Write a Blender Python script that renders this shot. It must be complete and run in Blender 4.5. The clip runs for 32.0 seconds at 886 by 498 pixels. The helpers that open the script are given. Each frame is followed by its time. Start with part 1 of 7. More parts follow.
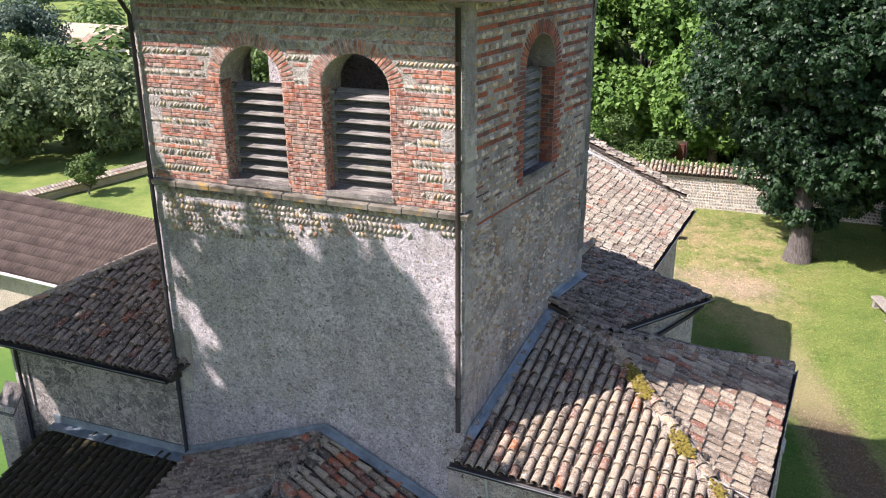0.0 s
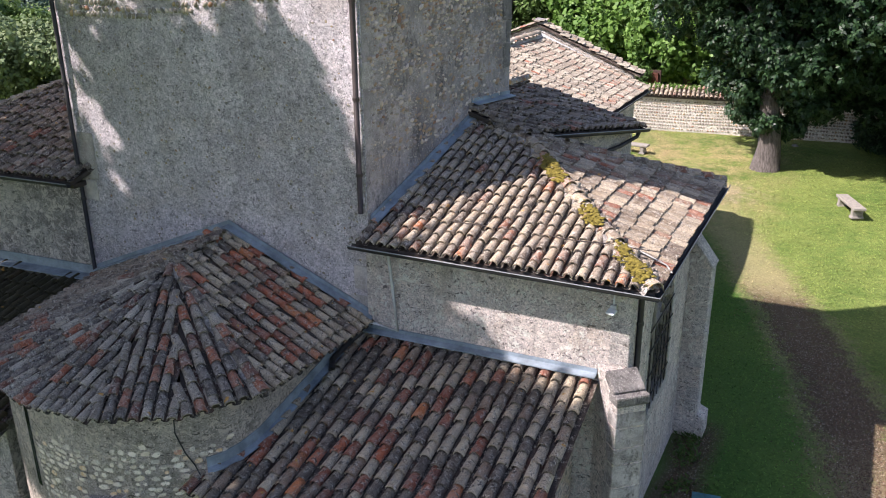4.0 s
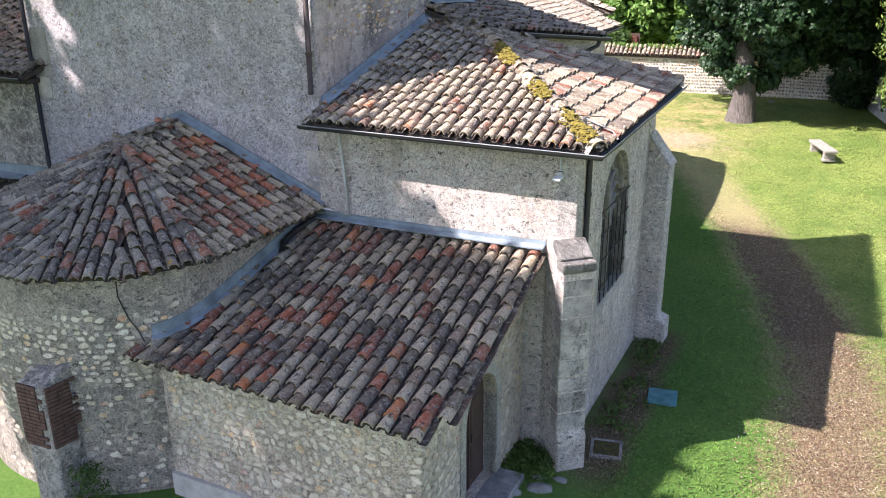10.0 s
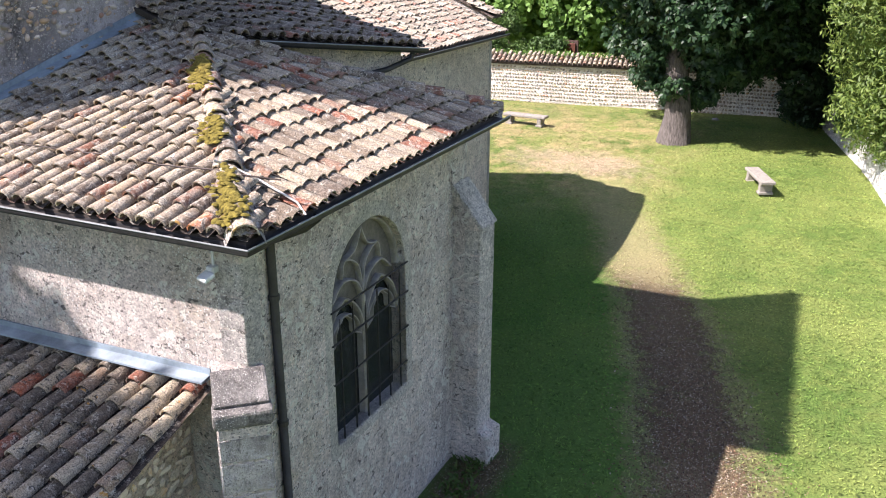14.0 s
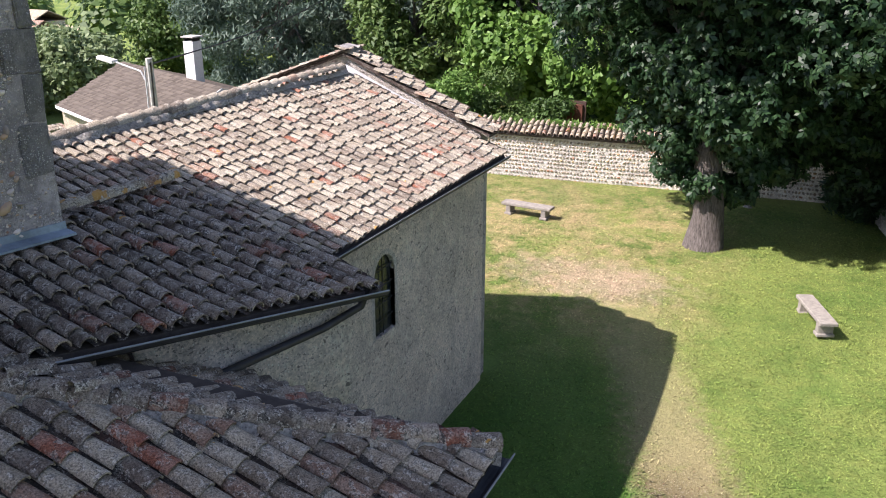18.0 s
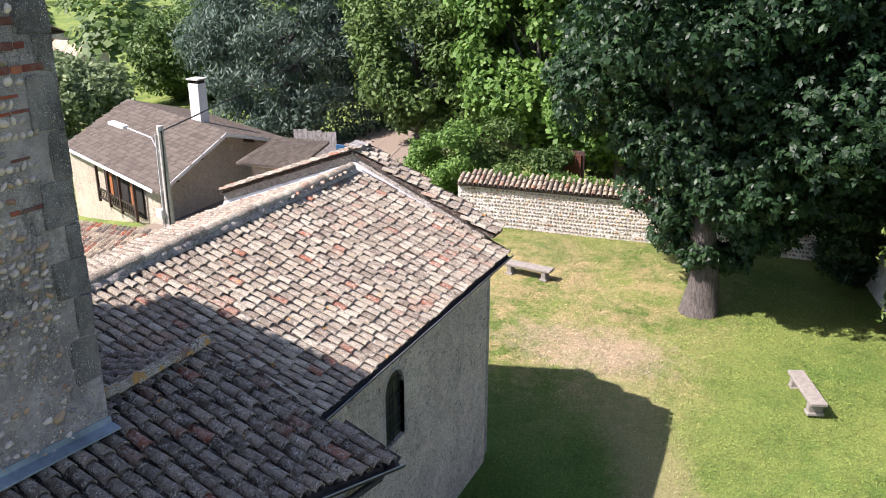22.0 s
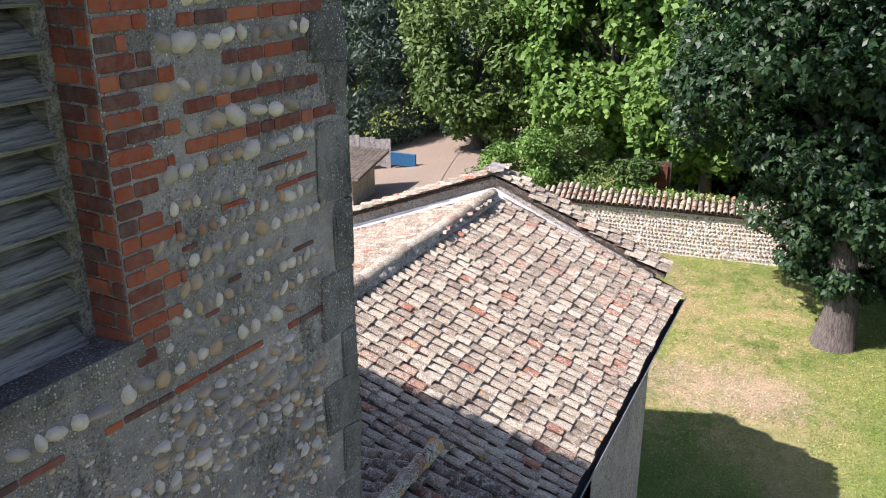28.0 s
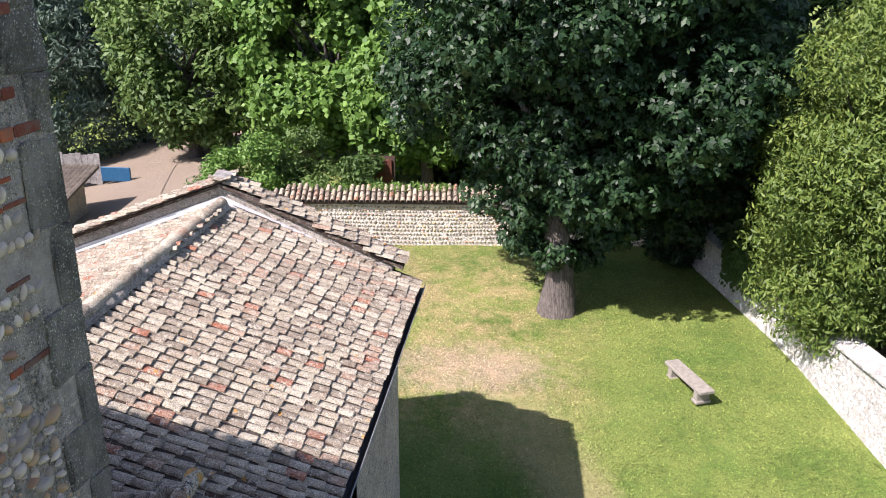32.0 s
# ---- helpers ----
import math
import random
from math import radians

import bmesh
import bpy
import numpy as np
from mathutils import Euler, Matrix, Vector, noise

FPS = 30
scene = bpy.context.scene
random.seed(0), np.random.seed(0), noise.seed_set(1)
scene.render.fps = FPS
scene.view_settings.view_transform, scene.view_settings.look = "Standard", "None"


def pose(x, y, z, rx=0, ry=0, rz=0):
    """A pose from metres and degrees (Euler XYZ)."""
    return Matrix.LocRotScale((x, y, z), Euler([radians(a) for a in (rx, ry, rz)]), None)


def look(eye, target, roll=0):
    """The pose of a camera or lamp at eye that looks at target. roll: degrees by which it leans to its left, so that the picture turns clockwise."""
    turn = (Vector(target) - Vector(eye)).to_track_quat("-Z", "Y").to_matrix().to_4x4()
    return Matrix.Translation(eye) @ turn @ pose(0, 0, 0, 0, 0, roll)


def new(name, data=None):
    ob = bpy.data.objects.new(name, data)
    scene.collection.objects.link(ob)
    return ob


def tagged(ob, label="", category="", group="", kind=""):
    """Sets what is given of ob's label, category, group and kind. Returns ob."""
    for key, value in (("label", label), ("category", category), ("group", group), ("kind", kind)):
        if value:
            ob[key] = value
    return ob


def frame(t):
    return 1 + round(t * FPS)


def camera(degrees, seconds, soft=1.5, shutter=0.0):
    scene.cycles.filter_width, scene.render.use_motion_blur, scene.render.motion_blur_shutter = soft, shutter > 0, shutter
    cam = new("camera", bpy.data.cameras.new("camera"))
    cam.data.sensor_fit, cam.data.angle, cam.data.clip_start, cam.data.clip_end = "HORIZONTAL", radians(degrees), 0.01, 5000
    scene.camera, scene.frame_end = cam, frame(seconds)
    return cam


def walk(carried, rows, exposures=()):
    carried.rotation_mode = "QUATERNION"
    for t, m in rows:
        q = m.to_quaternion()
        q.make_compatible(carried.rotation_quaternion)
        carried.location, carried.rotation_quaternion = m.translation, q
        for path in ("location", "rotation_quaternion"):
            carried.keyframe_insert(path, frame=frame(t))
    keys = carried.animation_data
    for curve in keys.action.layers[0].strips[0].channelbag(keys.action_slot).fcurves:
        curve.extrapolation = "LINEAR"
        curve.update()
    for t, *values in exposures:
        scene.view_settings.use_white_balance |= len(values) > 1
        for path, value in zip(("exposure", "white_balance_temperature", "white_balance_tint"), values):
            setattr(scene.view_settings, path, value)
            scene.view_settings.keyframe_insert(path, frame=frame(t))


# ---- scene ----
cam = camera(54.9, 32.0, soft=1.0)
METRES, EYE, TILT, LEAN, TURN = 36.0, 15.75, 0.0, 0.0, 26.1
ROWS = [
    (0.0, 0.0, 0.0, 0.0, -0.13, -20.75, 0.35),
    (0.5, 0.0028, -0.0005, -0.0143, -0.14, -20.74, 0.33),
    (1.0, 0.004, -0.0028, -0.0287, -0.15, -20.7, 0.29),
    (1.5, -0.0023, -0.0061, -0.0436, -0.21, -20.62, 0.26),
    (2.0, -0.0145, -0.0102, -0.0591, -0.24, -20.62, 0.37),
    (2.5, -0.0198, -0.0142, -0.0746, -0.24, -20.67, 0.38),
    (3.0, -0.0092, -0.0173, -0.09, -0.2, -20.74, 0.45),
    (3.5, 0.018, -0.0194, -0.1054, -0.12, -20.77, 0.38),
    (4.0, 0.0506, -0.0226, -0.1186, -0.09, -20.71, 0.36),
    (4.5, 0.08, -0.0308, -0.1335, -0.11, -20.65, 0.42),
    (6.5, 0.1163, -0.0465, -0.1718, -0.29, -20.63, 0.3),
    (7.0, 0.1176, -0.0447, -0.172, -0.33, -20.65, 0.3),
    (7.5, 0.1181, -0.0431, -0.1708, -0.37, -20.67, 0.31),
    (8.0, 0.1181, -0.0421, -0.1702, -0.4, -20.69, 0.32),
    (8.5, 0.118, -0.0423, -0.172, -0.43, -20.69, 0.29),
    (9.0, 0.1091, -0.0431, -0.1751, -0.5, -20.54, 0.16),
    (9.5, 0.0837, -0.0439, -0.1767, -0.62, -20.54, 0.32),
    (10.0, 0.0718, -0.0435, -0.1776, -0.62, -20.66, 0.39),
    (10.5, 0.0876, -0.0403, -0.1794, -0.6, -20.74, 0.3),
    (11.0, 0.1216, -0.0349, -0.1822, -0.56, -20.74, 0.2),
    (11.5, 0.1515, -0.0297, -0.1851, -0.61, -20.6, 0.08),
    (12.0, 0.1685, -0.0228, -0.187, -0.69, -20.57, 0.08),
    (12.5, 0.1796, -0.0025, -0.1881, -0.73, -20.54, -0.02),
    (13.0, 0.1864, 0.0304, -0.1902, -0.79, -20.44, -0.03),
    (13.5, 0.1908, 0.0678, -0.1922, -0.83, -20.41, -0.02),
    (14.0, 0.1937, 0.1086, -0.1933, -0.86, -20.39, -0.04),
    (14.5, 0.197, 0.1509, -0.194, -0.9, -20.32, 0.03),
    (15.0, 0.2015, 0.1922, -0.1943, -0.96, -20.26, 0.08),
    (15.5, 0.2045, 0.2339, -0.1928, -0.98, -20.23, 0.08),
    (17.5, 0.2067, 0.2904, -0.1672, -0.98, -20.26, -0.08),
    (18.0, 0.2067, 0.2893, -0.1369, -1.0, -20.27, -0.03),
    (18.5, 0.2061, 0.2899, -0.1113, -1.05, -20.21, 0.02),
    (19.0, 0.204, 0.2899, -0.1018, -1.09, -20.21, -0.0),
    (19.5, 0.2017, 0.2904, -0.0976, -1.11, -20.24, 0.01),
    (20.0, 0.2008, 0.2906, -0.0865, -1.14, -20.24, 0.0),
    (20.5, 0.2007, 0.2894, -0.0758, -1.15, -20.26, 0.0),
    (21.0, 0.2005, 0.2875, -0.0721, -1.16, -20.28, -0.02),
    (21.5, 0.2009, 0.2872, -0.0693, -1.16, -20.27, -0.04),
    (22.0, 0.2013, 0.2889, -0.0681, -1.15, -20.26, -0.07),
    (22.5, 0.1964, 0.2896, -0.0678, -1.15, -20.26, -0.16),
    (23.0, 0.1726, 0.2894, -0.0692, -1.21, -20.22, -0.0),
    (23.5, 0.1482, 0.2891, -0.0723, -1.19, -20.29, 0.07),
    (24.0, 0.1377, 0.2901, -0.0743, -1.16, -20.36, -0.03),
    (24.5, 0.134, 0.2921, -0.0746, -1.14, -20.4, -0.04),
    (25.0, 0.1311, 0.2929, -0.0753, -1.12, -20.46, -0.01),
    (25.5, 0.1293, 0.2942, -0.0755, -1.11, -20.55, -0.05),
    (26.0, 0.1246, 0.3089, -0.0748, -1.11, -20.64, -0.15),
    (26.5, 0.1185, 0.3398, -0.0733, -1.05, -20.39, -0.11),
    (28.5, 0.1106, 0.3721, -0.0712, -0.74, -20.45, 0.01),
    (29.0, 0.1096, 0.3719, -0.0717, -0.65, -20.52, 0.01),
    (29.5, 0.1097, 0.3713, -0.0717, -0.59, -20.52, -0.01),
    (30.0, 0.11, 0.3719, -0.0707, -0.55, -20.46, -0.03),
    (30.5, 0.1095, 0.3745, -0.0696, -1.33, -20.42, 0.01),
    (31.0, 0.1093, 0.376, -0.07, -6.96, -20.41, -0.04),
    (31.5, 0.1092, 0.3765, -0.0716, -13.41, -20.4, -0.14),
    (32.0, 0.1089, 0.3768, -0.0721, -19.71, -20.34, -0.29),
]
walk(cam, [(t, pose(0, 0, EYE, TILT, LEAN, TURN) @ pose(METRES * x, METRES * y, METRES * z, 90 + pitch, roll, yaw)) for t, x, y, z, yaw, pitch, roll in ROWS],
     [(0.0, 1.12, 6480, 23), (4.0, 1.1, 6480, 23), (7.0, 1.58, 6480, 23), (9.5, 1.62, 6480, 23), (11.0, 1.68, 6480, 23), (12.0, 1.55, 6480, 23), (14.0, 1.46, 6480, 23), (15.2, 1.16, 6480, 23), (18.0, 1.11, 6480, 23), (32.0, 1.11, 6480, 23)])

# ---- world, sun ----
SUN = Vector((-0.645, -0.565, 1.0)).normalized()
world = bpy.data.worlds.new("sky")
scene.world = world
world.use_nodes = True
sky = world.node_tree.nodes.new("ShaderNodeTexSky")
sky.sky_type, sky.sun_disc = "NISHITA", False
sky.sun_elevation, sky.sun_rotation = math.asin(SUN.z), math.atan2(SUN.x, SUN.y)
back = world.node_tree.nodes["Background"]
back.inputs["Strength"].default_value = 0.115
world.node_tree.links.new(sky.outputs[0], back.inputs["Color"])
lamp = bpy.data.lights.new("sun", "SUN")
lamp.energy, lamp.angle, lamp.color = 5.0, radians(0.53), (1.0, 0.965, 0.91)
sun = new("sun", lamp)
sun.matrix_world = look(SUN * 100, (0, 0, 0))


# ---- materials ----
class Mat:
    """A node material under construction."""

    def __init__(self, name, rough=0.9, metal=0.0):
        self.m = bpy.data.materials.new(name)
        self.m.use_nodes = True
        self.n, self.l = self.m.node_tree.nodes, self.m.node_tree.links
        self.b = self.n["Principled BSDF"]
        self.b.inputs["Roughness"].default_value = rough
        self.b.inputs["Metallic"].default_value = metal
        self.b.inputs["Specular IOR Level"].default_value = 0.25
        self.geo = self.n.new("ShaderNodeNewGeometry")

    def put(self, socket, value):
        if isinstance(value, (int, float)):
            socket.default_value = value
        elif isinstance(value, tuple):
            socket.default_value = (*value, 1.0)[:len(socket.default_value)]
        else:
            self.l.new(value, socket)

    def noise(self, scale, detail=4.0, rough=0.55, vec=None, dist=0.0):
        t = self.n.new("ShaderNodeTexNoise")
        self.l.new(vec or self.geo.outputs["Position"], t.inputs["Vector"])
        t.inputs["Scale"].default_value, t.inputs["Detail"].default_value = scale, detail
        t.inputs["Roughness"].default_value, t.inputs["Distortion"].default_value = rough, dist
        return t.outputs["Fac"]

    def voronoi(self, scale, vec=None, out="Distance", feature="F1", rnd=1.0):
        t = self.n.new("ShaderNodeTexVoronoi")
        t.feature = feature
        self.l.new(vec or self.geo.outputs["Position"], t.inputs["Vector"])
        t.inputs["Scale"].default_value, t.inputs["Randomness"].default_value = scale, rnd
        return t.outputs[out]

    def scaled(self, s, vec=None):
        t = self.n.new("ShaderNodeMapping")
        self.l.new(vec or self.geo.outputs["Position"], t.inputs["Vector"])
        t.inputs["Scale"].default_value = s
        return t.outputs[0]

    def ramp(self, fac, *stops):
        t = self.n.new("ShaderNodeValToRGB")
        self.put(t.inputs[0], fac)
        e = t.color_ramp.elements
        while len(e) < len(stops):
            e.new(0.5)
        for el, (p, c) in zip(e, stops):
            el.position, el.color = p, ((c, c, c, 1) if isinstance(c, (int, float)) else (*c, 1))
        return t.outputs[0]

    def steps(self, fac, *stops):
        out = self.ramp(fac, *stops)
        out.node.color_ramp.interpolation = "CONSTANT"
        return out

    def mix(self, fac, a, b, mode="MIX"):
        t = self.n.new("ShaderNodeMix")
        t.data_type, t.blend_type = "RGBA", mode
        self.put(t.inputs[0], fac), self.put(t.inputs[6], a), self.put(t.inputs[7], b)
        return t.outputs[2]

    def math(self, op, a, b=0.0, clamp=False):
        t = self.n.new("ShaderNodeMath")
        t.operation, t.use_clamp = op, clamp
        self.put(t.inputs[0], a), self.put(t.inputs[1], b)
        return t.outputs[0]

    def axis(self, k):
        t = self.n.new("ShaderNodeSeparateXYZ")
        self.l.new(self.geo.outputs["Position"], t.inputs[0])
        return t.outputs[k]

    def random(self, island):
        if island:
            return self.geo.outputs["Random Per Island"]
        return self.n.new("ShaderNodeObjectInfo").outputs["Random"]

    def bump(self, height, strength=0.5, dist=0.02):
        t = self.n.new("ShaderNodeBump")
        t.inputs["Strength"].default_value, t.inputs["Distance"].default_value = strength, dist
        self.put(t.inputs["Height"], height)
        if self.b.inputs["Normal"].is_linked:
            self.l.new(self.b.inputs["Normal"].links[0].from_socket, t.inputs["Normal"])
        self.l.new(t.outputs[0], self.b.inputs["Normal"])
        return self

    def done(self, color):
        self.put(self.b.inputs["Base Color"], color)
        return self.m


def plaster(name, light, dark, pebble=0.35, stain=0.5, warm=(0.36, 0.31, 0.25), gravel=9.0, grit_k=0.4, pits=0.7, soil=1.0, peel=0.0):
    """Old lime roughcast: pale patches, grey weathering, gravel showing through."""
    m = Mat(name, 0.95)
    big = m.noise(0.5, 6, 0.65)
    mid = m.noise(2.6, 8, 0.72)
    fine = m.noise(22, 6, 0.8)
    streak = m.noise(1.0, 6, 0.7, m.scaled((1.8, 1.8, 0.22)))
    c = m.mix(m.ramp(big, (0.4, 0.0), (0.6, 1.0)), dark, light)
    c = m.mix(m.ramp(mid, (0.46, 0.0), (0.62, 0.8 * soil)), c, tuple(0.62 * v for v in dark))
    c = m.mix(m.ramp(m.noise(1.3, 7, 0.7, dist=0.5), (0.52, 0.0), (0.62, 0.6)), c, warm)
    c = m.mix(m.ramp(streak, (0.53, 0.0), (0.68, stain * soil)), c, tuple(0.38 * v for v in dark))
    cell = m.voronoi(gravel)
    hue = m.voronoi(gravel, out="Color")
    stones = m.math("MULTIPLY", m.ramp(cell, (0.2, 1.0), (0.34, 0.0)), m.ramp(m.noise(1.4, 5, 0.7), (0.44, 0.0), (0.56, pebble)))
    c = m.mix(stones, c, m.ramp(hue, (0.1, (0.13, 0.12, 0.11)), (0.5, (0.34, 0.3, 0.26)), (0.9, (0.6, 0.57, 0.52))))
    grit = m.voronoi(gravel * 4.5, out="Color")
    c = m.mix(0.33, c, m.mix(1.0, c, m.ramp(grit, (0.15, 0.3), (0.85, 1.75)), "MULTIPLY"))
    pit = m.ramp(m.voronoi(5.5), (0.05, 1.0), (0.1, 0.0))
    c = m.mix(m.math("MULTIPLY", pit, m.ramp(mid, (0.5, 0.0), (0.55, 0.8))), c, (0.05, 0.045, 0.04))
    c = m.mix(m.ramp(fine, (0.48, 0.0), (0.64, 0.35 * soil)), c, tuple(0.5 * v for v in dark))
    grain = m.noise(13, 8, 0.82)
    c = m.mix(grit_k, c, m.mix(1.0, c, m.ramp(grain, (0.36, 0.4), (0.5, 1.05), (0.64, 1.75)), "MULTIPLY"))
    flake = m.ramp(m.noise(4.5, 6, 0.72, dist=1.2), (0.56 - 0.05 * peel, 0.0), (0.6 - 0.05 * peel, 0.55 + 0.35 * peel))
    c = m.mix(flake, c, tuple(min(0.92, 1.18 * v) for v in light))
    dot, dotc = m.voronoi(26), m.voronoi(26, out="Color")
    c = m.mix(m.math("MULTIPLY", m.ramp(dot, (0.2, 1.0), (0.3, 0.0)), m.ramp(dotc, (0.62, 0.0), (0.7, 0.8))), c, tuple(min(0.95, 1.35 * v) for v in light))
    c = m.mix(m.math("MULTIPLY", m.ramp(dot, (0.24, 1.0), (0.34, 0.0)), m.ramp(dotc, (0.3, 0.75), (0.38, 0.0))), c, tuple(0.3 * v for v in dark))
    pit2 = m.ramp(m.noise(8, 4, 0.65, m.scaled((1, 1, 1.6)), 0.9), (0.6, 0.0), (0.635, 1.0))
    c = m.mix(m.math("MULTIPLY", pit2, pits), c, tuple(0.28 * v for v in dark))
    m.bump(m.math("SUBTRACT", flake, pit2), 0.7, 0.03)
    m.bump(m.math("ADD", m.math("MULTIPLY", stones, 0.9), m.math("MULTIPLY", grain, 2.2)), 1.0, 0.05)
    m.bump(mid, 0.6, 0.06)
    return m.done(c)


def clay(name, island, stops, lichen=0.62, moss=0.0, orange=0.71, soot=0.85):
    """Weathered clay tile: one tone a tile, crusted with pale lichen and black specks."""
    m = Mat(name, 0.92)
    r = m.random(island)
    c = m.steps(r, *stops)
    c = m.mix(m.ramp(m.noise(1.1, 4, 0.6), (0.46, 0.0), (0.62, 0.35)), c, (0.1, 0.08, 0.066))
    g = m.noise(8, 7, 0.75)
    c = m.mix(m.ramp(g, (0.46, 0.0), (0.54, lichen * 0.75)), c, (0.42, 0.372, 0.3))
    s = m.noise(10, 6, 0.72)
    c = m.mix(m.ramp(s, (0.54, 0.0), (0.575, 0.35 + 0.5 * lichen)), c, (0.54, 0.49, 0.405))
    d = m.noise(10, 7, 0.8, dist=0.4)
    c = m.mix(m.ramp(d, (0.545, 0.0), (0.59, soot)), c, (0.03, 0.024, 0.02))
    e = m.noise(60, 3, 0.7)
    c = m.mix(0.8, c, m.mix(1.0, c, m.ramp(e, (0.38, 0.4), (0.62, 1.55)), "MULTIPLY"))
    if moss:
        k = m.noise(1.9, 7, 0.78)
        c = m.mix(m.ramp(k, (0.5 - moss * 0.2, 0.0), (0.55 - moss * 0.2, 0.92)), c, (0.034, 0.03, 0.013))
    y = m.noise(5, 3, 0.5)
    c = m.mix(m.ramp(y, (orange, 0.0), (orange + 0.02, 0.8)), c, (0.42, 0.21, 0.04))
    m.bump(m.math("ADD", g, m.math("MULTIPLY", s, 0.8)), 0.9, 0.025)
    return m.done(c)


GREY = [(0.0, (0.316, 0.242, 0.165)), (0.2, (0.131, 0.099, 0.0721)), (0.34, (0.404, 0.318, 0.212)), (0.52, (0.211, 0.0918, 0.0549)), (0.62, (0.272, 0.211, 0.148)), (0.76, (0.176, 0.131, 0.0893)), (0.88, (0.351, 0.27, 0.178)), (0.955, (0.351, 0.131, 0.0583))]
# PALE and DARK hold some of the sun and the shade on the roofs
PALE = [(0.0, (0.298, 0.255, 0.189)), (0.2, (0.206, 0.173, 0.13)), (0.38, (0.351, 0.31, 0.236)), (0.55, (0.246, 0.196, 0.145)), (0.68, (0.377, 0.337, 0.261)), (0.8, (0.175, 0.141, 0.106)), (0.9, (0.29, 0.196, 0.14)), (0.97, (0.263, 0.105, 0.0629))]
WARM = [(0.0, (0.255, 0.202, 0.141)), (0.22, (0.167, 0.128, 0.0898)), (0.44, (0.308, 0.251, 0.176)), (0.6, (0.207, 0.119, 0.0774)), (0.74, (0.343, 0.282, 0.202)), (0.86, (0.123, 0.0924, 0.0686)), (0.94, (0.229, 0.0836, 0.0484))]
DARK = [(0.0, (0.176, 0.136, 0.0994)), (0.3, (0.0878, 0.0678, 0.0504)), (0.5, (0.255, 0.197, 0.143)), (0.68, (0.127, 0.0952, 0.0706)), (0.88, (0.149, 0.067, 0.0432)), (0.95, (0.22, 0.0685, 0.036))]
RED = [(0.0, (0.339, 0.271, 0.186)), (0.2, (0.136, 0.106, 0.076)), (0.34, (0.215, 0.072, 0.042)), (0.46, (0.418, 0.339, 0.232)), (0.6, (0.328, 0.094, 0.045)), (0.67, (0.102, 0.079, 0.06)), (0.8, (0.226, 0.153, 0.102)), (0.89, (0.384, 0.305, 0.203)), (0.97, (0.429, 0.147, 0.056))]
UMBER = [(0.0, (0.19, 0.158, 0.122)), (0.2, (0.095, 0.0801, 0.0664)), (0.4, (0.275, 0.233, 0.179)), (0.56, (0.152, 0.0652, 0.0454)), (0.68, (0.123, 0.104, 0.0874)), (0.82, (0.342, 0.298, 0.232)), (0.9, (0.285, 0.0978, 0.0524))]
TILES, SOOT = {}, {"pale": 0.4, "warm": 0.6, "grey": 0.65}
for key, stops, lich, moss, orange in (("grey", GREY, 0.6, 0, 0.71), ("pale", PALE, 0.3, 0, 0.71), ("warm", WARM, 0.25, 0, 0.71), ("dark", DARK, 0.4, 0, 0.71), ("red", RED, 0.22, 0, 0.71), ("umber", UMBER, 0.35, 0, 0.71), ("mossy", DARK, 0.3, 0.85, 0.71), ("lichened", WARM, 0.7, 0, 0.56)):
    TILES[key] = (clay("clay_" + key, False, stops, lich, moss, orange, SOOT.get(key, 0.85)), clay("clay_joined_" + key, True, stops, lich, moss, orange, SOOT.get(key, 0.85)))
# channel tiles near black, so the shade between cover tiles is in their colour
pan_mat = clay("clay_channel_shade", True, [(0.0, (0.034, 0.027, 0.022)), (0.5, (0.052, 0.035, 0.027)), (0.85, (0.08, 0.042, 0.03))], 0.08)

tower_plaster = plaster("tower_roughcast", (0.8, 0.725, 0.742), (0.6, 0.542, 0.555), 0.5, 0.35, (0.62, 0.545, 0.51), 9.0, 0.45, 0.6, 0.7)
wall_plaster = plaster("wall_roughcast", (0.87, 0.765, 0.69), (0.69, 0.6, 0.54), 0.4, 0.6, (0.66, 0.55, 0.45), 9.0, 0.2, 1.0, 0.7, 0.35)
stone_plaster = plaster("rubble_mortar", (0.82, 0.69, 0.57), (0.66, 0.55, 0.45), 0.5, 0.3, (0.66, 0.53, 0.41), 9.0, 0.5, 0.6, 0.6)
nave_plaster = plaster("nave_roughcast", (0.86, 0.75, 0.635), (0.68, 0.595, 0.505), 0.35, 0.5, (0.62, 0.54, 0.45), 9.0, 0.15, 0.9, 0.5)
apse_plaster = plaster("apse_roughcast", (0.66, 0.565, 0.485), (0.44, 0.378, 0.33), 0.4, 0.6, (0.5, 0.42, 0.34), 9.0, 0.3, 0.9, 0.9, 0.5)
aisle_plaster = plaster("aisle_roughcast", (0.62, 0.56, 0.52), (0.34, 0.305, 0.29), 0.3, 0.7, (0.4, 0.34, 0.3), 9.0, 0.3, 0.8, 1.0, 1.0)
pale_mortar = plaster("pale_lime_mortar", (0.84, 0.79, 0.71), (0.68, 0.63, 0.56), 0.2, 0.25, (0.66, 0.59, 0.5), 9.0, 0.3, 0.4, 0.5)
mortar = plaster("lime_mortar", (0.58, 0.53, 0.47), (0.48, 0.44, 0.395), 0.2, 0.25, (0.52, 0.45, 0.38))


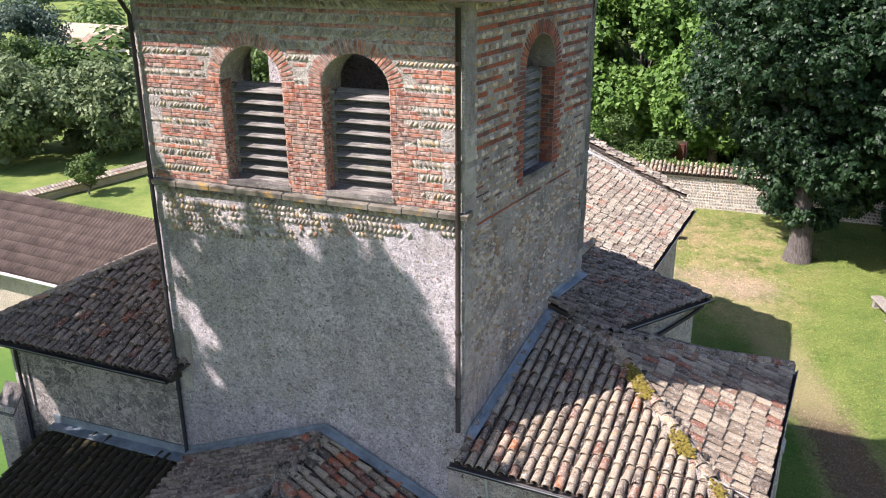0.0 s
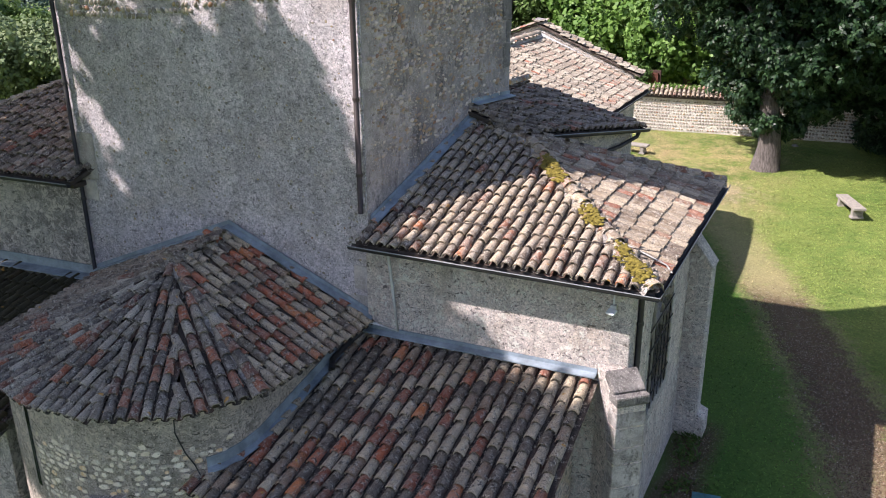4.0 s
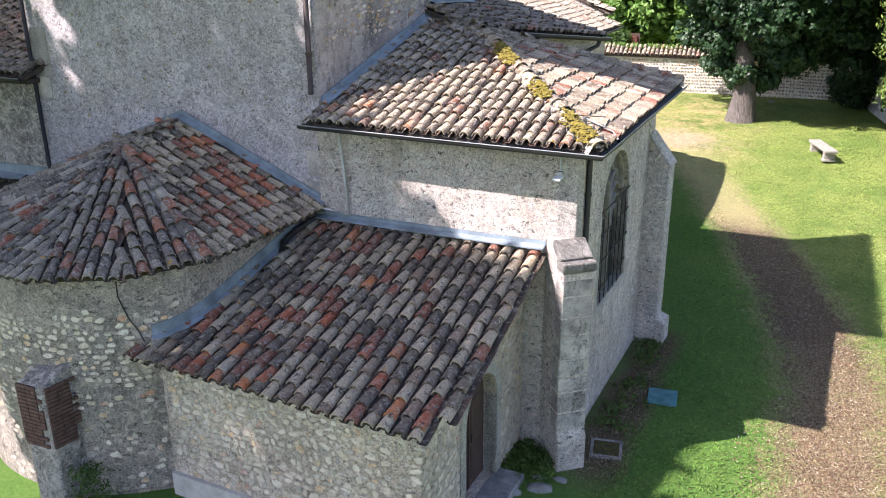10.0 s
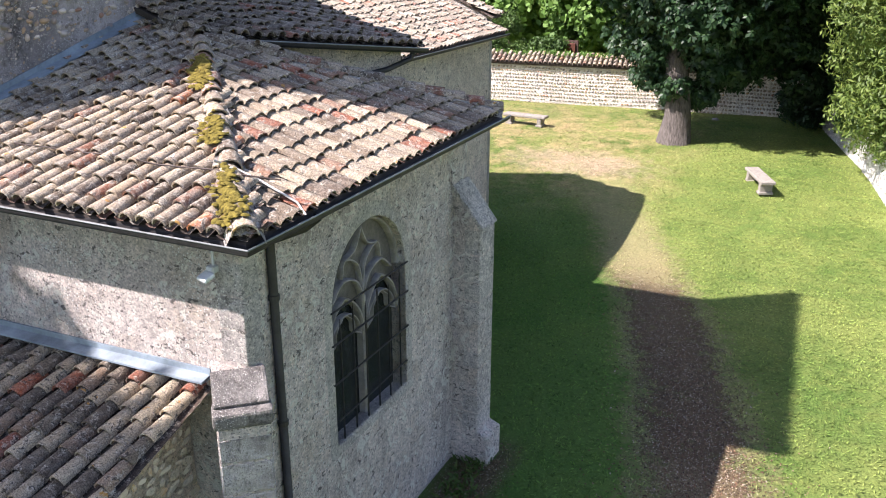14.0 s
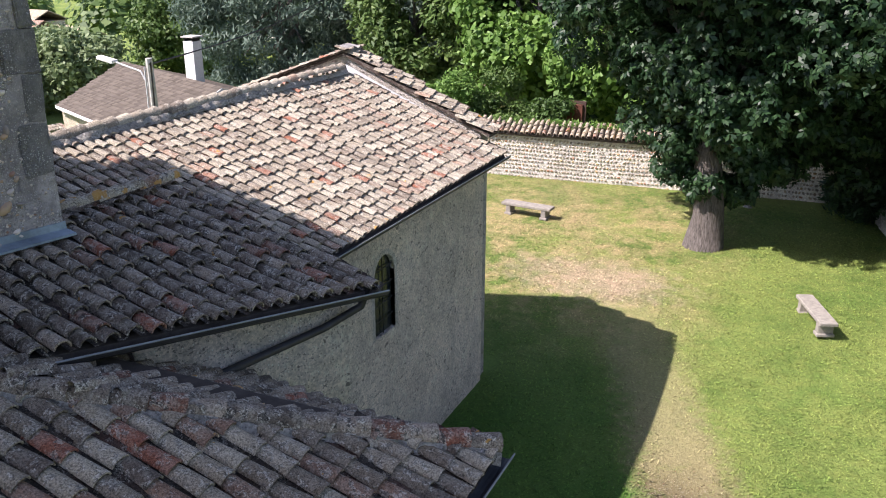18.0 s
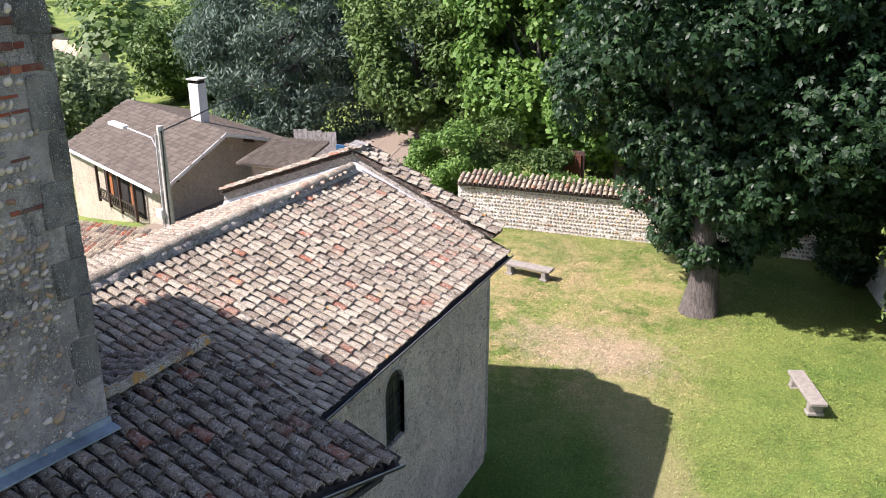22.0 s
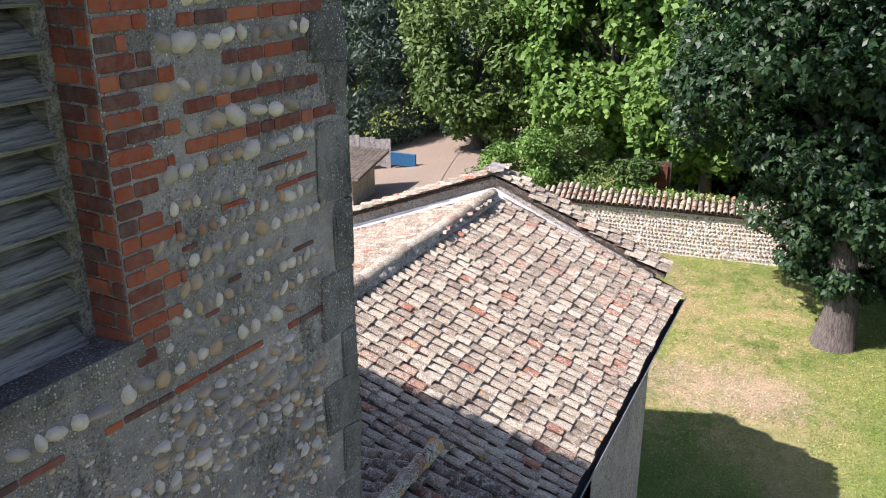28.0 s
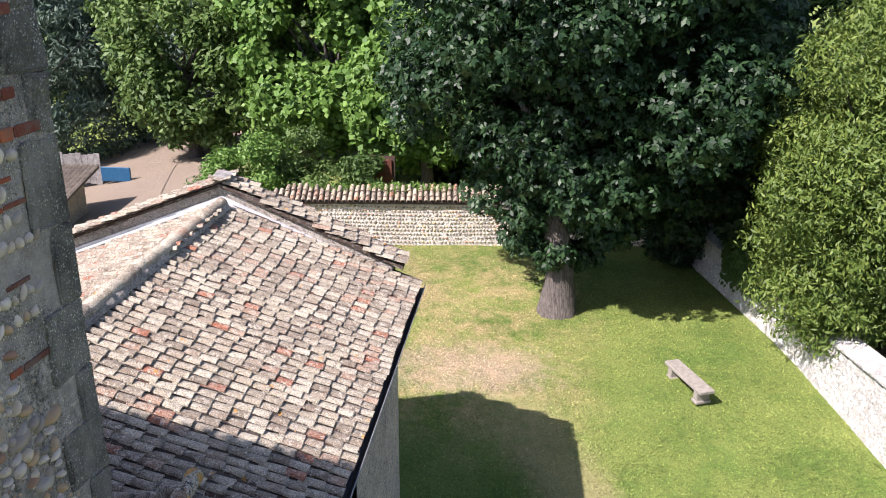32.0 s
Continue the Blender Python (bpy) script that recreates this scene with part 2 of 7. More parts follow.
def simple(name, color, rough=0.8, metal=0.0, vary=0.35, scale=6.0, bump=0.25):
    m = Mat(name, rough, metal)
    n = m.noise(scale, 6, 0.65)
    k = m.noise(scale * 7, 4, 0.7)
    c = m.mix(m.ramp(n, (0.3, 0.0), (0.7, 1.0)), tuple(v * (1 - vary) for v in color), tuple(min(1, v * (1 + 0.5 * vary)) for v in color))
    c = m.mix(m.ramp(k, (0.5, 0.0), (0.75, 0.4)), c, tuple(v * 0.5 for v in color))
    m.bump(m.math("ADD", n, k), bump, 0.01)
    return m.done(c)


zinc = simple("zinc_flashing", (0.23, 0.275, 0.31), 0.6, 0.15, 0.5, 2.2, 0.4)
gutter_mat = simple("dark_painted_metal", (0.045, 0.042, 0.042), 0.5, 0.3, 0.4, 4)
pipe_mat = simple("brown_painted_metal", (0.055, 0.042, 0.038), 0.5, 0.2, 0.4, 3)
grey_pipe = simple("pale_pvc", (0.5, 0.5, 0.49), 0.6, 0, 0.2, 3)
ashlar = simple("weathered_limestone", (0.42, 0.4, 0.36), 0.95, 0, 0.45, 3, 0.5)
quoin_mat = simple("grey_sandstone", (0.25, 0.235, 0.22), 0.95, 0, 0.55, 4, 0.6)
wood_dark = simple("brown_painted_wood", (0.075, 0.045, 0.038), 0.6, 0, 0.3, 3)
iron = simple("wrought_iron", (0.035, 0.033, 0.032), 0.6, 0.5, 0.3, 10)
concrete = simple("concrete", (0.48, 0.46, 0.42), 0.95, 0, 0.3, 5, 0.4)
bench_mat = simple("bench_stone", (0.27, 0.245, 0.21), 0.95, 0, 0.3, 8, 0.4)
moss_mat = simple("yellow_moss", (0.19, 0.15, 0.03), 1.0, 0, 0.8, 18, 1.0)
glass = simple("old_leaded_glass", (0.02, 0.024, 0.024), 0.18, 0, 0.5, 9, 0.1)
# near black, with the indoor shade already in the colour
dark_in = simple("dark_interior", (0.03, 0.028, 0.025), 1.0, 0, 0.3, 3)
bark = Mat("bark", 0.95)
bk = bark.noise(5, 6, 0.7, bark.scaled((4, 4, 0.7)))
bark.bump(bk, 1.0, 0.06)
bark = bark.done(bark.ramp(bk, (0.3, (0.035, 0.029, 0.025)), (0.7, (0.17, 0.148, 0.13))))


def leafy(name, a, b, c=None, rough=0.55, gloss=0.3):
    m = Mat(name, rough)
    m.b.inputs["Specular IOR Level"].default_value = gloss
    col = m.ramp(m.random(True), (0.0, a), (0.6, b), (1.0, c or b))
    col = m.mix(m.ramp(m.noise(0.35, 3), (0.35, 0.0), (0.7, 0.5)), col, a)
    m.b.inputs["Subsurface Weight"].default_value = 0.0
    t = m.n.new("ShaderNodeBsdfTranslucent")
    m.l.new(col, t.inputs["Color"])
    mixed = m.n.new("ShaderNodeMixShader")
    mixed.inputs[0].default_value = 0.32
    m.put(m.b.inputs["Base Color"], col)
    m.l.new(m.b.outputs[0], mixed.inputs[1]), m.l.new(t.outputs[0], mixed.inputs[2])
    m.l.new(mixed.outputs[0], m.n["Material Output"].inputs["Surface"])
    return m.m


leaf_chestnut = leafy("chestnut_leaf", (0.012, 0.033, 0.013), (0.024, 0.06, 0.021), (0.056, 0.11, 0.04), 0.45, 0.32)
# paler leaf for the slope trees; distance haze is mixed into the colour
leaf_pale = leafy("hazy_leaf", (0.12, 0.17, 0.07), (0.19, 0.25, 0.11), (0.28, 0.34, 0.17))
leaf_bright = leafy("lime_leaf", (0.075, 0.155, 0.03), (0.13, 0.24, 0.045), (0.215, 0.34, 0.085))
leaf_mid = leafy("ash_leaf", (0.06, 0.112, 0.028), (0.105, 0.175, 0.042), (0.18, 0.25, 0.075))
leaf_cedar = leafy("cedar_needle", (0.06, 0.1, 0.07), (0.11, 0.16, 0.115), (0.18, 0.24, 0.185))
leaf_thuja = leafy("thuja_spray", (0.068, 0.118, 0.022), (0.135, 0.195, 0.04), (0.22, 0.28, 0.06))
leaf_ivy = leafy("ivy_leaf", (0.04, 0.085, 0.02), (0.07, 0.13, 0.03), (0.1, 0.16, 0.04))
grass_blade = leafy("grass_blade", (0.06, 0.11, 0.018), (0.11, 0.17, 0.03), (0.2, 0.2, 0.06))
weed_leaf = leafy("weed_leaf", (0.05, 0.09, 0.02), (0.09, 0.15, 0.03), (0.14, 0.18, 0.05))


# ---- mesh helpers ----
W = {}


def thing(name, at, label, category, group="", kind=""):
    ob = tagged(new(name), label, category, group, kind)
    ob.empty_display_size = 0.3
    ob.location = at
    W[ob] = Matrix.Translation(at)
    return ob


def solid(verts, faces, smooth=False):
    me = bpy.data.meshes.new("mesh")
    me.from_pydata([tuple(v) for v in verts], [], faces)
    if smooth:
        me.polygons.foreach_set("use_smooth", [True] * len(me.polygons))
    me.update()
    return me


def part(name, data, material, parent=None, label="", m=None, kind="", category=""):
    """Links a mesh (or bmesh) as one object under a thing or part; m is its pose in the world."""
    if isinstance(data, bmesh.types.BMesh):
        me = bpy.data.meshes.new(name)
        data.to_mesh(me)
        data.free()
        data = me
    if material and not data.materials:
        data.materials.append(material)
    ob = tagged(new(name, data), label, category, "", kind)
    m = m or Matrix()
    if parent:
        ob.parent = parent
        ob.matrix_parent_inverse = W[parent].inverted()
    ob.matrix_basis = m
    W[ob] = m
    return ob


def join(chunks, smooth=False):
    """One mesh from (verts, faces) chunks."""
    vs, fs = [], []
    for v, f in chunks:
        o = len(vs)
        vs += [tuple(p) for p in v]
        fs += [tuple(i + o for i in q) for q in f]
    return solid(vs, fs, smooth)


def box(c, s, m=None):
    """Verts and faces of a box centred at c with sides s, turned by m."""
    v = [Vector((c[0] + x * s[0] / 2, c[1] + y * s[1] / 2, c[2] + z * s[2] / 2)) for x in (-1, 1) for y in (-1, 1) for z in (-1, 1)]
    if m:
        v = [m @ p for p in v]
    return v, [(0, 1, 3, 2), (4, 6, 7, 5), (0, 4, 5, 1), (2, 3, 7, 6), (0, 2, 6, 4), (1, 5, 7, 3)]


def prism(poly, z0, z1):
    """A solid over a plan polygon (counter-clockwise); z1 may be a list."""
    n = len(poly)
    top = z1 if isinstance(z1, (list, tuple)) else [z1] * n
    v = [(x, y, z0) for x, y in poly] + [(x, y, z) for (x, y), z in zip(poly, top)]
    f = [(i, (i + 1) % n, (i + 1) % n + n, i + n) for i in range(n)]
    return v, f + [tuple(range(n - 1, -1, -1)), tuple(range(n, 2 * n))]


def slab(poly, thick):
    """A plate under a 3D polygon."""
    n = len(poly)
    v = [Vector(p) for p in poly]
    v += [p - Vector((0, 0, thick)) for p in v]
    f = [tuple(range(n)), tuple(range(2 * n - 1, n - 1, -1))] + [((i + 1) % n, i, i + n, (i + 1) % n + n) for i in range(n)]
    return v, f


def tube(points, r, seg=8, cap=True):
    """A pipe along points."""
    pts = [Vector(p) for p in points]
    vs, fs = [], []
    up = Vector((0, 0, 1))
    for i, p in enumerate(pts):
        d = ((pts[min(i + 1, len(pts) - 1)] - pts[i]).normalized() + (pts[i] - pts[max(i - 1, 0)]).normalized()).normalized()
        ref = Vector((1, 0.3, 0)) if abs((pts[-1] - pts[0]).normalized().z) > 0.6 else up
        a = d.cross(ref).normalized()
        b = d.cross(a)
        rr = r[i] if isinstance(r, (list, tuple)) else r
        vs += [p + rr * (math.cos(k * math.tau / seg) * a + math.sin(k * math.tau / seg) * b) for k in range(seg)]
        if i:
            o = (i - 1) * seg
            fs += [(o + k, o + (k + 1) % seg, o + seg + (k + 1) % seg, o + seg + k) for k in range(seg)]
    if cap:
        fs += [tuple(range(seg)), tuple(range(len(vs) - 1, len(vs) - seg - 1, -1))]
    return vs, fs


def rounded(bm, w, seg=1):
    bmesh.ops.bevel(bm, geom=list(bm.edges), offset=w, segments=seg, affect="EDGES", profile=0.6)
    return bm


def bm_of(chunk):
    bm = bmesh.new()
    vs = [bm.verts.new(p) for p in chunk[0]]
    for f in chunk[1]:
        bm.faces.new([vs[i] for i in f])
    bmesh.ops.recalc_face_normals(bm, faces=bm.faces)
    return bm


def arch_curve(u0, u1, spring, apex, n=14, pointed=False):
    """Points of an arch from left springing to right."""
    c, r, h = (u0 + u1) / 2, (u1 - u0) / 2, apex - spring
    if not pointed:
        return [(c - r * math.cos(math.pi * k / n), spring + h * math.sin(math.pi * k / n)) for k in range(n + 1)]
    big = (r * r + h * h) / (2 * r)
    end = math.asin(h / big)
    left = [(u0 + big - big * math.cos(end * k / (n // 2)), spring + big * math.sin(end * k / (n // 2))) for k in range(n // 2 + 1)]
    return left + [(2 * c - u, z) for u, z in reversed(left[:-1])]


class Face:
    """A vertical wall face: u runs from a to b, d goes into the wall (to the left of a-b)."""

    def __init__(self, a, b):
        self.a, self.b = Vector((*a, 0)), Vector((*b, 0))
        self.len = (self.b - self.a).length
        self.u = (self.b - self.a).normalized()
        self.inn = Vector((-self.u.y, self.u.x, 0))
        self.m = Matrix((( *self.u, 0), (*-self.inn, 0), (0, 0, 1, 0), (0, 0, 0, 1))).transposed()

    def at(self, u, z, d=0.0):
        return self.a + self.u * u + self.inn * d + Vector((0, 0, z))

    def stand(self, u, z, d=0.0):
        """Local x along the wall, y outwards... z up."""
        m = Matrix.Identity(4)
        m.col[0], m.col[1], m.col[2] = (*self.u, 0), (*self.inn, 0), (0, 0, 1, 0)
        m.col[3] = (*self.at(u, z, d), 1)
        return m


def arch_wall(face, z0, z1, thick, ops, d0=0.0):
    """A wall with arched openings that go through it. ops: (u0, u1, sill, spring, apex, pointed)."""
    vs, fs = [], []

    def quad(*p):
        o = len(vs)
        vs.extend(p)
        fs.append(tuple(range(o, o + len(p))))

    def sheet(ua, za, ub, zb, uc, zc, ud, zd):
        quad(face.at(ua, za, d0), face.at(ub, zb, d0), face.at(uc, zc, d0), face.at(ud, zd, d0))
        quad(face.at(ud, zd, thick), face.at(uc, zc, thick), face.at(ub, zb, thick), face.at(ua, za, thick))

    def rect(ua, ub, za, zb):
        n = max(1, round((ub - ua) / 1.5))
        for i in range(n):
            p, q = ua + (ub - ua) * i / n, ua + (ub - ua) * (i + 1) / n
            sheet(p, za, q, za, q, zb, p, zb)

    cur = 0.0
    for u0, u1, sill, spring, apex, pointed in sorted(ops):
        rect(cur, u0, z0, z1)
        rect(u0, u1, z0, sill)
        pts = arch_curve(u0, u1, spring, apex, 14, pointed)
        for (ua, za), (ub, zb) in zip(pts, pts[1:]):
            sheet(ua, za, ub, zb, ub, z1, ua, z1)
        ring = [(u0, sill), *pts, (u1, sill), (u0, sill)]
        for (ua, za), (ub, zb) in zip(ring, ring[1:]):
            quad(face.at(ua, za, d0), face.at(ua, za, thick), face.at(ub, zb, thick), face.at(ub, zb, d0))
        cur = u1
    rect(cur, face.len, z0, z1)
    for p, q in (((0, z0), (0, z1)), ((face.len, z1), (face.len, z0)), ((0, z1), (face.len, z1))):
        quad(face.at(*p, d0), face.at(*q, d0), face.at(*q, thick), face.at(*p, thick))
    return solid(vs, fs)


# ---- roofs ----
def tile_shape(r0=0.096, r1=0.08, length=0.44, rise=0.03, seg=6):
    """A half-round cover tile, wide end down at the origin, running up along +y."""
    vs, fs = [], []
    for y, r, z in ((0.0, r0, rise), (length, r1, 0.0)):
        for k in range(seg + 1):
            a = math.pi * k / seg
            vs.append((-r * math.cos(a), y, z + 0.98 * r * math.sin(a)))
    n = seg + 1
    for k in range(seg + 1):
        a = math.pi * k / seg
        vs.append((-(r0 - 0.016) * math.cos(a), 0.0, rise + 0.98 * (r0 - 0.016) * math.sin(a) - 0.004))
    vs += [(vs[2 * n + k][0], 0.12, vs[2 * n + k][2]) for k in range(n)]
    vs += vs[:n] + vs[2 * n:3 * n]
    for k in range(seg):
        fs += [(k, k + 1, n + k + 1, n + k), (4 * n + k + 1, 4 * n + k, 5 * n + k, 5 * n + k + 1), (2 * n + k + 1, 2 * n + k, 3 * n + k, 3 * n + k + 1)]
    return vs, fs


def inside(p, poly):
    r = False
    for (x1, y1), (x2, y2) in zip(poly, poly[1:] + poly[:1]):
        if (y1 > p[1]) != (y2 > p[1]) and p[0] < (x2 - x1) * (p[1] - y1) / (y2 - y1) + x1:
            r = not r
    return r


def facet_frame(poly, down=None):
    """Origin, across, up-slope and normal of a roof plane."""
    pts = [Vector(p) for p in poly]
    n = Vector((0, 0, 0))
    for p, q in zip(pts, pts[1:] + pts[:1]):
        n += p.cross(q)
    n.normalize()
    if n.z < 0:
        n = -n
    up = Vector((-n.x, -n.y, 0)) if down is None else -Vector((*down, 0))
    up = up - n * up.dot(n)
    up.normalize()
    e = up.cross(n)
    return sum(pts, Vector()) / len(pts), e, up, n


def roof_facet(roof, poly, tone, near, pitch=0.225, gauge=0.345, keep=300, down=None, rnd=None, flat=1.0, wide=0.0, lip=0.055, slip=0.0):
    """Cover and channel tiles over one roof plane; the ones nearest the given place are single parts."""
    rnd = rnd or random.Random(len(poly) + int(poly[0][0] * 100))
    o, e, up, n = facet_frame(poly, down)
    flat2 = [((Vector(p) - o).dot(e), (Vector(p) - o).dot(up)) for p in poly]
    us, vs_ = [p[0] for p in flat2], [p[1] for p in flat2]
    spots = []
    cols = max(1, round((max(us) - min(us)) / pitch))
    pitch = (max(us) - min(us)) / cols
    for i in range(cols):
        u = min(us) + (i + 0.5) * pitch
        bend = rnd.uniform(-0.02, 0.02)
        cuts = sorted(q[1] + (w[1] - q[1]) * (u - q[0]) / (w[0] - q[0]) for q, w in zip(flat2, flat2[1:] + flat2[:1]) if (q[0] > u) != (w[0] > u))
        if len(cuts) < 2:
            continue
        v = cuts[0] - 0.04 + rnd.uniform(-0.02, 0.02)
        if flat == 1.0:
            spots.append((u, v))
            v += gauge * rnd.uniform(0.45, 1.0)
        elif slip:
            spots.append((u, v))
            v += gauge * (1 - rnd.uniform(0, slip))
        while v < cuts[-1] - 0.1:
            spots.append((u + bend * math.sin(v * 1.7) + rnd.uniform(-0.01, 0.01), v))
            v += gauge * (rnd.uniform(0.94, 1.06) if flat == 1.0 else rnd.uniform(0.985, 1.015))
    base = Matrix.Identity(4)
    base.col[0], base.col[1], base.col[2] = (*e, 0), (*up, 0), (*n, 0)
    shape = tile_shape((0.405 + wide) * pitch, (0.335 + wide) * pitch, gauge + 0.09, lip / flat)
    if flat != 1.0:
        shape = ([(x, y, z * flat) for x, y, z in shape[0]], shape[1])
    mesh = solid(*shape, smooth=True)
    mesh.materials.append(TILES[tone][0])
    order = sorted(spots, key=lambda s: (o + e * s[0] + up * s[1] - Vector(near)).length)
    rest, pans = [], []
    for k, (u, v) in enumerate(order):
        m = Matrix.Translation(o + e * u + up * v + n * rnd.uniform(0.005, 0.022)) @ base @ Matrix.Rotation(rnd.gauss(0, 0.03), 4, "Z") @ Matrix.Rotation(rnd.gauss(0, 0.02), 4, "Y") @ Matrix.Rotation(rnd.gauss(0.0, 0.015), 4, "X")
        if k < keep:
            part("tile", mesh, None, roof, m=m)
        else:
            rest.append(([m @ Vector(p) for p in shape[0]], shape[1]))
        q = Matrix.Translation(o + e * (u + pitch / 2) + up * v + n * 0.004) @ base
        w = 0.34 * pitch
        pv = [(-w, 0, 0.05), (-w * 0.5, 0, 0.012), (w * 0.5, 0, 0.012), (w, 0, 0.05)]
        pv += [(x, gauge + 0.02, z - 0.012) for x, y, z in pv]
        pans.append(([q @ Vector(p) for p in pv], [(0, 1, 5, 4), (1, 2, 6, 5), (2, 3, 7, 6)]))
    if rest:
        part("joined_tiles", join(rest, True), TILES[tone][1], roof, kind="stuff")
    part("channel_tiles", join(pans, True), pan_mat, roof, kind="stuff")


def cap_run(roof, a, b, tone, r=0.13, gauge=0.33, name="ridge_tile", seed=3, bed=True):
    """Ridge or hip tiles bedded in mortar from a (low) to b (high)."""
    a, b = Vector(a), Vector(b)
    d = (b - a).normalized()
    side = d.cross(Vector((0, 0, 1))).normalized()
    nn = side.cross(d)
    rnd = random.Random(seed)
    shape = tile_shape(r, r * 0.82, gauge + 0.08, 0.03)
    mesh = solid(*shape, smooth=True)
    mesh.materials.append(TILES[tone][0])
    base = Matrix.Identity(4)
    base.col[0], base.col[1], base.col[2] = (*side, 0), (*d, 0), (*nn, 0)
    n = int((b - a).length / gauge)
    for k in range(n):
        m = Matrix.Translation(a + d * (k * gauge) + nn * (0.03 + rnd.uniform(0, 0.02))) @ base @ Matrix.Rotation(rnd.gauss(0, 0.05), 4, "Z") @ Matrix.Rotation(rnd.gauss(0, 0.05), 4, "Y")
        part(name, mesh, None, roof, m=m)
    if bed:
        v, f = [], []
        steps = max(2, n * 2)
        for k in range(steps + 1):
            p = a + d * ((b - a).length * k / steps)
            w = r * rnd.uniform(1.15, 1.6)
            h = r * rnd.uniform(0.35, 0.62)
            v += [p - side * w - nn * 0.05, p - side * w * 0.7 + nn * h, p + side * w * 0.7 + nn * h, p + side * w - nn * 0.05]
            if k:
                o = 4 * k - 4
                f += [(o, o + 1, o + 5, o + 4), (o + 1, o + 2, o + 6, o + 5), (o + 2, o + 3, o + 7, o + 6)]
        part("mortar_bed", solid(v, f, True), mortar, roof, "pale lime mortar bedding")


def roof_part(parent, polys, label="", thick=0.09, inset=0.0):
    if inset:
        mids = [sum((Vector(p) for p in poly), Vector()) / len(poly) for poly in polys]
        polys = [[Vector(p) + (c - Vector(p)).normalized() * inset for p in poly] for poly, c in zip(polys, mids)]
    chunks = [slab([Vector(p) - Vector((0, 0, 0.01)) for p in poly], thick) for poly in polys]
    return part("roof", join(chunks), dark_deck, parent, label)


dark_deck = simple("roof_boarding", (0.06, 0.048, 0.04), 0.95, 0, 0.4, 5)

# ---- ground ----
def smooth(a, b, x):
    t = max(0.0, min(1.0, (x - a) / (b - a)))
    return t * t * (3 - 2 * t)


def ground_z(x, y):
    z = 0.8 * smooth(30, 40.5, y)
    z -= 5.0 * smooth(-16, -48, x)
    z += 0.3 * smooth(51, 60, y)
    z -= 6.0 * smooth(-66, -130, x)
    far = math.hypot(x, y)
    z += 26.0 * smooth(170, 600, far)
    z += 0.03 * noise.noise((x * 0.5, y * 0.5, 0))
    return z


def axis_steps(lo, hi, fine_lo, fine_hi, step):
    out, v = [], fine_lo
    while v <= fine_hi:
        out.append(v)
        v += step
    d, v = step, fine_hi
    while v < hi:
        d *= 1.35
        v = min(hi, v + d)
        out.append(v)
    d, v = step, fine_lo
    while v > lo:
        d *= 1.35
        v = max(lo, v - d)
        out.insert(0, v)
    return out


xs, ys = axis_steps(-1500, 1500, -62, 16, 1.0), axis_steps(-600, 1800, -8, 66, 1.0)
gm = Mat("lawn", 0.95)
px, py = gm.axis(0), gm.axis(1)
n1, n2, n3 = gm.noise(0.32, 5, 0.6), gm.noise(2.6, 6, 0.7), gm.noise(45, 5, 0.8)
wob = gm.math("MULTIPLY", gm.math("SUBTRACT", gm.noise(0.55, 4), 0.5), 2.4)
lush, pale, dry = (0.085, 0.145, 0.027), (0.19, 0.235, 0.058), (0.38, 0.29, 0.145)
gc = gm.mix(gm.ramp(n1, (0.35, 0.0), (0.65, 1.0)), lush, pale)
gc = gm.mix(gm.ramp(n2, (0.45, 0.0), (0.75, 0.55)), gc, (0.22, 0.24, 0.06))
# dry grass towards the garden wall
dry_y = gm.ramp(gm.math("DIVIDE", gm.math("ADD", py, wob), 60.0), (0.53, 0.0), (0.6, 1.0), (0.72, 1.0), (0.8, 0.25))
dry_x = gm.ramp(gm.math("DIVIDE", gm.math("ADD", gm.math("ADD", px, wob), 30.0), 40.0), (0.2, 0.0), (0.32, 1.0), (0.66, 1.0), (0.76, 0.0))
dryness = gm.math("MULTIPLY", gm.math("MULTIPLY", dry_y, dry_x), gm.math("ADD", gm.math("MULTIPLY", gm.ramp(gm.noise(0.8, 4, 0.6), (0.42, 0.0), (0.58, 1.0)), 0.6), gm.ramp(n2, (0.44, 0.0), (0.6, 0.4))))
gc = gm.mix(dryness, gc, dry)
# lush grass between track and church; its mix also paints the church's shade
bend0 = gm.math("ADD", gm.math("MULTIPLY", gm.math("POWER", gm.math("MAXIMUM", gm.math("SUBTRACT", py, 17.0), 0.0), 1.35), -0.125), 3.75)
shade_green = gm.ramp(gm.math("DIVIDE", gm.math("ADD", gm.math("SUBTRACT", gm.math("ADD", px, wob), bend0), 8.0), 16.0), (0.4, 0.7), (0.52, 0.0))
shade_green = gm.math("MULTIPLY", shade_green, gm.ramp(gm.math("DIVIDE", py, 60.0), (0.5, 1.0), (0.6, 0.0)))
gc = gm.mix(shade_green, gc, (0.045, 0.125, 0.018))
# trodden track that bends along the chapel
bend = gm.math("ADD", gm.math("MULTIPLY", gm.math("POWER", gm.math("MAXIMUM", gm.math("SUBTRACT", py, 17.0), 0.0), 1.35), -0.125), 3.75)
off = gm.math("ABSOLUTE", gm.math("SUBTRACT", gm.math("ADD", px, gm.math("MULTIPLY", wob, 0.35)), bend))
off = gm.math("ADD", off, gm.math("MULTIPLY", gm.math("SUBTRACT", gm.noise(3.5, 6, 0.75), 0.5), 2.2))
track = gm.ramp(gm.math("DIVIDE", off, 4.0), (0.16, 1.0), (0.36, 0.0))
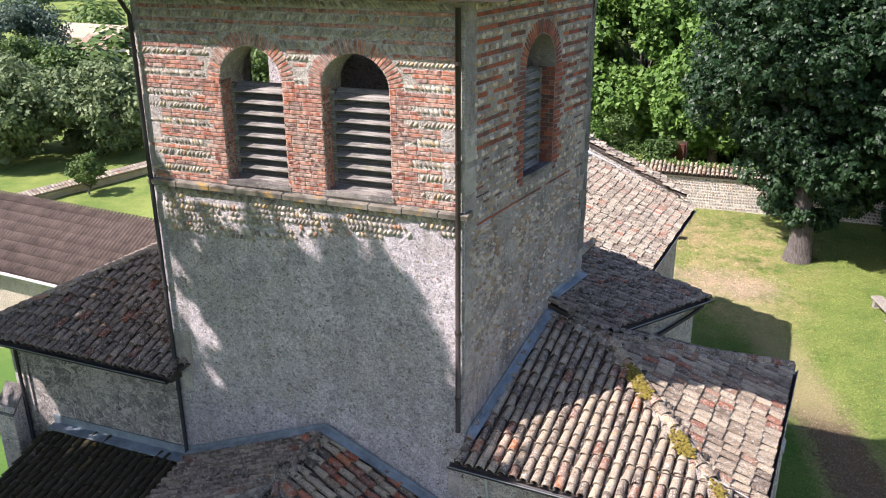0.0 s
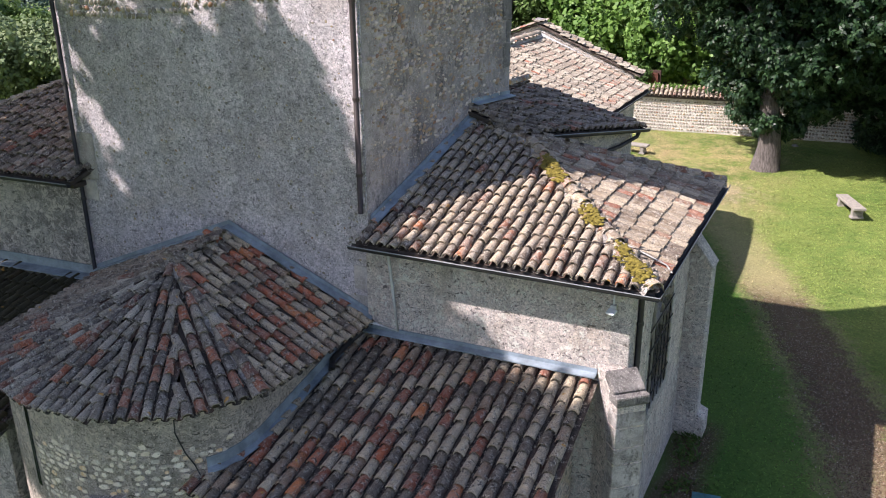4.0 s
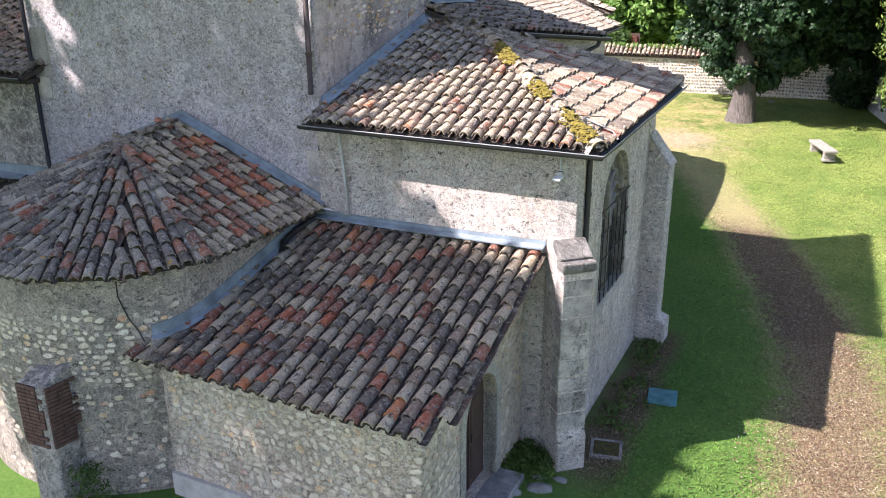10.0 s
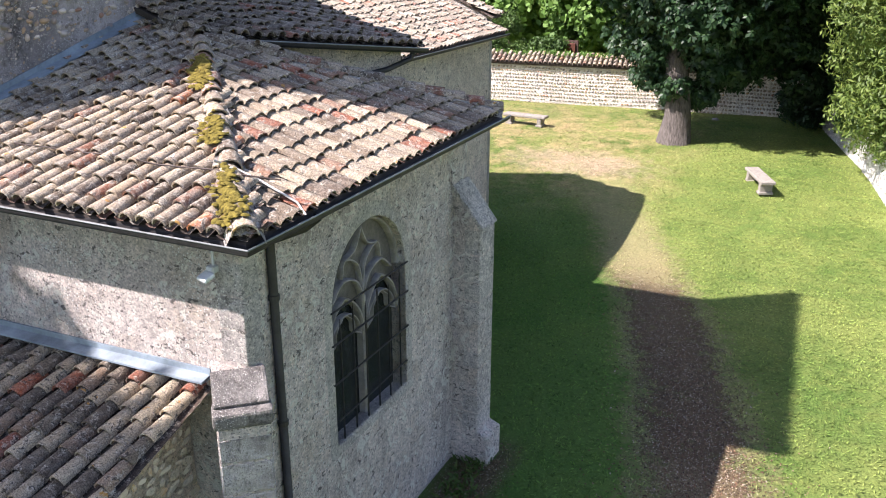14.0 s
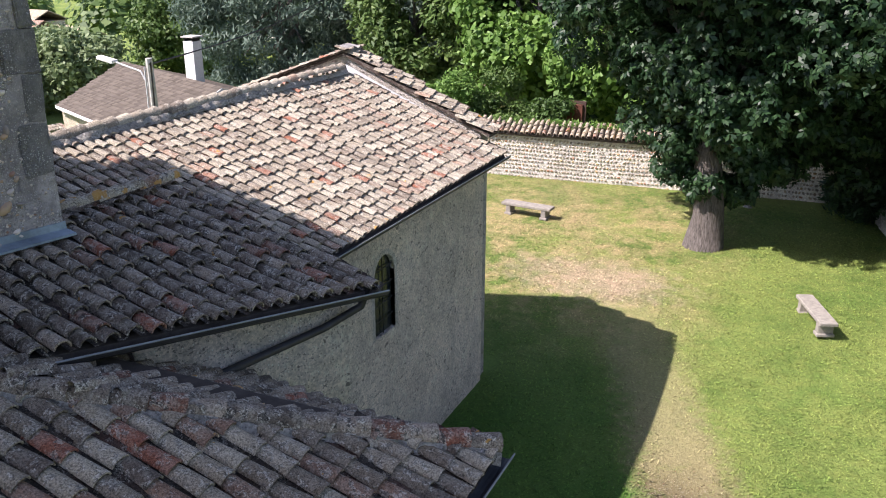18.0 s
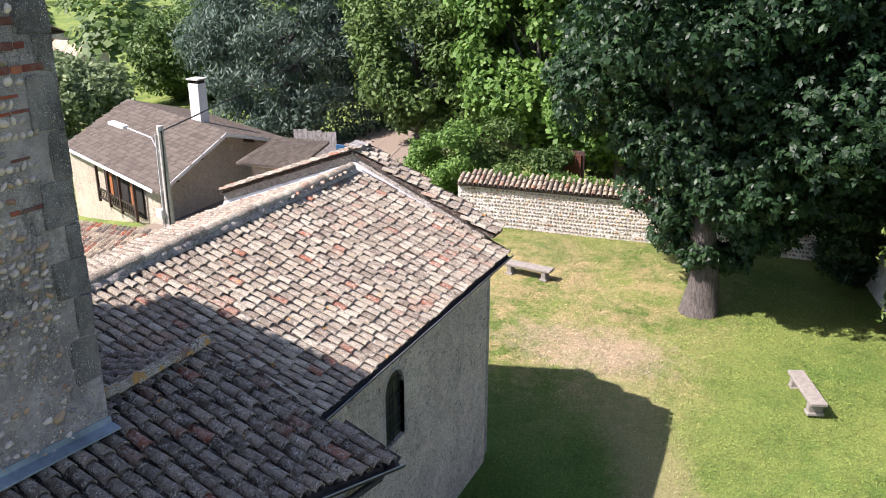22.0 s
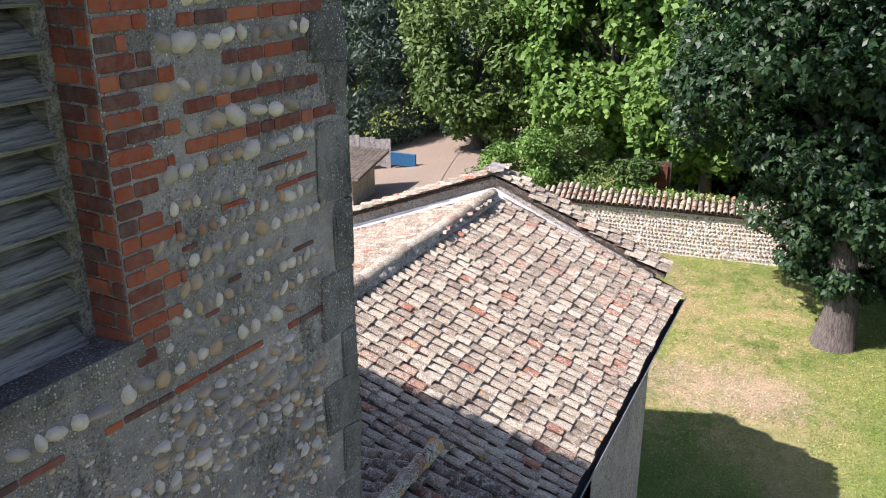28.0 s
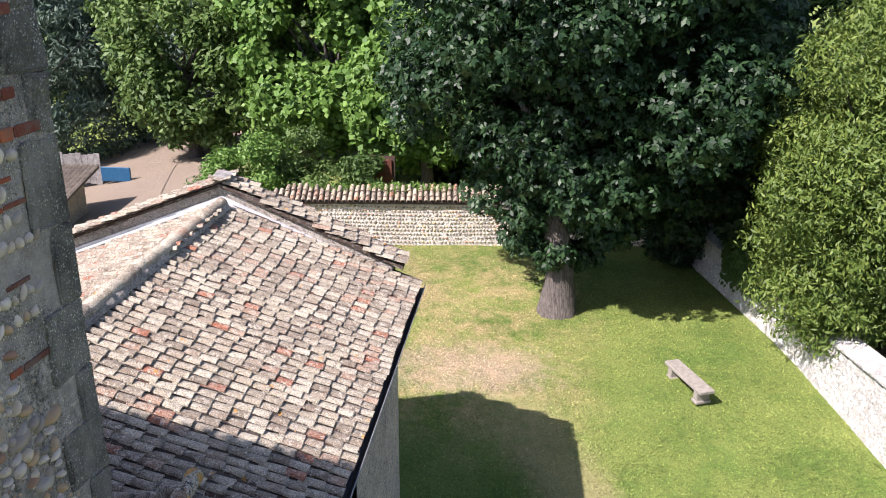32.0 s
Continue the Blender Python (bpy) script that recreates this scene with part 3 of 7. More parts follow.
track = gm.math("MULTIPLY", track, gm.ramp(gm.math("DIVIDE", py, 60.0), (0.0, 1.0), (0.46, 0.9), (0.5, 0.72), (0.62, 0.2)))
dirt = gm.mix(gm.ramp(n3, (0.35, 0.0), (0.7, 1.0)), (0.045, 0.026, 0.017), (0.17, 0.108, 0.07))
dirt = gm.mix(gm.ramp(gm.noise(9, 5, 0.7), (0.48, 0.0), (0.66, 0.5)), dirt, (0.17, 0.13, 0.07))
dirt = gm.mix(gm.ramp(gm.voronoi(17), (0.16, 0.85), (0.22, 0.0)), dirt, (0.5, 0.45, 0.39))
dirt = gm.mix(gm.math("MULTIPLY", gm.ramp(gm.voronoi(34), (0.2, 0.9), (0.3, 0.0)), gm.ramp(gm.voronoi(34, out="Color"), (0.6, 0.0), (0.66, 0.9))), dirt, (0.62, 0.54, 0.44))
straw = gm.mix(gm.ramp(n3, (0.35, 0.0), (0.7, 1.0)), (0.2, 0.15, 0.075), (0.42, 0.35, 0.2))
# straw edges; soil kept dark across y 20-28 to paint the tower's shade
edge = gm.math("MAXIMUM", gm.ramp(gm.math("DIVIDE", off, 4.0), (0.2, 0.0), (0.3, 1.0)), gm.ramp(gm.math("DIVIDE", gm.math("ADD", py, wob), 60.0), (0.3, 0.45), (0.345, 0.0), (0.46, 0.0), (0.49, 1.0)))
track_c = gm.mix(edge, dirt, straw)
gc = gm.mix(gm.math("MULTIPLY", track, gm.ramp(gm.noise(1.5, 6, 0.75), (0.3, 0.55), (0.46, 1.0))), gc, track_c)
# bare pale patch where the track ends
ex, ey = gm.math("DIVIDE", gm.math("ADD", px, 4.3), 3.4), gm.math("DIVIDE", gm.math("SUBTRACT", py, 37.2), 1.7)
patch = gm.math("ADD", gm.math("MULTIPLY", ex, ex), gm.math("MULTIPLY", ey, ey))
patch = gm.math("ADD", patch, gm.math("MULTIPLY", wob, 0.35))
patch = gm.math("ADD", patch, gm.math("MULTIPLY", gm.math("SUBTRACT", gm.noise(2.2, 6, 0.75), 0.5), 2.6))
gc = gm.mix(gm.ramp(patch, (0.1, 0.6), (1.1, 0.0)), gc, (0.4, 0.29, 0.215))
# gravel strip at the foot of the walls
foot = gm.ramp(gm.math("ADD", gm.math("ABSOLUTE", gm.math("ADD", px, 0.3)), gm.math("MULTIPLY", wob, 0.25)), (0.3, 0.85), (0.7, 0.0))
foot = gm.math("MULTIPLY", foot, gm.ramp(gm.math("DIVIDE", py, 60.0), (0.2, 0.0), (0.22, 1.0), (0.31, 1.0), (0.325, 0.0)))
gc = gm.mix(foot, gc, dirt)
n4 = gm.noise(14, 7, 0.82)
gc = gm.mix(0.75, gc, gm.mix(1.0, gc, gm.ramp(n4, (0.36, 0.7), (0.5, 1.0), (0.66, 1.4)), "MULTIPLY"))
gc = gm.mix(gm.ramp(n3, (0.52, 0.0), (0.64, 0.25)), gc, gm.mix(0.5, gc, (0.015, 0.035, 0.006)))
# the paved yard beyond the garden wall, west
yard = gm.math("MULTIPLY", gm.ramp(gm.math("DIVIDE", gm.math("ADD", px, 40.0), 40.0), (0.2, 0.0), (0.24, 1.0), (0.5, 1.0), (0.56, 0.0)), gm.ramp(gm.math("DIVIDE", py, 100.0), (0.42, 0.0), (0.44, 1.0), (0.78, 1.0), (0.82, 0.0)))
gc = gm.mix(gm.math("MULTIPLY", yard, 0.9), gc, (0.23, 0.175, 0.145))
gm.bump(n3, 0.8, 0.04)
gm.bump(n2, 0.6, 0.08)
lawn = gm.done(gc)
blade_mat = lawn.copy()
blade_mat.name = "mown_grass_blade"
bn_, bl_ = blade_mat.node_tree.nodes, blade_mat.node_tree.links
base_in = bn_["Principled BSDF"].inputs["Base Color"]
tone = bn_.new("ShaderNodeMix")
tone.data_type, tone.blend_type = "RGBA", "MULTIPLY"
tone.inputs[0].default_value = 1.0
shade = bn_.new("ShaderNodeMapRange")
shade.inputs["To Min"].default_value, shade.inputs["To Max"].default_value = 0.55, 1.7
bl_.new(bn_.new("ShaderNodeNewGeometry").outputs["Random Per Island"], shade.inputs["Value"])
bl_.new(base_in.links[0].from_socket, tone.inputs[6]), bl_.new(shade.outputs[0], tone.inputs[7])
bl_.new(tone.outputs[2], base_in)
nx = len(xs)
part("ground", solid([(x, y, ground_z(x, y)) for y in ys for x in xs], [(j * nx + i, j * nx + i + 1, (j + 1) * nx + i + 1, (j + 1) * nx + i) for j in range(len(ys) - 1) for i in range(nx - 1)], True), lawn, None, "mown lawn with dry patches and a worn dirt track", kind="structure", category="ground")

# ---- bell tower ----
SW, SE, NE, NW = (-12.86, 12.64), (-6.0, 13.15), (-5.5, 18.95), (-12.4, 18.6)
TOP = 14.9
tower = thing("bell_tower", (-9.2, 15.8, 0), "square church bell tower, brick belfry over grey roughcast", "tower")
front, east = Face(SW, SE), Face(SE, NE)
north, west = Face((-5.68, 18.93), NW), Face(NW, (-12.84, 12.82))


def fu(face, x=None, y=None):
    return (x - face.a.x) / face.u.x if x is not None else (y - face.a.y) / face.u.y


f_ops = [(fu(front, x=-10.96), fu(front, x=-9.6), 11.04, 13.02, 13.7, False), (fu(front, x=-8.78), fu(front, x=-7.42), 11.04, 13.02, 13.66, False)]
e_ops = [(fu(east, y=15.48), fu(east, y=16.9), 10.99, 13.08, 13.78, False)]
part("wall", arch_wall(front, 0, 10.85, 0.75, []), tower_plaster, tower)
belfry_mortar = plaster("belfry_mortar", (0.74, 0.67, 0.59), (0.55, 0.49, 0.435), 0.2, 0.25, (0.58, 0.5, 0.42), 12.0, 0.4, 0.5, 0.7)
part("belfry_wall", arch_wall(front, 10.85, TOP, 0.75, f_ops), belfry_mortar, tower, "belfry wall of brick and cobble in lime mortar")


def gritty(name, light, dark, black=0.4):
    """Coarse weathered mortar or stone full of grit, with black crust in patches."""
    m = Mat(name, 0.95)
    big, mid = m.noise(0.9, 6, 0.68), m.noise(5, 7, 0.74)
    c = m.mix(m.ramp(big, (0.4, 0.0), (0.6, 1.0)), dark, light)
    c = m.mix(m.ramp(mid, (0.44, 0.0), (0.6, 0.55)), c, tuple(0.66 * v for v in dark))
    cell, tone = m.voronoi(52), m.voronoi(52, out="Color")
    grain = m.math("MULTIPLY", m.ramp(cell, (0.25, 1.0), (0.5, 0.0)), m.ramp(m.noise(2.2, 4, 0.6), (0.4, 0.15), (0.6, 0.85)))
    c = m.mix(grain, c, m.ramp(tone, (0.2, (0.2, 0.18, 0.165)), (0.5, (0.46, 0.42, 0.39)), (0.8, (0.78, 0.74, 0.69))))
    crust = m.math("MULTIPLY", m.ramp(m.noise(1.6, 7, 0.75, m.scaled((1.2, 1.2, 0.6))), (0.52, 0.0), (0.6, black)), m.ramp(m.noise(24, 5, 0.75), (0.4, 1.0), (0.58, 0.25)))
    c = m.mix(crust, c, (0.06, 0.055, 0.05))
    m.bump(m.math("ADD", grain, m.math("MULTIPLY", mid, 1.5)), 1.0, 0.02)
    return m.bump(mid, 0.5, 0.05).done(c)


# mixed darker than the front face, matched while this side lies in shade
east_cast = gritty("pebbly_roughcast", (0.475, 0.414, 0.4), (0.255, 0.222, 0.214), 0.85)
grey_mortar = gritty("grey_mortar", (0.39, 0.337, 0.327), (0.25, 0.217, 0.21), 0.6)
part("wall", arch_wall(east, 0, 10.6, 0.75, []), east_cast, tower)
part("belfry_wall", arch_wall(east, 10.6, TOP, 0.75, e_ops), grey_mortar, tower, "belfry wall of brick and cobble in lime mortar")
part("wall", arch_wall(north, 0, TOP, 0.75, [(2.6, 4.0, 11.0, 13.05, 13.7, False)]), tower_plaster, tower)
part("wall", arch_wall(west, 0, TOP, 0.75, [(2.2, 3.6, 11.0, 13.05, 13.7, False)]), tower_plaster, tower)
part("bell_floor", join([prism([(-12.1, 13.4), (-6.7, 13.8), (-6.3, 18.2), (-11.7, 17.9)], 10.5, 10.7)]), dark_in, tower)
# roof of the tower: low pyramid on projecting rafters
# north-east corner, unseen, is stretched out to cast the stepped shadow on the lawn
eave = [(-13.35, 12.1, 14.78), (-5.05, 12.64, 14.78), (-5.4, 20.5, 14.78), (-7.4, 19.0, 14.78), (-12.9, 18.8, 14.78)]
apex = (-9.2, 15.8, 16.35)
troof = roof_part(tower, [[eave[i], eave[(i + 1) % 5], apex] for i in range(5)], "low pyramid roof with dark boarded eaves", 0.12)
for i in range(5):
    roof_facet(troof, [eave[i], eave[(i + 1) % 5], apex], "grey", (0, 0, 15), keep=0)

# ---- chapel ----
chapel = thing("side_chapel", (-3.4, 16, 0), "grey roughcast side chapel with hipped clay tile roof", "chapel")
cs, ce = Face((-6.02, 13.06), (-0.9, 13.16)), Face((-0.9, 13.16), (-0.86, 18.95))
cwin = (fu(ce, y=14.82), fu(ce, y=16.78), 2.28, 4.28, 5.27, True)
part("wall", arch_wall(cs, 0, 5.98, 0.6, []), wall_plaster, chapel)
part("wall", arch_wall(ce, 0, 5.98, 0.6, [cwin]), wall_plaster, chapel)
part("wall", arch_wall(Face((-0.86, 18.95), (-5.5, 18.9)), 0, 5.98, 0.6, []), wall_plaster, chapel)
P, RW = (-4.12, 16.6, 7.28), (-5.72, 17.2, 7.48)
CSE, CSW, CNE = (-0.47, 12.76, 5.99), (-6.0, 12.68, 6.0), (-0.47, 19.36, 6.05)
S_poly = [CSW, CSE, P, RW, (-5.97, 13.25, 6.18)]
E_poly = [CSE, CNE, P]
N_poly = [CNE, (-5.3, 19.36, 6.05), RW, P]
croof = roof_part(chapel, [S_poly, E_poly, N_poly], "hipped roof of lichen-covered canal tiles")
roof_facet(croof, S_poly, "grey", (-2.5, 12.8, 6))
roof_facet(croof, E_poly, "warm", (-0.5, 15, 6), flat=0.72, wide=0.02, lip=0.04, slip=0.12)
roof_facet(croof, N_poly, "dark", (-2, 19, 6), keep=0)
cap_run(croof, CSE, P, "grey", 0.14, name="hip_tile")
cap_run(croof, CNE, P, "dark", 0.13, name="hip_tile", seed=8)
cap_run(croof, P, RW, "dark", 0.13)

# ---- sacristy ----
sac = thing("sacristy", (-4, 11, 0), "low rubble sacristy with lean-to clay tile roof", "annex")
SS, SEa = Face((-6.75, 9.12), (-1.82, 9.0)), Face((-1.82, 9.0), (-1.78, 13.1))
sdoor = (fu(SEa, y=10.55), fu(SEa, y=11.85), 0.12, 1.75, 2.42, False)
part("wall", arch_wall(SS, 0, 2.85, 0.45, []), stone_plaster, sac)


def gable_wall(face, tops, thick, ops):
    """A wall whose top slopes evenly from tops[0] to tops[1]."""
    me = arch_wall(face, 0, 10.0, thick, ops)
    for v in me.vertices:
        if v.co.z > 9.99:
            k = (Vector((v.co.x, v.co.y, 0)) - face.a).dot(face.u) / face.len
            v.co.z = tops[0] + (tops[1] - tops[0]) * k
    return me


part("wall", gable_wall(SEa, (2.78, 3.85), 0.45, [sdoor]), stone_plaster, sac)
sac_poly = [(-7.1, 8.72, 2.76), (-1.45, 8.6, 2.76), (-1.45, 13.08, 3.94), (-6.2, 12.98, 3.94), (-6.4, 10.1, 3.18), (-7.05, 9.15, 2.89)]
sroof = roof_part(sac, [sac_poly], "lean-to roof of mixed red and grey canal tiles", 0.07, 0.22)
roof_facet(sroof, sac_poly, "red", (-3, 8.6, 2.8), pitch=0.25, down=(0.03, -1))

# ---- apse ----
apse = thing("apse", (-9.3, 10.5, 0), "low rounded apse with fanned clay tile roof", "apse")
AC = [(-5.93, 12.98, 4.2), (-6.18, 9.9, 4.2), (-6.95, 8.75, 4.18), (-8.2, 8.05, 4.18), (-9.6, 7.98, 4.18), (-11.0, 8.4, 4.18), (-12.1, 9.5, 4.2), (-12.75, 12.55, 4.2)]
AP, AT = (-9.15, 11.25, 5.58), (-9.1, 12.85, 5.72)
aw = [(-6.2, 13.2), (-6.42, 10.0), (-7.1, 8.98), (-8.25, 8.33), (-9.6, 8.25), (-10.85, 8.65), (-11.85, 9.62), (-12.5, 12.7)]
arc = []
for i in range(1, 6):
    for k in range(4):
        t = k / 4
        p0, p1, p2, p3 = (Vector(aw[max(0, min(7, i + j))]) for j in (-1, 0, 1, 2))
        arc.append(tuple(0.5 * ((2 * p1) + (p2 - p0) * t + (2 * p0 - 5 * p1 + 4 * p2 - p3) * t * t + (3 * p1 - p0 - 3 * p2 + p3) * t ** 3)))
part("wall", solid(*prism([aw[0], *reversed([aw[7], aw[6]]), aw[0]][:0] + list(reversed([aw[0], *arc, aw[6], aw[7]])), 0, 4.15)), apse_plaster, apse)
a_polys = [[AC[0], AT, AP, AC[1]], [AC[1], AP, AC[2]], [AC[2], AP, AC[3]], [AC[3], AP, AC[4]], [AC[4], AP, AC[5]], [AC[5], AP, AC[6]], [AC[6], AP, AT, AC[7]]]
aroof = roof_part(apse, a_polys, "fanned roof of red and grey canal tiles", 0.07, 0.12)
roof_facet(aroof, a_polys[0], "red", (-6, 11, 4), keep=150)
for poly in a_polys[1:6]:
    roof_facet(aroof, poly, "umber", (-7, 8, 4), keep=60, pitch=0.215)
roof_facet(aroof, a_polys[6], "dark", (-11, 9, 4), keep=40)
cap_run(aroof, AC[1], AP, "umber", 0.12, name="hip_tile")
cap_run(aroof, AC[6], AP, "dark", 0.12, name="hip_tile", seed=5)
cap_run(aroof, AP, AT, "dark", 0.12)

# ---- west aisle (beyond the tower) and its lean-to ----
aisle = thing("west_aisle", (-15.8, 15, 0), "roughcast side aisle with hipped clay tile roof", "aisle")
LW = Face((-18.0, 12.28), (-12.8, 12.72))
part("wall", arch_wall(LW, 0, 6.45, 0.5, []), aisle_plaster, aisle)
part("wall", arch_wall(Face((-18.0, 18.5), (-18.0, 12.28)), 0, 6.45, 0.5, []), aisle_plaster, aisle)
LSW, LSE, LH, LT = (-18.75, 11.82, 6.5), (-12.7, 12.2, 6.5), (-15.5, 15.75, 8.05), (-12.3, 16.1, 8.1)
LNW = (-18.9, 19.5, 6.5)
l_poly = [LSW, LSE, (-12.5, 13.0, 6.8), LT, LH]
lroof = roof_part(aisle, [l_poly, [LNW, LSW, LH]], "hipped roof of dark weathered canal tiles")
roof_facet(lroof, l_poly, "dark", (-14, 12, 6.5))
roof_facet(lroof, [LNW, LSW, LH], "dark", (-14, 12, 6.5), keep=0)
cap_run(lroof, LSW, LH, "grey", 0.13, name="hip_tile")
cap_run(lroof, LH, LT, "grey", 0.13)
lean = thing("west_annex", (-14.8, 10.5, 0), "low annex with a mossy lean-to tile roof", "annex")
m_poly = [(-17.15, 8.3, 2.72), (-11.3, 8.45, 2.72), (-12.2, 9.5, 3.05), (-12.72, 12.3, 4.0), (-16.95, 12.15, 4.0)]
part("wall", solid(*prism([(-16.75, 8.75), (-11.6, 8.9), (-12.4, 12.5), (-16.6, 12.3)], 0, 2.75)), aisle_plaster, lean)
mroof = roof_part(lean, [m_poly], "lean-to roof of mossy tiles, shade put into their tone")
roof_facet(mroof, m_poly, "mossy", (-12, 8.5, 3))

# ---- bay north of the chapel ----
bay = thing("north_bay", (-4.3, 19.8, 0), "narrow bay with a dark tiled shed roof", "annex")
bn = Vector((0.937, -0.35, 0))
BE, BS2 = Vector((-2.66, 20.93, 6.8)), Vector((-4.25, 16.7, 7.33))


def bay_z(x, y):
    """Low east slope up to a short ridge, and a west slope behind it."""
    z = 6.79 - 0.2607 * x - 0.033 * y
    return z if x > -5.86 else z - 0.54 * (-5.86 - x)


def on_bay(*plan):
    return [(x, y, bay_z(x, y)) for x, y in plan]


BE.z, BS2.z = bay_z(*BE.xy), bay_z(*BS2.xy)
b_poly = on_bay(BS2.xy, BE.xy, (-5.86, 21.12), (-5.86, 19.0), (-5.52, 18.95), (-5.66, 16.95))
b_west = on_bay((-5.86, 21.12), (-7.9, 21.12), (-7.9, 18.9), (-5.86, 18.9))
bw = [(-5.4, 18.6), (-4.0, 18.3), (-2.98, 20.72), (-5.86, 20.95), (-7.6, 20.95), (-7.6, 19.2), (-5.86, 19.2)]
part("wall", solid(*prism(bw, 0, [bay_z(*p) - 0.12 for p in bw])), nave_plaster, bay)
broof = roof_part(bay, [b_poly, b_west], "shed roof of canal tiles, coloured dark as in shade")
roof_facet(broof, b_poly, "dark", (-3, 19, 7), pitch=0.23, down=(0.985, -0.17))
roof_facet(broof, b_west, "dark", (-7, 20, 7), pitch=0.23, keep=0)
cap_run(broof, (-5.86, 21.15, bay_z(-5.86, 21.15) + 0.1), (-5.86, 19.15, bay_z(-5.86, 19.15) + 0.1), "lichened", 0.1, seed=17, bed=False)

# ---- nave ----
nave = thing("nave", (-9.2, 26, 0), "church nave, roughcast walls and pale clay tile roof", "nave")
NS = Face((-5.3, 20.5), (-5.3, 30.7))
nwin = (fu(NS, y=25.4), fu(NS, y=26.2), 3.5, 4.72, 5.14, False)
part("wall", arch_wall(NS, 0, 6.1, 0.6, [nwin]), nave_plaster, nave)
part("wall", arch_wall(Face((-12.9, 30.2), (-12.9, 18.6)), 0, 6.2, 0.6, []), nave_plaster, nave)
RN, RS = (-9.0, 30.7, 7.66), (-9.2, 18.0, 7.66)
n_east = [(-4.86, 18.6, 6.1), (-4.84, 30.8, 6.02), RN, RS]
n_west = [(-13.3, 30.2, 6.1), (-13.3, 18.0, 6.1), RS, RN]
nroof = roof_part(nave, [n_east, n_west], "broad roof of pale sunlit canal tiles")
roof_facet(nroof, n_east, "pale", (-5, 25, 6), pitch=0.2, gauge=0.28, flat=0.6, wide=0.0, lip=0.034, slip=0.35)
roof_facet(nroof, n_west, "pale", (-9, 26, 7), pitch=0.2, gauge=0.28, keep=0, flat=0.66, wide=0.05)
cap_run(nroof, (-9.0, 30.55, 7.7), (-9.2, 18.2, 7.7), "pale", 0.14)
# gable parapet at the far end
G0, G1, G2 = Vector((-13.15, 30.75, 6.15)), Vector((-9.15, 31.2, 7.62)), Vector((-5.4, 30.9, 6.1))
gv, gf = [], []
for p, top in ((G0, 0.55), (G1, 0.55), (G2, 0.5)):
    for dy in (-0.2, 0.25):
        gv += [(p.x, p.y + dy, 0.0), (p.x, p.y + dy, p.z + top - 0.14)]
for k in (0, 4):
    gf += [(k, k + 4, k + 5, k + 1), (k + 2, k + 3, k + 7, k + 6), (k + 1, k + 5, k + 7, k + 3)]
gf += [(0, 1, 3, 2), (8, 10, 11, 9)]
part("gable_wall", solid(gv, gf), mortar, nave, "roughcast gable parapet")

# ---- garden walls ----
GW = Face((-13.2, 46.7), (3.6, 48.55))
RWALL = Face((3.4, 48.5), (9.2, 24.0))
gwall = thing("garden_wall", (-5, 47.6, 0.6), "long pebble-coursed garden wall with tile coping", "wall")
part("wall", solid(*prism([tuple(GW.at(0, 0).xy), tuple(GW.at(GW.len, 0).xy), tuple(GW.at(GW.len, 0, 0.45).xy), tuple(GW.at(0, 0, 0.45).xy)], 0.2, 2.75)), pale_mortar, gwall)
white_wall = plaster("pale_limewash", (0.78, 0.76, 0.71), (0.6, 0.58, 0.54), 0.4, 0.3, (0.7, 0.66, 0.6), 9.0, 0.2, 0.4, 0.4)
rwall = thing("boundary_wall", (6.3, 36, 0.6), "sunlit whitish rubble boundary wall with tile coping", "wall")
part("wall", solid(*prism([tuple(RWALL.at(0, 0).xy), tuple(RWALL.at(RWALL.len, 0).xy), tuple(RWALL.at(RWALL.len, 0, 0.4).xy), tuple(RWALL.at(0, 0, 0.4).xy)], -0.2, 2.45)), white_wall, rwall)


# ---- trees ----
def leaf_mesh(c, nrm, size, aspect, droop, rng, palm=0):
    """Many folded leaves as one mesh: centres c, facing nrm."""
    n = len(c)
    nrm = nrm / np.maximum(np.linalg.norm(nrm, axis=1, keepdims=True), 1e-6)
    t = np.cross(nrm, rng.normal(size=(n, 3)))
    t /= np.maximum(np.linalg.norm(t, axis=1, keepdims=True), 1e-6)
    if palm:
        face = np.repeat(nrm[::palm], palm, 0)
        side = np.cross(face, np.repeat(rng.normal(size=(n // palm, 3)), palm, 0))
        side /= np.maximum(np.linalg.norm(side, axis=1, keepdims=True), 1e-6)
        spin = np.tile(np.arange(palm) * 6.28 / palm, n // palm)[:, None]
        t = np.cos(spin) * side + np.sin(spin) * np.cross(face, side) - 0.25 * face
        nrm = face + 0.25 * nrm
    t[:, 2] -= droop
    t /= np.linalg.norm(t, axis=1, keepdims=True)
    s = np.cross(nrm, t)
    s /= np.maximum(np.linalg.norm(s, axis=1, keepdims=True), 1e-6)
    k = (size * rng.uniform(0.65, 1.3, n))[:, None]
    if palm:
        c = c + t * k * 0.5
    w = k * aspect
    v = np.stack([c - t * k * 0.5, c + s * w * 0.5 + t * k * 0.08, c + t * k * 0.55, c - s * w * 0.5 + t * k * 0.08], 1).reshape(-1, 3)
    me = bpy.data.meshes.new("leaves")
    me.vertices.add(4 * n), me.loops.add(4 * n), me.polygons.add(n)
    me.vertices.foreach_set("co", v.astype(np.float32).ravel())
    me.loops.foreach_set("vertex_index", np.arange(4 * n, dtype=np.int32))
    me.polygons.foreach_set("loop_start", np.arange(0, 4 * n, 4, dtype=np.int32))
    me.update()
    return me


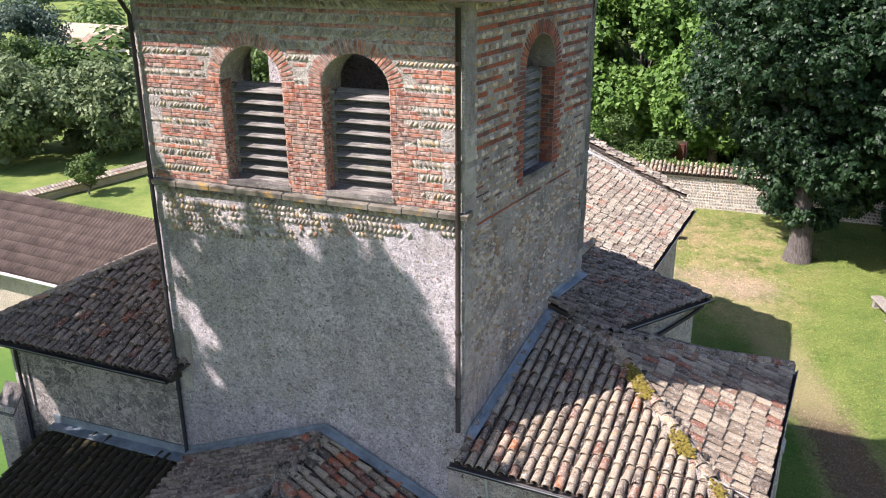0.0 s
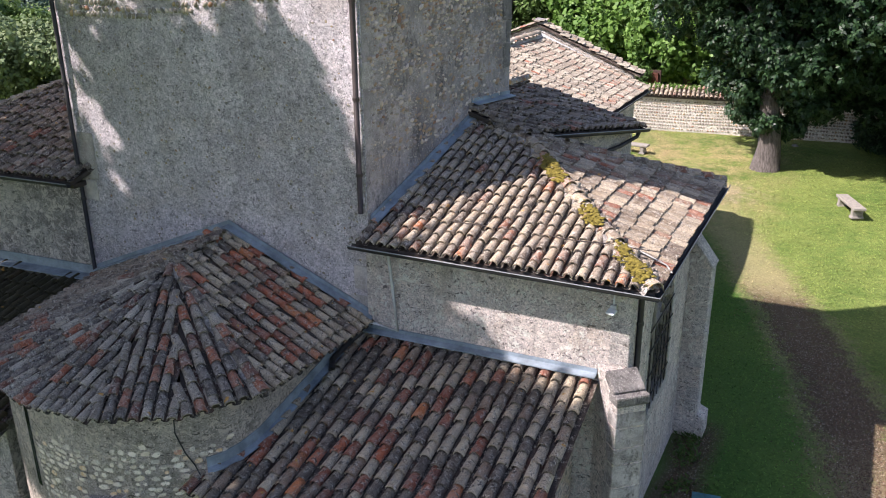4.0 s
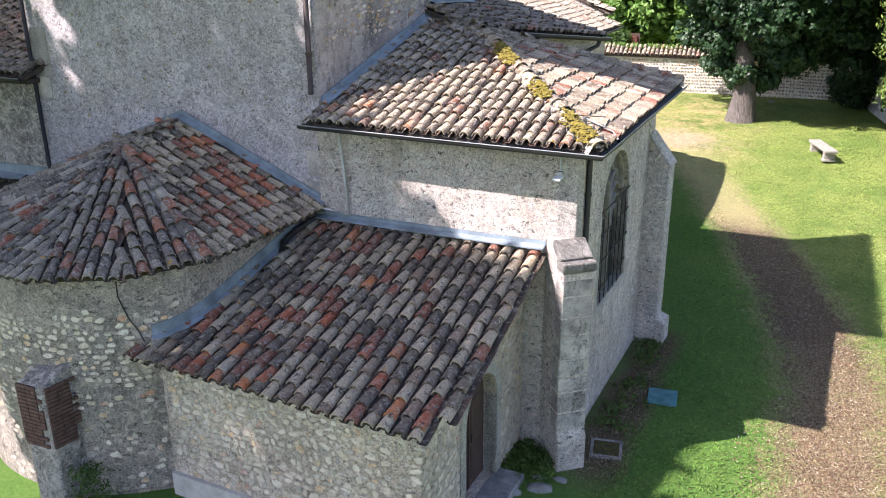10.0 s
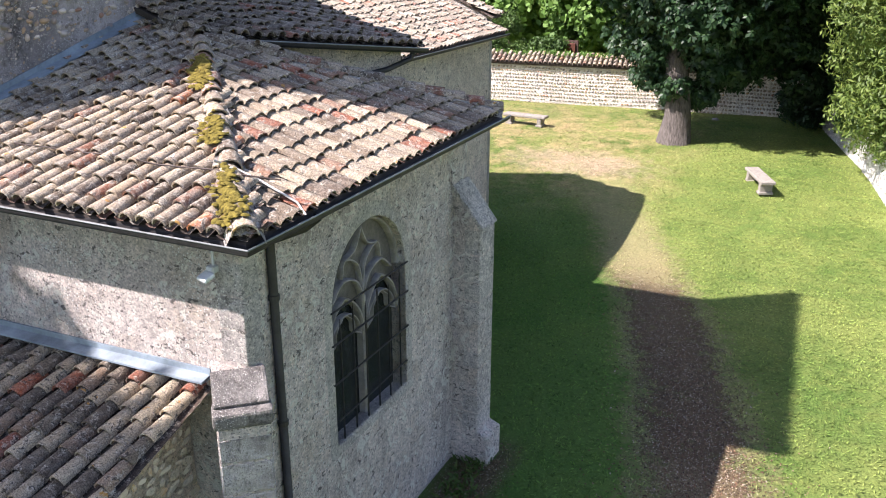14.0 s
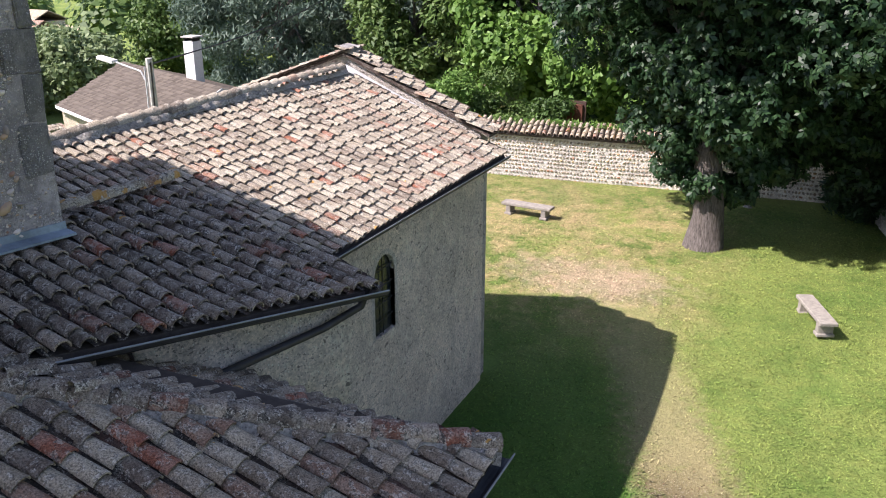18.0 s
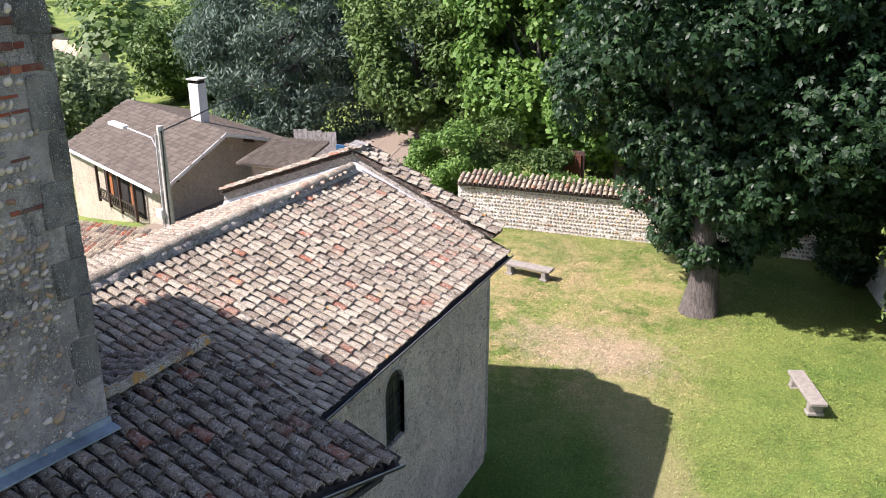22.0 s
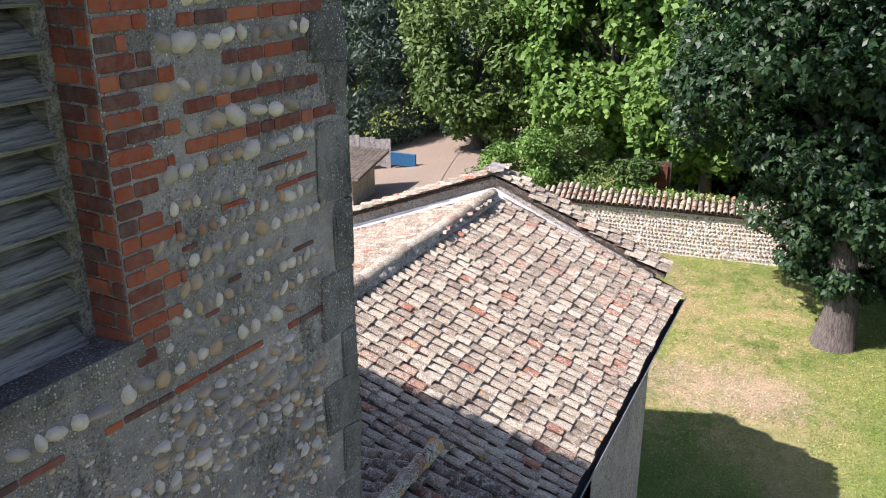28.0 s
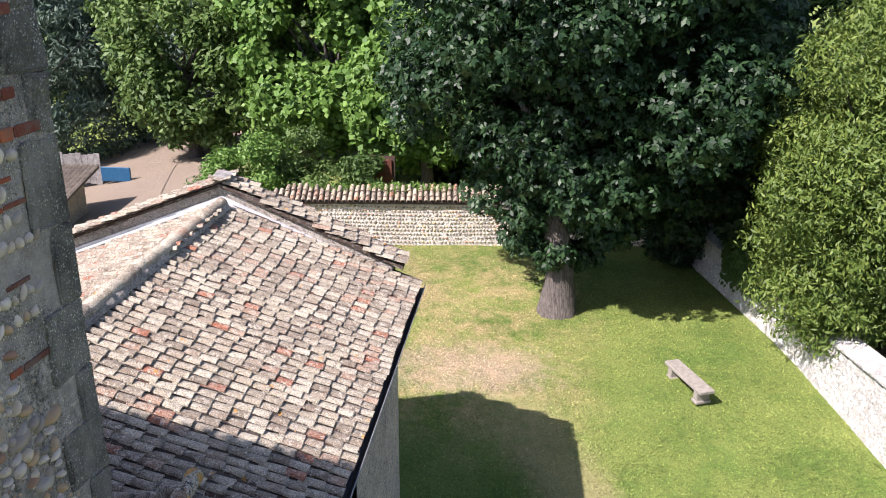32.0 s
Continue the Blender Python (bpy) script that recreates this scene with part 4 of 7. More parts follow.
def crown(centre, size, lumps, count, leaf, seed, aspect=0.5, droop=0.3, lump=(0.2, 0.36), fill=0.25, flat=0.75, sprig=5, open_foot=False, palm=False):
    """Leaf mesh of a crown: irregular lumps spread over an ellipsoid, sprigs of leaves on them."""
    rng = np.random.default_rng(seed)
    d = rng.normal(size=(lumps, 3))
    d /= np.linalg.norm(d, axis=1, keepdims=True)
    if open_foot:
        d[:, 2] = np.where(d[:, 2] < -0.5, -d[:, 2], d[:, 2])
    r = rng.uniform(0.45, 0.86, (lumps, 1)) ** 0.6
    lc = np.array(centre) + d * r * np.array(size)
    lr = rng.uniform(*lump, lumps) * min(size)
    per = max(1, count // sprig)
    pick = rng.integers(0, lumps, per)
    q = rng.normal(size=(per, 3))
    q /= np.linalg.norm(q, axis=1, keepdims=True)
    depth = np.where(rng.random(per) < fill, rng.uniform(0.3, 0.85, per), rng.uniform(0.85, 1.12, per))
    c = lc[pick] + q * (lr[pick] * depth)[:, None] * np.array([1, 1, flat])
    c = np.repeat(c, sprig, 0) + rng.normal(size=(per * sprig, 3)) * leaf * (0.06 if palm else 0.55)
    nrm = np.repeat(q, sprig, 0) * 0.7 + rng.normal(size=(per * sprig, 3)) * 0.5 + np.array([0, 0, 0.55])
    return leaf_mesh(c, nrm, leaf, aspect, droop, rng, sprig if palm else 0)


def limbs(base, height, r, centre, size, n, seed):
    rnd = random.Random(seed)
    b = Vector(base)
    pts = [b + Vector((rnd.uniform(-0.1, 0.1) * k, rnd.uniform(-0.1, 0.1) * k, height * k / 5)) for k in range(6)]
    rad = [r * 1.45, r, r * 0.9, r * 0.82, r * 0.75, r * 0.62]
    chunks = [tube([b - Vector((0, 0, 0.2)), *pts[1:]], [r * 1.4, r * 1.0, *rad[2:]], 12)]
    for k in range(n):
        a = math.tau * (k + rnd.random() * 0.6) / n
        start = pts[3 + k % 3]
        end = Vector(centre) + Vector((math.cos(a) * size[0] * 0.7, math.sin(a) * size[1] * 0.7, size[2] * rnd.uniform(-0.35, 0.7)))
        mid = start.lerp(end, 0.45) + Vector((0, 0, rnd.uniform(0.1, 0.6)))
        chunks.append(tube([start, mid, end], [r * 0.42, r * 0.26, r * 0.06], 7))
    return chunks


def tree(name, base, height, r, centre, size, lumps, count, leaf, mat, label, seed, nl=6, category="tree", **kw):
    ob = thing(name, base, label, category)
    part("trunk", join(limbs(base, height, r, centre, size, nl, seed), True), bark, ob)
    part("crown", crown(centre, size, lumps, count, leaf, seed, **kw), mat, ob)
    return ob


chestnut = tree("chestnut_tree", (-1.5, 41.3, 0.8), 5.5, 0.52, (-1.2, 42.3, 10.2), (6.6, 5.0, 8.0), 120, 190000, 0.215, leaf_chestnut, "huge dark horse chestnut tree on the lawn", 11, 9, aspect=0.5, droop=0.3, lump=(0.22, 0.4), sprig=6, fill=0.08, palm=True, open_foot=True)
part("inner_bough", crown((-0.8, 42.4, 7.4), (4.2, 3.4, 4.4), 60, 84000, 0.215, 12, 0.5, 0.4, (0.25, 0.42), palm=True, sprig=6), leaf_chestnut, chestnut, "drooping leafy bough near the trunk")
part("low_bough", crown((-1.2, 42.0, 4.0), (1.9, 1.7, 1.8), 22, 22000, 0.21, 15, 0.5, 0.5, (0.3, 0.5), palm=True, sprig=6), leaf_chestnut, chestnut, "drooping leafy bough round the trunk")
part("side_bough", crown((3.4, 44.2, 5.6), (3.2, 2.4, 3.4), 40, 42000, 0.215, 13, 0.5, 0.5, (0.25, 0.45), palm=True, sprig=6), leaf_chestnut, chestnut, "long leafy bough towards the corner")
tree("lime_tree", (-7.8, 55, 1), 4, 0.3, (-8.0, 55.5, 6.2), (3.8, 2.8, 4.6), 60, 36000, 0.36, leaf_bright, "bright green broadleaf tree behind the garden wall", 21, aspect=0.75, droop=0.5)
tree("lime_tree", (-14, 60, 1), 5, 0.35, (-14, 60, 8), (5.2, 4.2, 6.6), 80, 46000, 0.38, leaf_bright, "tall light green tree behind the garden wall", 22, aspect=0.75, droop=0.5)
tree("ash_tree", (-22.5, 61.5, 0.5), 5, 0.35, (-22, 62, 7.0), (5.4, 3.8, 6.6), 90, 42000, 0.38, leaf_mid, "tall green ash tree beyond the yard", 23)
tree("ash_tree", (-14, 72, 1), 7, 0.4, (-14, 72, 7.5), (12, 3.5, 9), 130, 40000, 0.6, leaf_mid, "tall green ash tree beyond the yard", 24, aspect=0.6)
# leaf_chestnut, not ash: its dark colour stands for the shade here
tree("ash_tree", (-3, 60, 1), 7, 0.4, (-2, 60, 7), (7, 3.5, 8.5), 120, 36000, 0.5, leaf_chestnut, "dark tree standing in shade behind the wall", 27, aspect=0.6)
tree("cedar_tree", (-36, 66, -2), 8, 0.5, (-36, 66, 5), (7.5, 5.5, 9), 130, 50000, 0.45, leaf_cedar, "blue-grey cedar with drooping boughs", 25, aspect=0.28, droop=0.8, flat=0.45)
tree("cedar_tree", (-28, 73, -1), 8, 0.5, (-27, 73, 6), (8, 5.5, 9), 130, 42000, 0.5, leaf_cedar, "dark cedar behind the house", 26, aspect=0.3, droop=0.8, flat=0.45)
tree("thuja_tree", (8.6, 41, 0.8), 3, 0.3, (8.0, 41.0, 6.5), (2.3, 4.0, 6.6), 130, 105000, 0.19, leaf_thuja, "tall yellow-green thuja over the boundary wall", 31, aspect=0.32, droop=0.7, lump=(0.3, 0.5), fill=0.15)
tree("thuja_tree", (8.3, 38.5, 0.6), 3, 0.3, (6.9, 38.4, 6.6), (2.6, 3.0, 5.4), 110, 90000, 0.19, leaf_thuja, "yellow-green thuja leaning over the boundary wall", 34, aspect=0.32, droop=0.7, lump=(0.3, 0.5), fill=0.15)
tree("thuja_tree", (10.2, 34, 0.4), 3, 0.3, (10.0, 34, 4.2), (1.7, 3.4, 4.4), 70, 26000, 0.27, leaf_thuja, "yellow-green thuja over the boundary wall", 33, aspect=0.32, droop=0.7, lump=(0.3, 0.5), fill=0.15)
# near-black leaves here also paint the corner's deep shade
tree("yew_tree", (6.5, 52, 1), 4, 0.4, (7.2, 52, 7.5), (7.5, 3.2, 8), 130, 46000, 0.46, leaf_chestnut, "dark evergreen tree in the corner behind the wall", 32, aspect=0.4)
tree("corner_yew", (3.3, 46.6, 0.8), 1.2, 0.14, (3.2, 46.4, 3.1), (1.5, 1.3, 2.5), 34, 24000, 0.24, leaf_chestnut, "dark bushy yew in the shaded garden corner", 35, aspect=0.4)
# dark leaf colour paints the black shade behind the wall
hedge = thing("dark_hedge", (-2, 56.5, 1), "deeply shaded undergrowth behind the garden wall", "hedge")
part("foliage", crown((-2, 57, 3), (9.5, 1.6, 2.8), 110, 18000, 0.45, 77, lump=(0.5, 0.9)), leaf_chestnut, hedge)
for k, (x, y, z, sx, sy, sz, mat, cnt) in enumerate(((-15.3, 50.7, 2.0, 2.1, 1.6, 2.5, leaf_bright, 11000), (-13.0, 51.5, 2.0, 1.5, 1.3, 2.4, leaf_mid, 7000), (-17.5, 52, 0.9, 1.4, 1.2, 1.5, leaf_ivy, 6000), (-10.6, 52, 1.6, 1.3, 1.0, 1.4, leaf_ivy, 5000))):
    bush = thing("bush", (x, y, 0.8), ("rounded yellow-green garden bush", "tall grey-green shrub behind the gable", "low dark green shrub", "leafy green shrub by the wall")[k], "bush")
    part("crown", crown((x, y, z + 0.6), (sx, sy, sz), 26, cnt, 0.2, 50 + k, lump=(0.3, 0.5)), mat, bush)
for k, (x, y, h, w, mat) in enumerate(((-63.5, 57, 9.5, 8.5, leaf_pale), (-70, 51, 11, 9, leaf_pale), (-62, 68, 8, 9, leaf_pale), (-84, 66, 11, 10, leaf_mid), (-72, 74, 7, 8, leaf_pale), (-97, 76, 17, 8, leaf_cedar), (-62, 86, 12, 9, leaf_mid), (-88, 58, 13, 9, leaf_mid))):
    gz = ground_z(x, y)
    tree("hill_tree", (x, y, gz), h * 0.4, 0.3, (x, y, gz + h * 0.44), (w * 0.75, w * 0.7, h * 0.42), 90, 23000, 0.45, mat, ("broad green tree on the slope below the church", "tall dark conifer on the slope below the church")[mat is leaf_cedar], 60 + k, aspect=0.65)
# small garden tree on the west lawn
tree("young_tree", (-54.3, 46.4, ground_z(-54.3, 46.4)), 1.5, 0.08, (-54.3, 46.4, ground_z(-54.3, 46.4) + 2.0), (1.2, 1.2, 1.4), 14, 3500, 0.25, leaf_mid, "young tree on the west lawn", 71)

# ---- tall trees south-west of the church, which shade it ----
for k, (x, y, top, w, h, cnt, lumps) in enumerate(((-16.25, 5.17, 23.0, 2.3, 6.8, 9500, 42), (-13.4, 1.6, 21.3, 3.2, 6.4, 11500, 40), (-17.4, 6.2, 20.4, 2.9, 5.4, 7000, 24), (-20.6, 9.6, 17.8, 2.7, 5.4, 8000, 26), (-25.6, 1.0, 20.6, 3.2, 5.2, 11000, 34))):
    tree("plane_tree", (x - 0.5, y - 0.5, ground_z(x, y)), top - 2 * h, 0.38, (x, y, top - h), (w, w, h), lumps, cnt, 0.5, leaf_mid, "tall open-crowned plane tree beside the church", 41 + k, aspect=0.75, lump=(0.22, 0.34))

# ---- far slope: woods and village ----
rng = np.random.default_rng(5)
wood = []
for k in range(230):
    a, r = rng.uniform(radians(88), radians(160)), rng.uniform(105, 330)
    x, y = r * math.cos(a), r * math.sin(a)
    if not (-190 < x < -98 and 75 < y < 142):
        wood.append((x, y))
cs_, ns_ = [], []
for x, y in wood:
    g, s = ground_z(x, y), rng.uniform(4, 8)
    q = rng.normal(size=(330, 3))
    q /= np.linalg.norm(q, axis=1, keepdims=True)
    q[:, 2] = np.abs(q[:, 2])
    cs_.append(np.array([x, y, g + s * 0.5]) + q * np.array([s * 0.7, s * 0.7, s]) * rng.uniform(0.75, 1.1, (330, 1)))
    ns_.append(q + np.array([0, 0, 0.4]))
part("far_woods", leaf_mesh(np.concatenate(cs_), np.concatenate(ns_), 1.15, 0.8, 0.2, rng), leaf_mid, None, "hazy green woods on the far hillside", kind="stuff", category="trees")


# ---- masonry pieces ----
BRICK_TONES = ((0.0, (0.26, 0.062, 0.032)), (0.2, (0.15, 0.045, 0.034)), (0.4, (0.33, 0.092, 0.042)), (0.54, (0.1, 0.052, 0.048)), (0.74, (0.3, 0.12, 0.075)), (0.82, (0.21, 0.07, 0.048)), (0.94, (0.2, 0.14, 0.12)))


def brick_mat(name, island, wash=0.35, tones=None):
    m = Mat(name, 0.9)
    c = m.steps(m.random(island), *(tones or BRICK_TONES))
    n = m.noise(14, 6, 0.7)
    c = m.mix(m.ramp(n, (0.42, 0.0), (0.62, wash)), c, (0.66, 0.46, 0.37))
    c = m.mix(m.ramp(m.noise(7, 6, 0.75), (0.53, 0.0), (0.63, 0.65)), c, (0.11, 0.08, 0.072))
    return m.bump(n, 0.6, 0.01).done(c)


def cobble_mat(name, island, pale=1.0, tones=None):
    m = Mat(name, 0.8)
    tones = tones or ((0.0, (0.374, 0.33, 0.271)), (0.2, (0.275, 0.235, 0.189)), (0.36, (0.473, 0.39, 0.284)), (0.52, (0.33, 0.27, 0.202)), (0.64, (0.55, 0.475, 0.383)), (0.74, (0.209, 0.18, 0.148)), (0.84, (0.462, 0.33, 0.172)), (0.92, (0.605, 0.53, 0.43)), (0.96, (0.363, 0.2, 0.12)))
    c = m.steps(m.random(island), *((p, tuple(v * pale for v in t)) for p, t in tones))
    n = m.noise(14, 6, 0.7)
    c = m.mix(m.ramp(n, (0.5, 0.0), (0.75, 0.5)), c, (0.16, 0.15, 0.14))
    return m.bump(n, 0.35, 0.008).done(c)


BRICKS = brick_mat("old_brick_joined", True, 0.16)
# front brick washed pale as sunlit; DUSK_BRICK is the darker copy for shade
SUN_BRICK, SUN_BRICKS = brick_mat("sunlit_brick", False, 0.85), brick_mat("sunlit_brick_joined", True, 0.85)
COBBLE, COBBLES = cobble_mat("river_cobble", False, 0.92), cobble_mat("river_cobble_joined", True, 0.92)
BIG = ((0.0, (0.483, 0.403, 0.35)), (0.16, (0.287, 0.23, 0.195)), (0.3, (0.529, 0.438, 0.372)), (0.42, (0.387, 0.276, 0.195)), (0.52, (0.349, 0.294, 0.256)), (0.62, (0.599, 0.502, 0.426)), (0.7, (0.399, 0.267, 0.168)), (0.8, (0.233, 0.193, 0.173)), (0.88, (0.53, 0.42, 0.328)), (0.95, (0.294, 0.164, 0.113)))
BIG_COB, BIG_COBS = cobble_mat("washed_cobble", False, 1.0, BIG), cobble_mat("washed_cobble_joined", True, 1.0, BIG)
# deep tones for the east face, its shade put into the brick
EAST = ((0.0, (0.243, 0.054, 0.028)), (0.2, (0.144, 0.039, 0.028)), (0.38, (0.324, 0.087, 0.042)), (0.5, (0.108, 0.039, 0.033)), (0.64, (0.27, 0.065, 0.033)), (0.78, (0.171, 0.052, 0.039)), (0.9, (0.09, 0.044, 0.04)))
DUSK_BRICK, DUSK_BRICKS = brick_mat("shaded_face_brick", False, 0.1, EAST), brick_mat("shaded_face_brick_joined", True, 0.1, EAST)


def brick_shape(w, h, d, seed):
    rnd = random.Random(seed)
    bm = bm_of(box((0, 0, 0), (w, d, h)))
    rounded(bm, min(h, d) * 0.09)
    for v in bm.verts:
        v.co += Vector((rnd.uniform(-1, 1) * 0.005, rnd.uniform(-1, 1) * 0.003, rnd.uniform(-1, 1) * 0.004))
    out = [v.co.copy() for v in bm.verts], [tuple(v.index for v in f.verts) for f in bm.faces]
    bm.free()
    return out


def cobble_shape(seed, seg=8):
    """A half-buried pebble, unit size, bulging towards -y."""
    rnd = random.Random(seed)
    vs, fs = [], []
    for a in (0.0, 0.55, 1.05):
        for k in range(seg):
            t = math.tau * k / seg
            r = math.cos(a) * rnd.uniform(0.86, 1.1) * (1 + 0.12 * math.cos(2 * t + seed))
            vs.append((r * math.cos(t) * 0.5, -math.sin(a) * 0.5 * rnd.uniform(0.9, 1.05), r * math.sin(t) * 0.5))
    vs.append((0, -0.5, 0))
    for j in range(2):
        fs += [(j * seg + k, j * seg + (k + 1) % seg, (j + 1) * seg + (k + 1) % seg, (j + 1) * seg + k) for k in range(seg)]
    fs += [(2 * seg + k, 2 * seg + (k + 1) % seg, 3 * seg) for k in range(seg)]
    return [Vector(v) for v in vs], fs




def rubble_mat(name, island):
    """Field stones half lost under lime wash."""
    m = Mat(name, 0.95)
    c = m.steps(m.random(island), (0.0, (0.56, 0.475, 0.38)), (0.2, (0.44, 0.38, 0.315)), (0.38, (0.66, 0.575, 0.47)), (0.56, (0.5, 0.41, 0.3)), (0.7, (0.36, 0.31, 0.26)), (0.84, (0.54, 0.36, 0.21)), (0.92, (0.3, 0.26, 0.22)), (0.97, (0.44, 0.23, 0.155)))
    n = m.noise(12, 7, 0.75)
    c = m.mix(m.ramp(n, (0.46, 0.0), (0.56, 0.6)), c, (0.68, 0.59, 0.48))
    c = m.mix(m.ramp(m.noise(20, 6, 0.75), (0.54, 0.0), (0.62, 0.7)), c, (0.13, 0.12, 0.105))
    return m.bump(n, 0.8, 0.02).done(c)


RUB, RUBS = rubble_mat("limed_rubble", False), rubble_mat("limed_rubble_joined", True)
BR = [brick_shape(1, 1, 1, k) for k in range(4)]
CO = [cobble_shape(k) for k in range(6)]


def rubble_shape(seed, seg=7):
    """A flat-faced field stone, unit size, slightly proud towards -y."""
    rnd = random.Random(seed)
    vs, fs = [], []
    edge = [rnd.uniform(0.8, 1.08) for _ in range(seg)]
    for r0, y in ((1.0, 0.0), (0.86, -0.4)):
        for k in range(seg):
            t = math.tau * (k + rnd.uniform(-0.15, 0.15)) / seg
            r = r0 * edge[k] / max(abs(math.cos(t)), abs(math.sin(t))) ** 0.55
            vs.append((r * math.cos(t) * 0.5, y * rnd.uniform(0.7, 1.2), r * math.sin(t) * 0.5))
    vs.append((rnd.uniform(-0.1, 0.1), -0.5, rnd.uniform(-0.1, 0.1)))
    fs += [(k, (k + 1) % seg, (k + 1) % seg + seg, k + seg) for k in range(seg)]
    fs += [(seg + k, seg + (k + 1) % seg, 2 * seg) for k in range(seg)]
    return [Vector(v) for v in vs], fs


RU = [rubble_shape(k) for k in range(6)]


class Masonry:
    """Collects pieces on a face, then builds the nearest as parts and joins the rest."""

    def __init__(self, seed):
        self.items, self.rnd = [], random.Random(seed)

    def brick(self, face, u, z, w, h=0.062, d=0.05, turn=0.0, proud=0.008, m=None):
        r = self.rnd
        base = m or face.stand(u, z, d / 2 - proud - r.uniform(0, 0.006))
        self.items.append(("brick", r.randrange(4), base @ Matrix.Rotation(turn + r.gauss(0, 0.012), 4, "Y") @ Matrix.Diagonal((w, d, h, 1))))

    def cobble(self, face, u, z, w, h, d=0.06, turn=0.0, sink=0.012):
        r = self.rnd
        self.items.append(("cobble", r.randrange(6), face.stand(u, z, sink) @ Matrix.Rotation(turn, 4, "Y") @ Matrix.Diagonal((w, d * 2, h, 1))))

    def stone(self, face, u, z, w, h, d=0.06, turn=0.0, sink=0.012):
        self.cobble(face, u, z, w, h, d, turn, sink)
        self.items[-1] = ("rubble_stone", *self.items[-1][1:])

    def build(self, parent, near, keep, mats):
        """mats: kind -> (single material, joined material)."""
        near = Vector(near)
        for kind in mats:
            items = sorted((i for i in self.items if i[0] == kind), key=lambda i: (i[2].translation - near).length)
            shapes = {"brick": BR, "cobble": CO, "rubble_stone": RU}[kind]
            meshes = {}
            chunks = []
            for n, (_, k, m) in enumerate(items):
                if n < keep.get(kind, 0):
                    if k not in meshes:
                        meshes[k] = solid(*shapes[k], smooth=kind == "cobble")
                        meshes[k].materials.append(mats[kind][0])
                    part(kind, meshes[k], None, parent, m=m)
                else:
                    chunks.append(([m @ p for p in shapes[k][0]], shapes[k][1]))
            if chunks:
                part({"brick": "joined_bricks", "cobble": "joined_cobbles", "rubble_stone": "rubble_infill"}[kind], join(chunks, kind == "cobble"), mats[kind][1], parent, kind="stuff")


def belfry(mas, face, ops, z0, z1, skip_ends=(0.0, 0.0)):
    """Brick courses and slanting rows of cobbles round arched openings."""
    r = mas.rnd
    ring = 0.3
    course = 0.08
    bh, long = course - 0.013, 1.2

    def zone(u, z):
        """'o' opening or arch ring, 'b' brick jamb, 'p' panel."""
        best = "p"
        for u0, u1, sill, spring, apex, _ in ops:
            c, rad = (u0 + u1) / 2, (u1 - u0) / 2
            if u0 < u < u1 and sill - 0.02 < z < spring:
                return "o"
            if z >= spring and math.hypot(u - c, (z - spring) * rad / (apex - spring)) < rad + ring:
                return "o"
            if sill - 0.05 < z < spring and u0 - 0.47 - 0.16 * math.sin(z * 19) < u < u1 + 0.47 + 0.16 * math.sin(z * 17):
                best = "b"
        if len(ops) == 2 and ops[0][1] < u < ops[1][0] and z < ops[0][3] + 0.1:
            best = "b"
        return best

    def brick_row(z, lo, hi, want):
        ends = [lo] + [e for o in ops if o[2] - 0.02 < z < o[3] for e in o[:2]] + [hi]
        for a, b in zip(ends[::2], ends[1::2]):
            u = a + (r.uniform(0, 0.05) if a == lo else 0.002)
            first = long * r.choice((0.11, 0.22))
            while u < b - 0.04:
                w = min(first or long * r.choice((0.2, 0.22, 0.24, 0.21)), b - u)
                first = 0
                if b - u - w < 0.05:
                    w = b - u
                c = u + w / 2
                if zone(c, z) in want and zone(u + 0.012, z) != "o" and zone(u + w - 0.012, z) != "o":
                    mas.brick(face, c, z, w - 0.012, bh * r.uniform(0.94, 1.03))
                u += w
    z, k = z0, 0
    lo, hi = skip_ends[0], face.len - skip_ends[1]
    while z < z1:
        top_zone = z > ops[0][4] - 0.05
        n = 1 if top_zone else r.choice((1, 2, 2, 3))
        for _ in range(n):
            brick_row(z + course / 2, lo, hi, "pb")
            z += course
        h = 2 * course
        u = lo + 0.1
        lean = r.choice((-1, 1)) * r.uniform(0.45, 0.85)
        while u < hi - 0.06:
            w = r.uniform(0.05, 0.085)
            if zone(u, z + h / 2) == "p" and zone(u + 0.06, z + h / 2) == "p" and r.random() < 0.93:
                mas.cobble(face, u, z + h / 2, w, h * r.uniform(0.75, 1.0), 0.04, lean + r.gauss(0, 0.12))
            u += w + r.uniform(0.004, 0.03)
        brick_row(z + course / 2, lo, hi, "b")
        brick_row(z + course * 1.5, lo, hi, "b")
        z += h
    for u0, u1, sill, spring, apex, _ in ops:
        c, rad = (u0 + u1) / 2, (u1 - u0) / 2
        n = int(math.pi * (rad + 0.13) / 0.085)
        for i in range(n):
            a = math.pi * (i + 0.5) / n
            ln = r.uniform(0.24, 0.28)
            pu, pz = c - (rad + 0.012 + ln / 2) * math.cos(a), spring + (rad + 0.012 + ln / 2) * math.sin(a) * (apex - spring) / rad
            mas.brick(face, pu, pz, ln, 0.058, 0.05, turn=-(math.pi - a))
        # jamb bricks inside the reveal
        for side, uu in ((1, u0), (-1, u1)):
            zz = sill + 0.04
            odd = 0
            while zz < spring:
                for dd in (0.06 + 0.1 * odd, 0.24 + 0.1 * odd):
                    m = face.stand(uu, zz, dd)
                    m = m @ Matrix.Rotation(radians(90), 4, "Z")
                    mas.brick(face, 0, 0, 0.2 if dd > 0.1 else 0.11 + 0.1 * odd, bh, 0.024, m=m)
                odd = 1 - odd
                zz += course


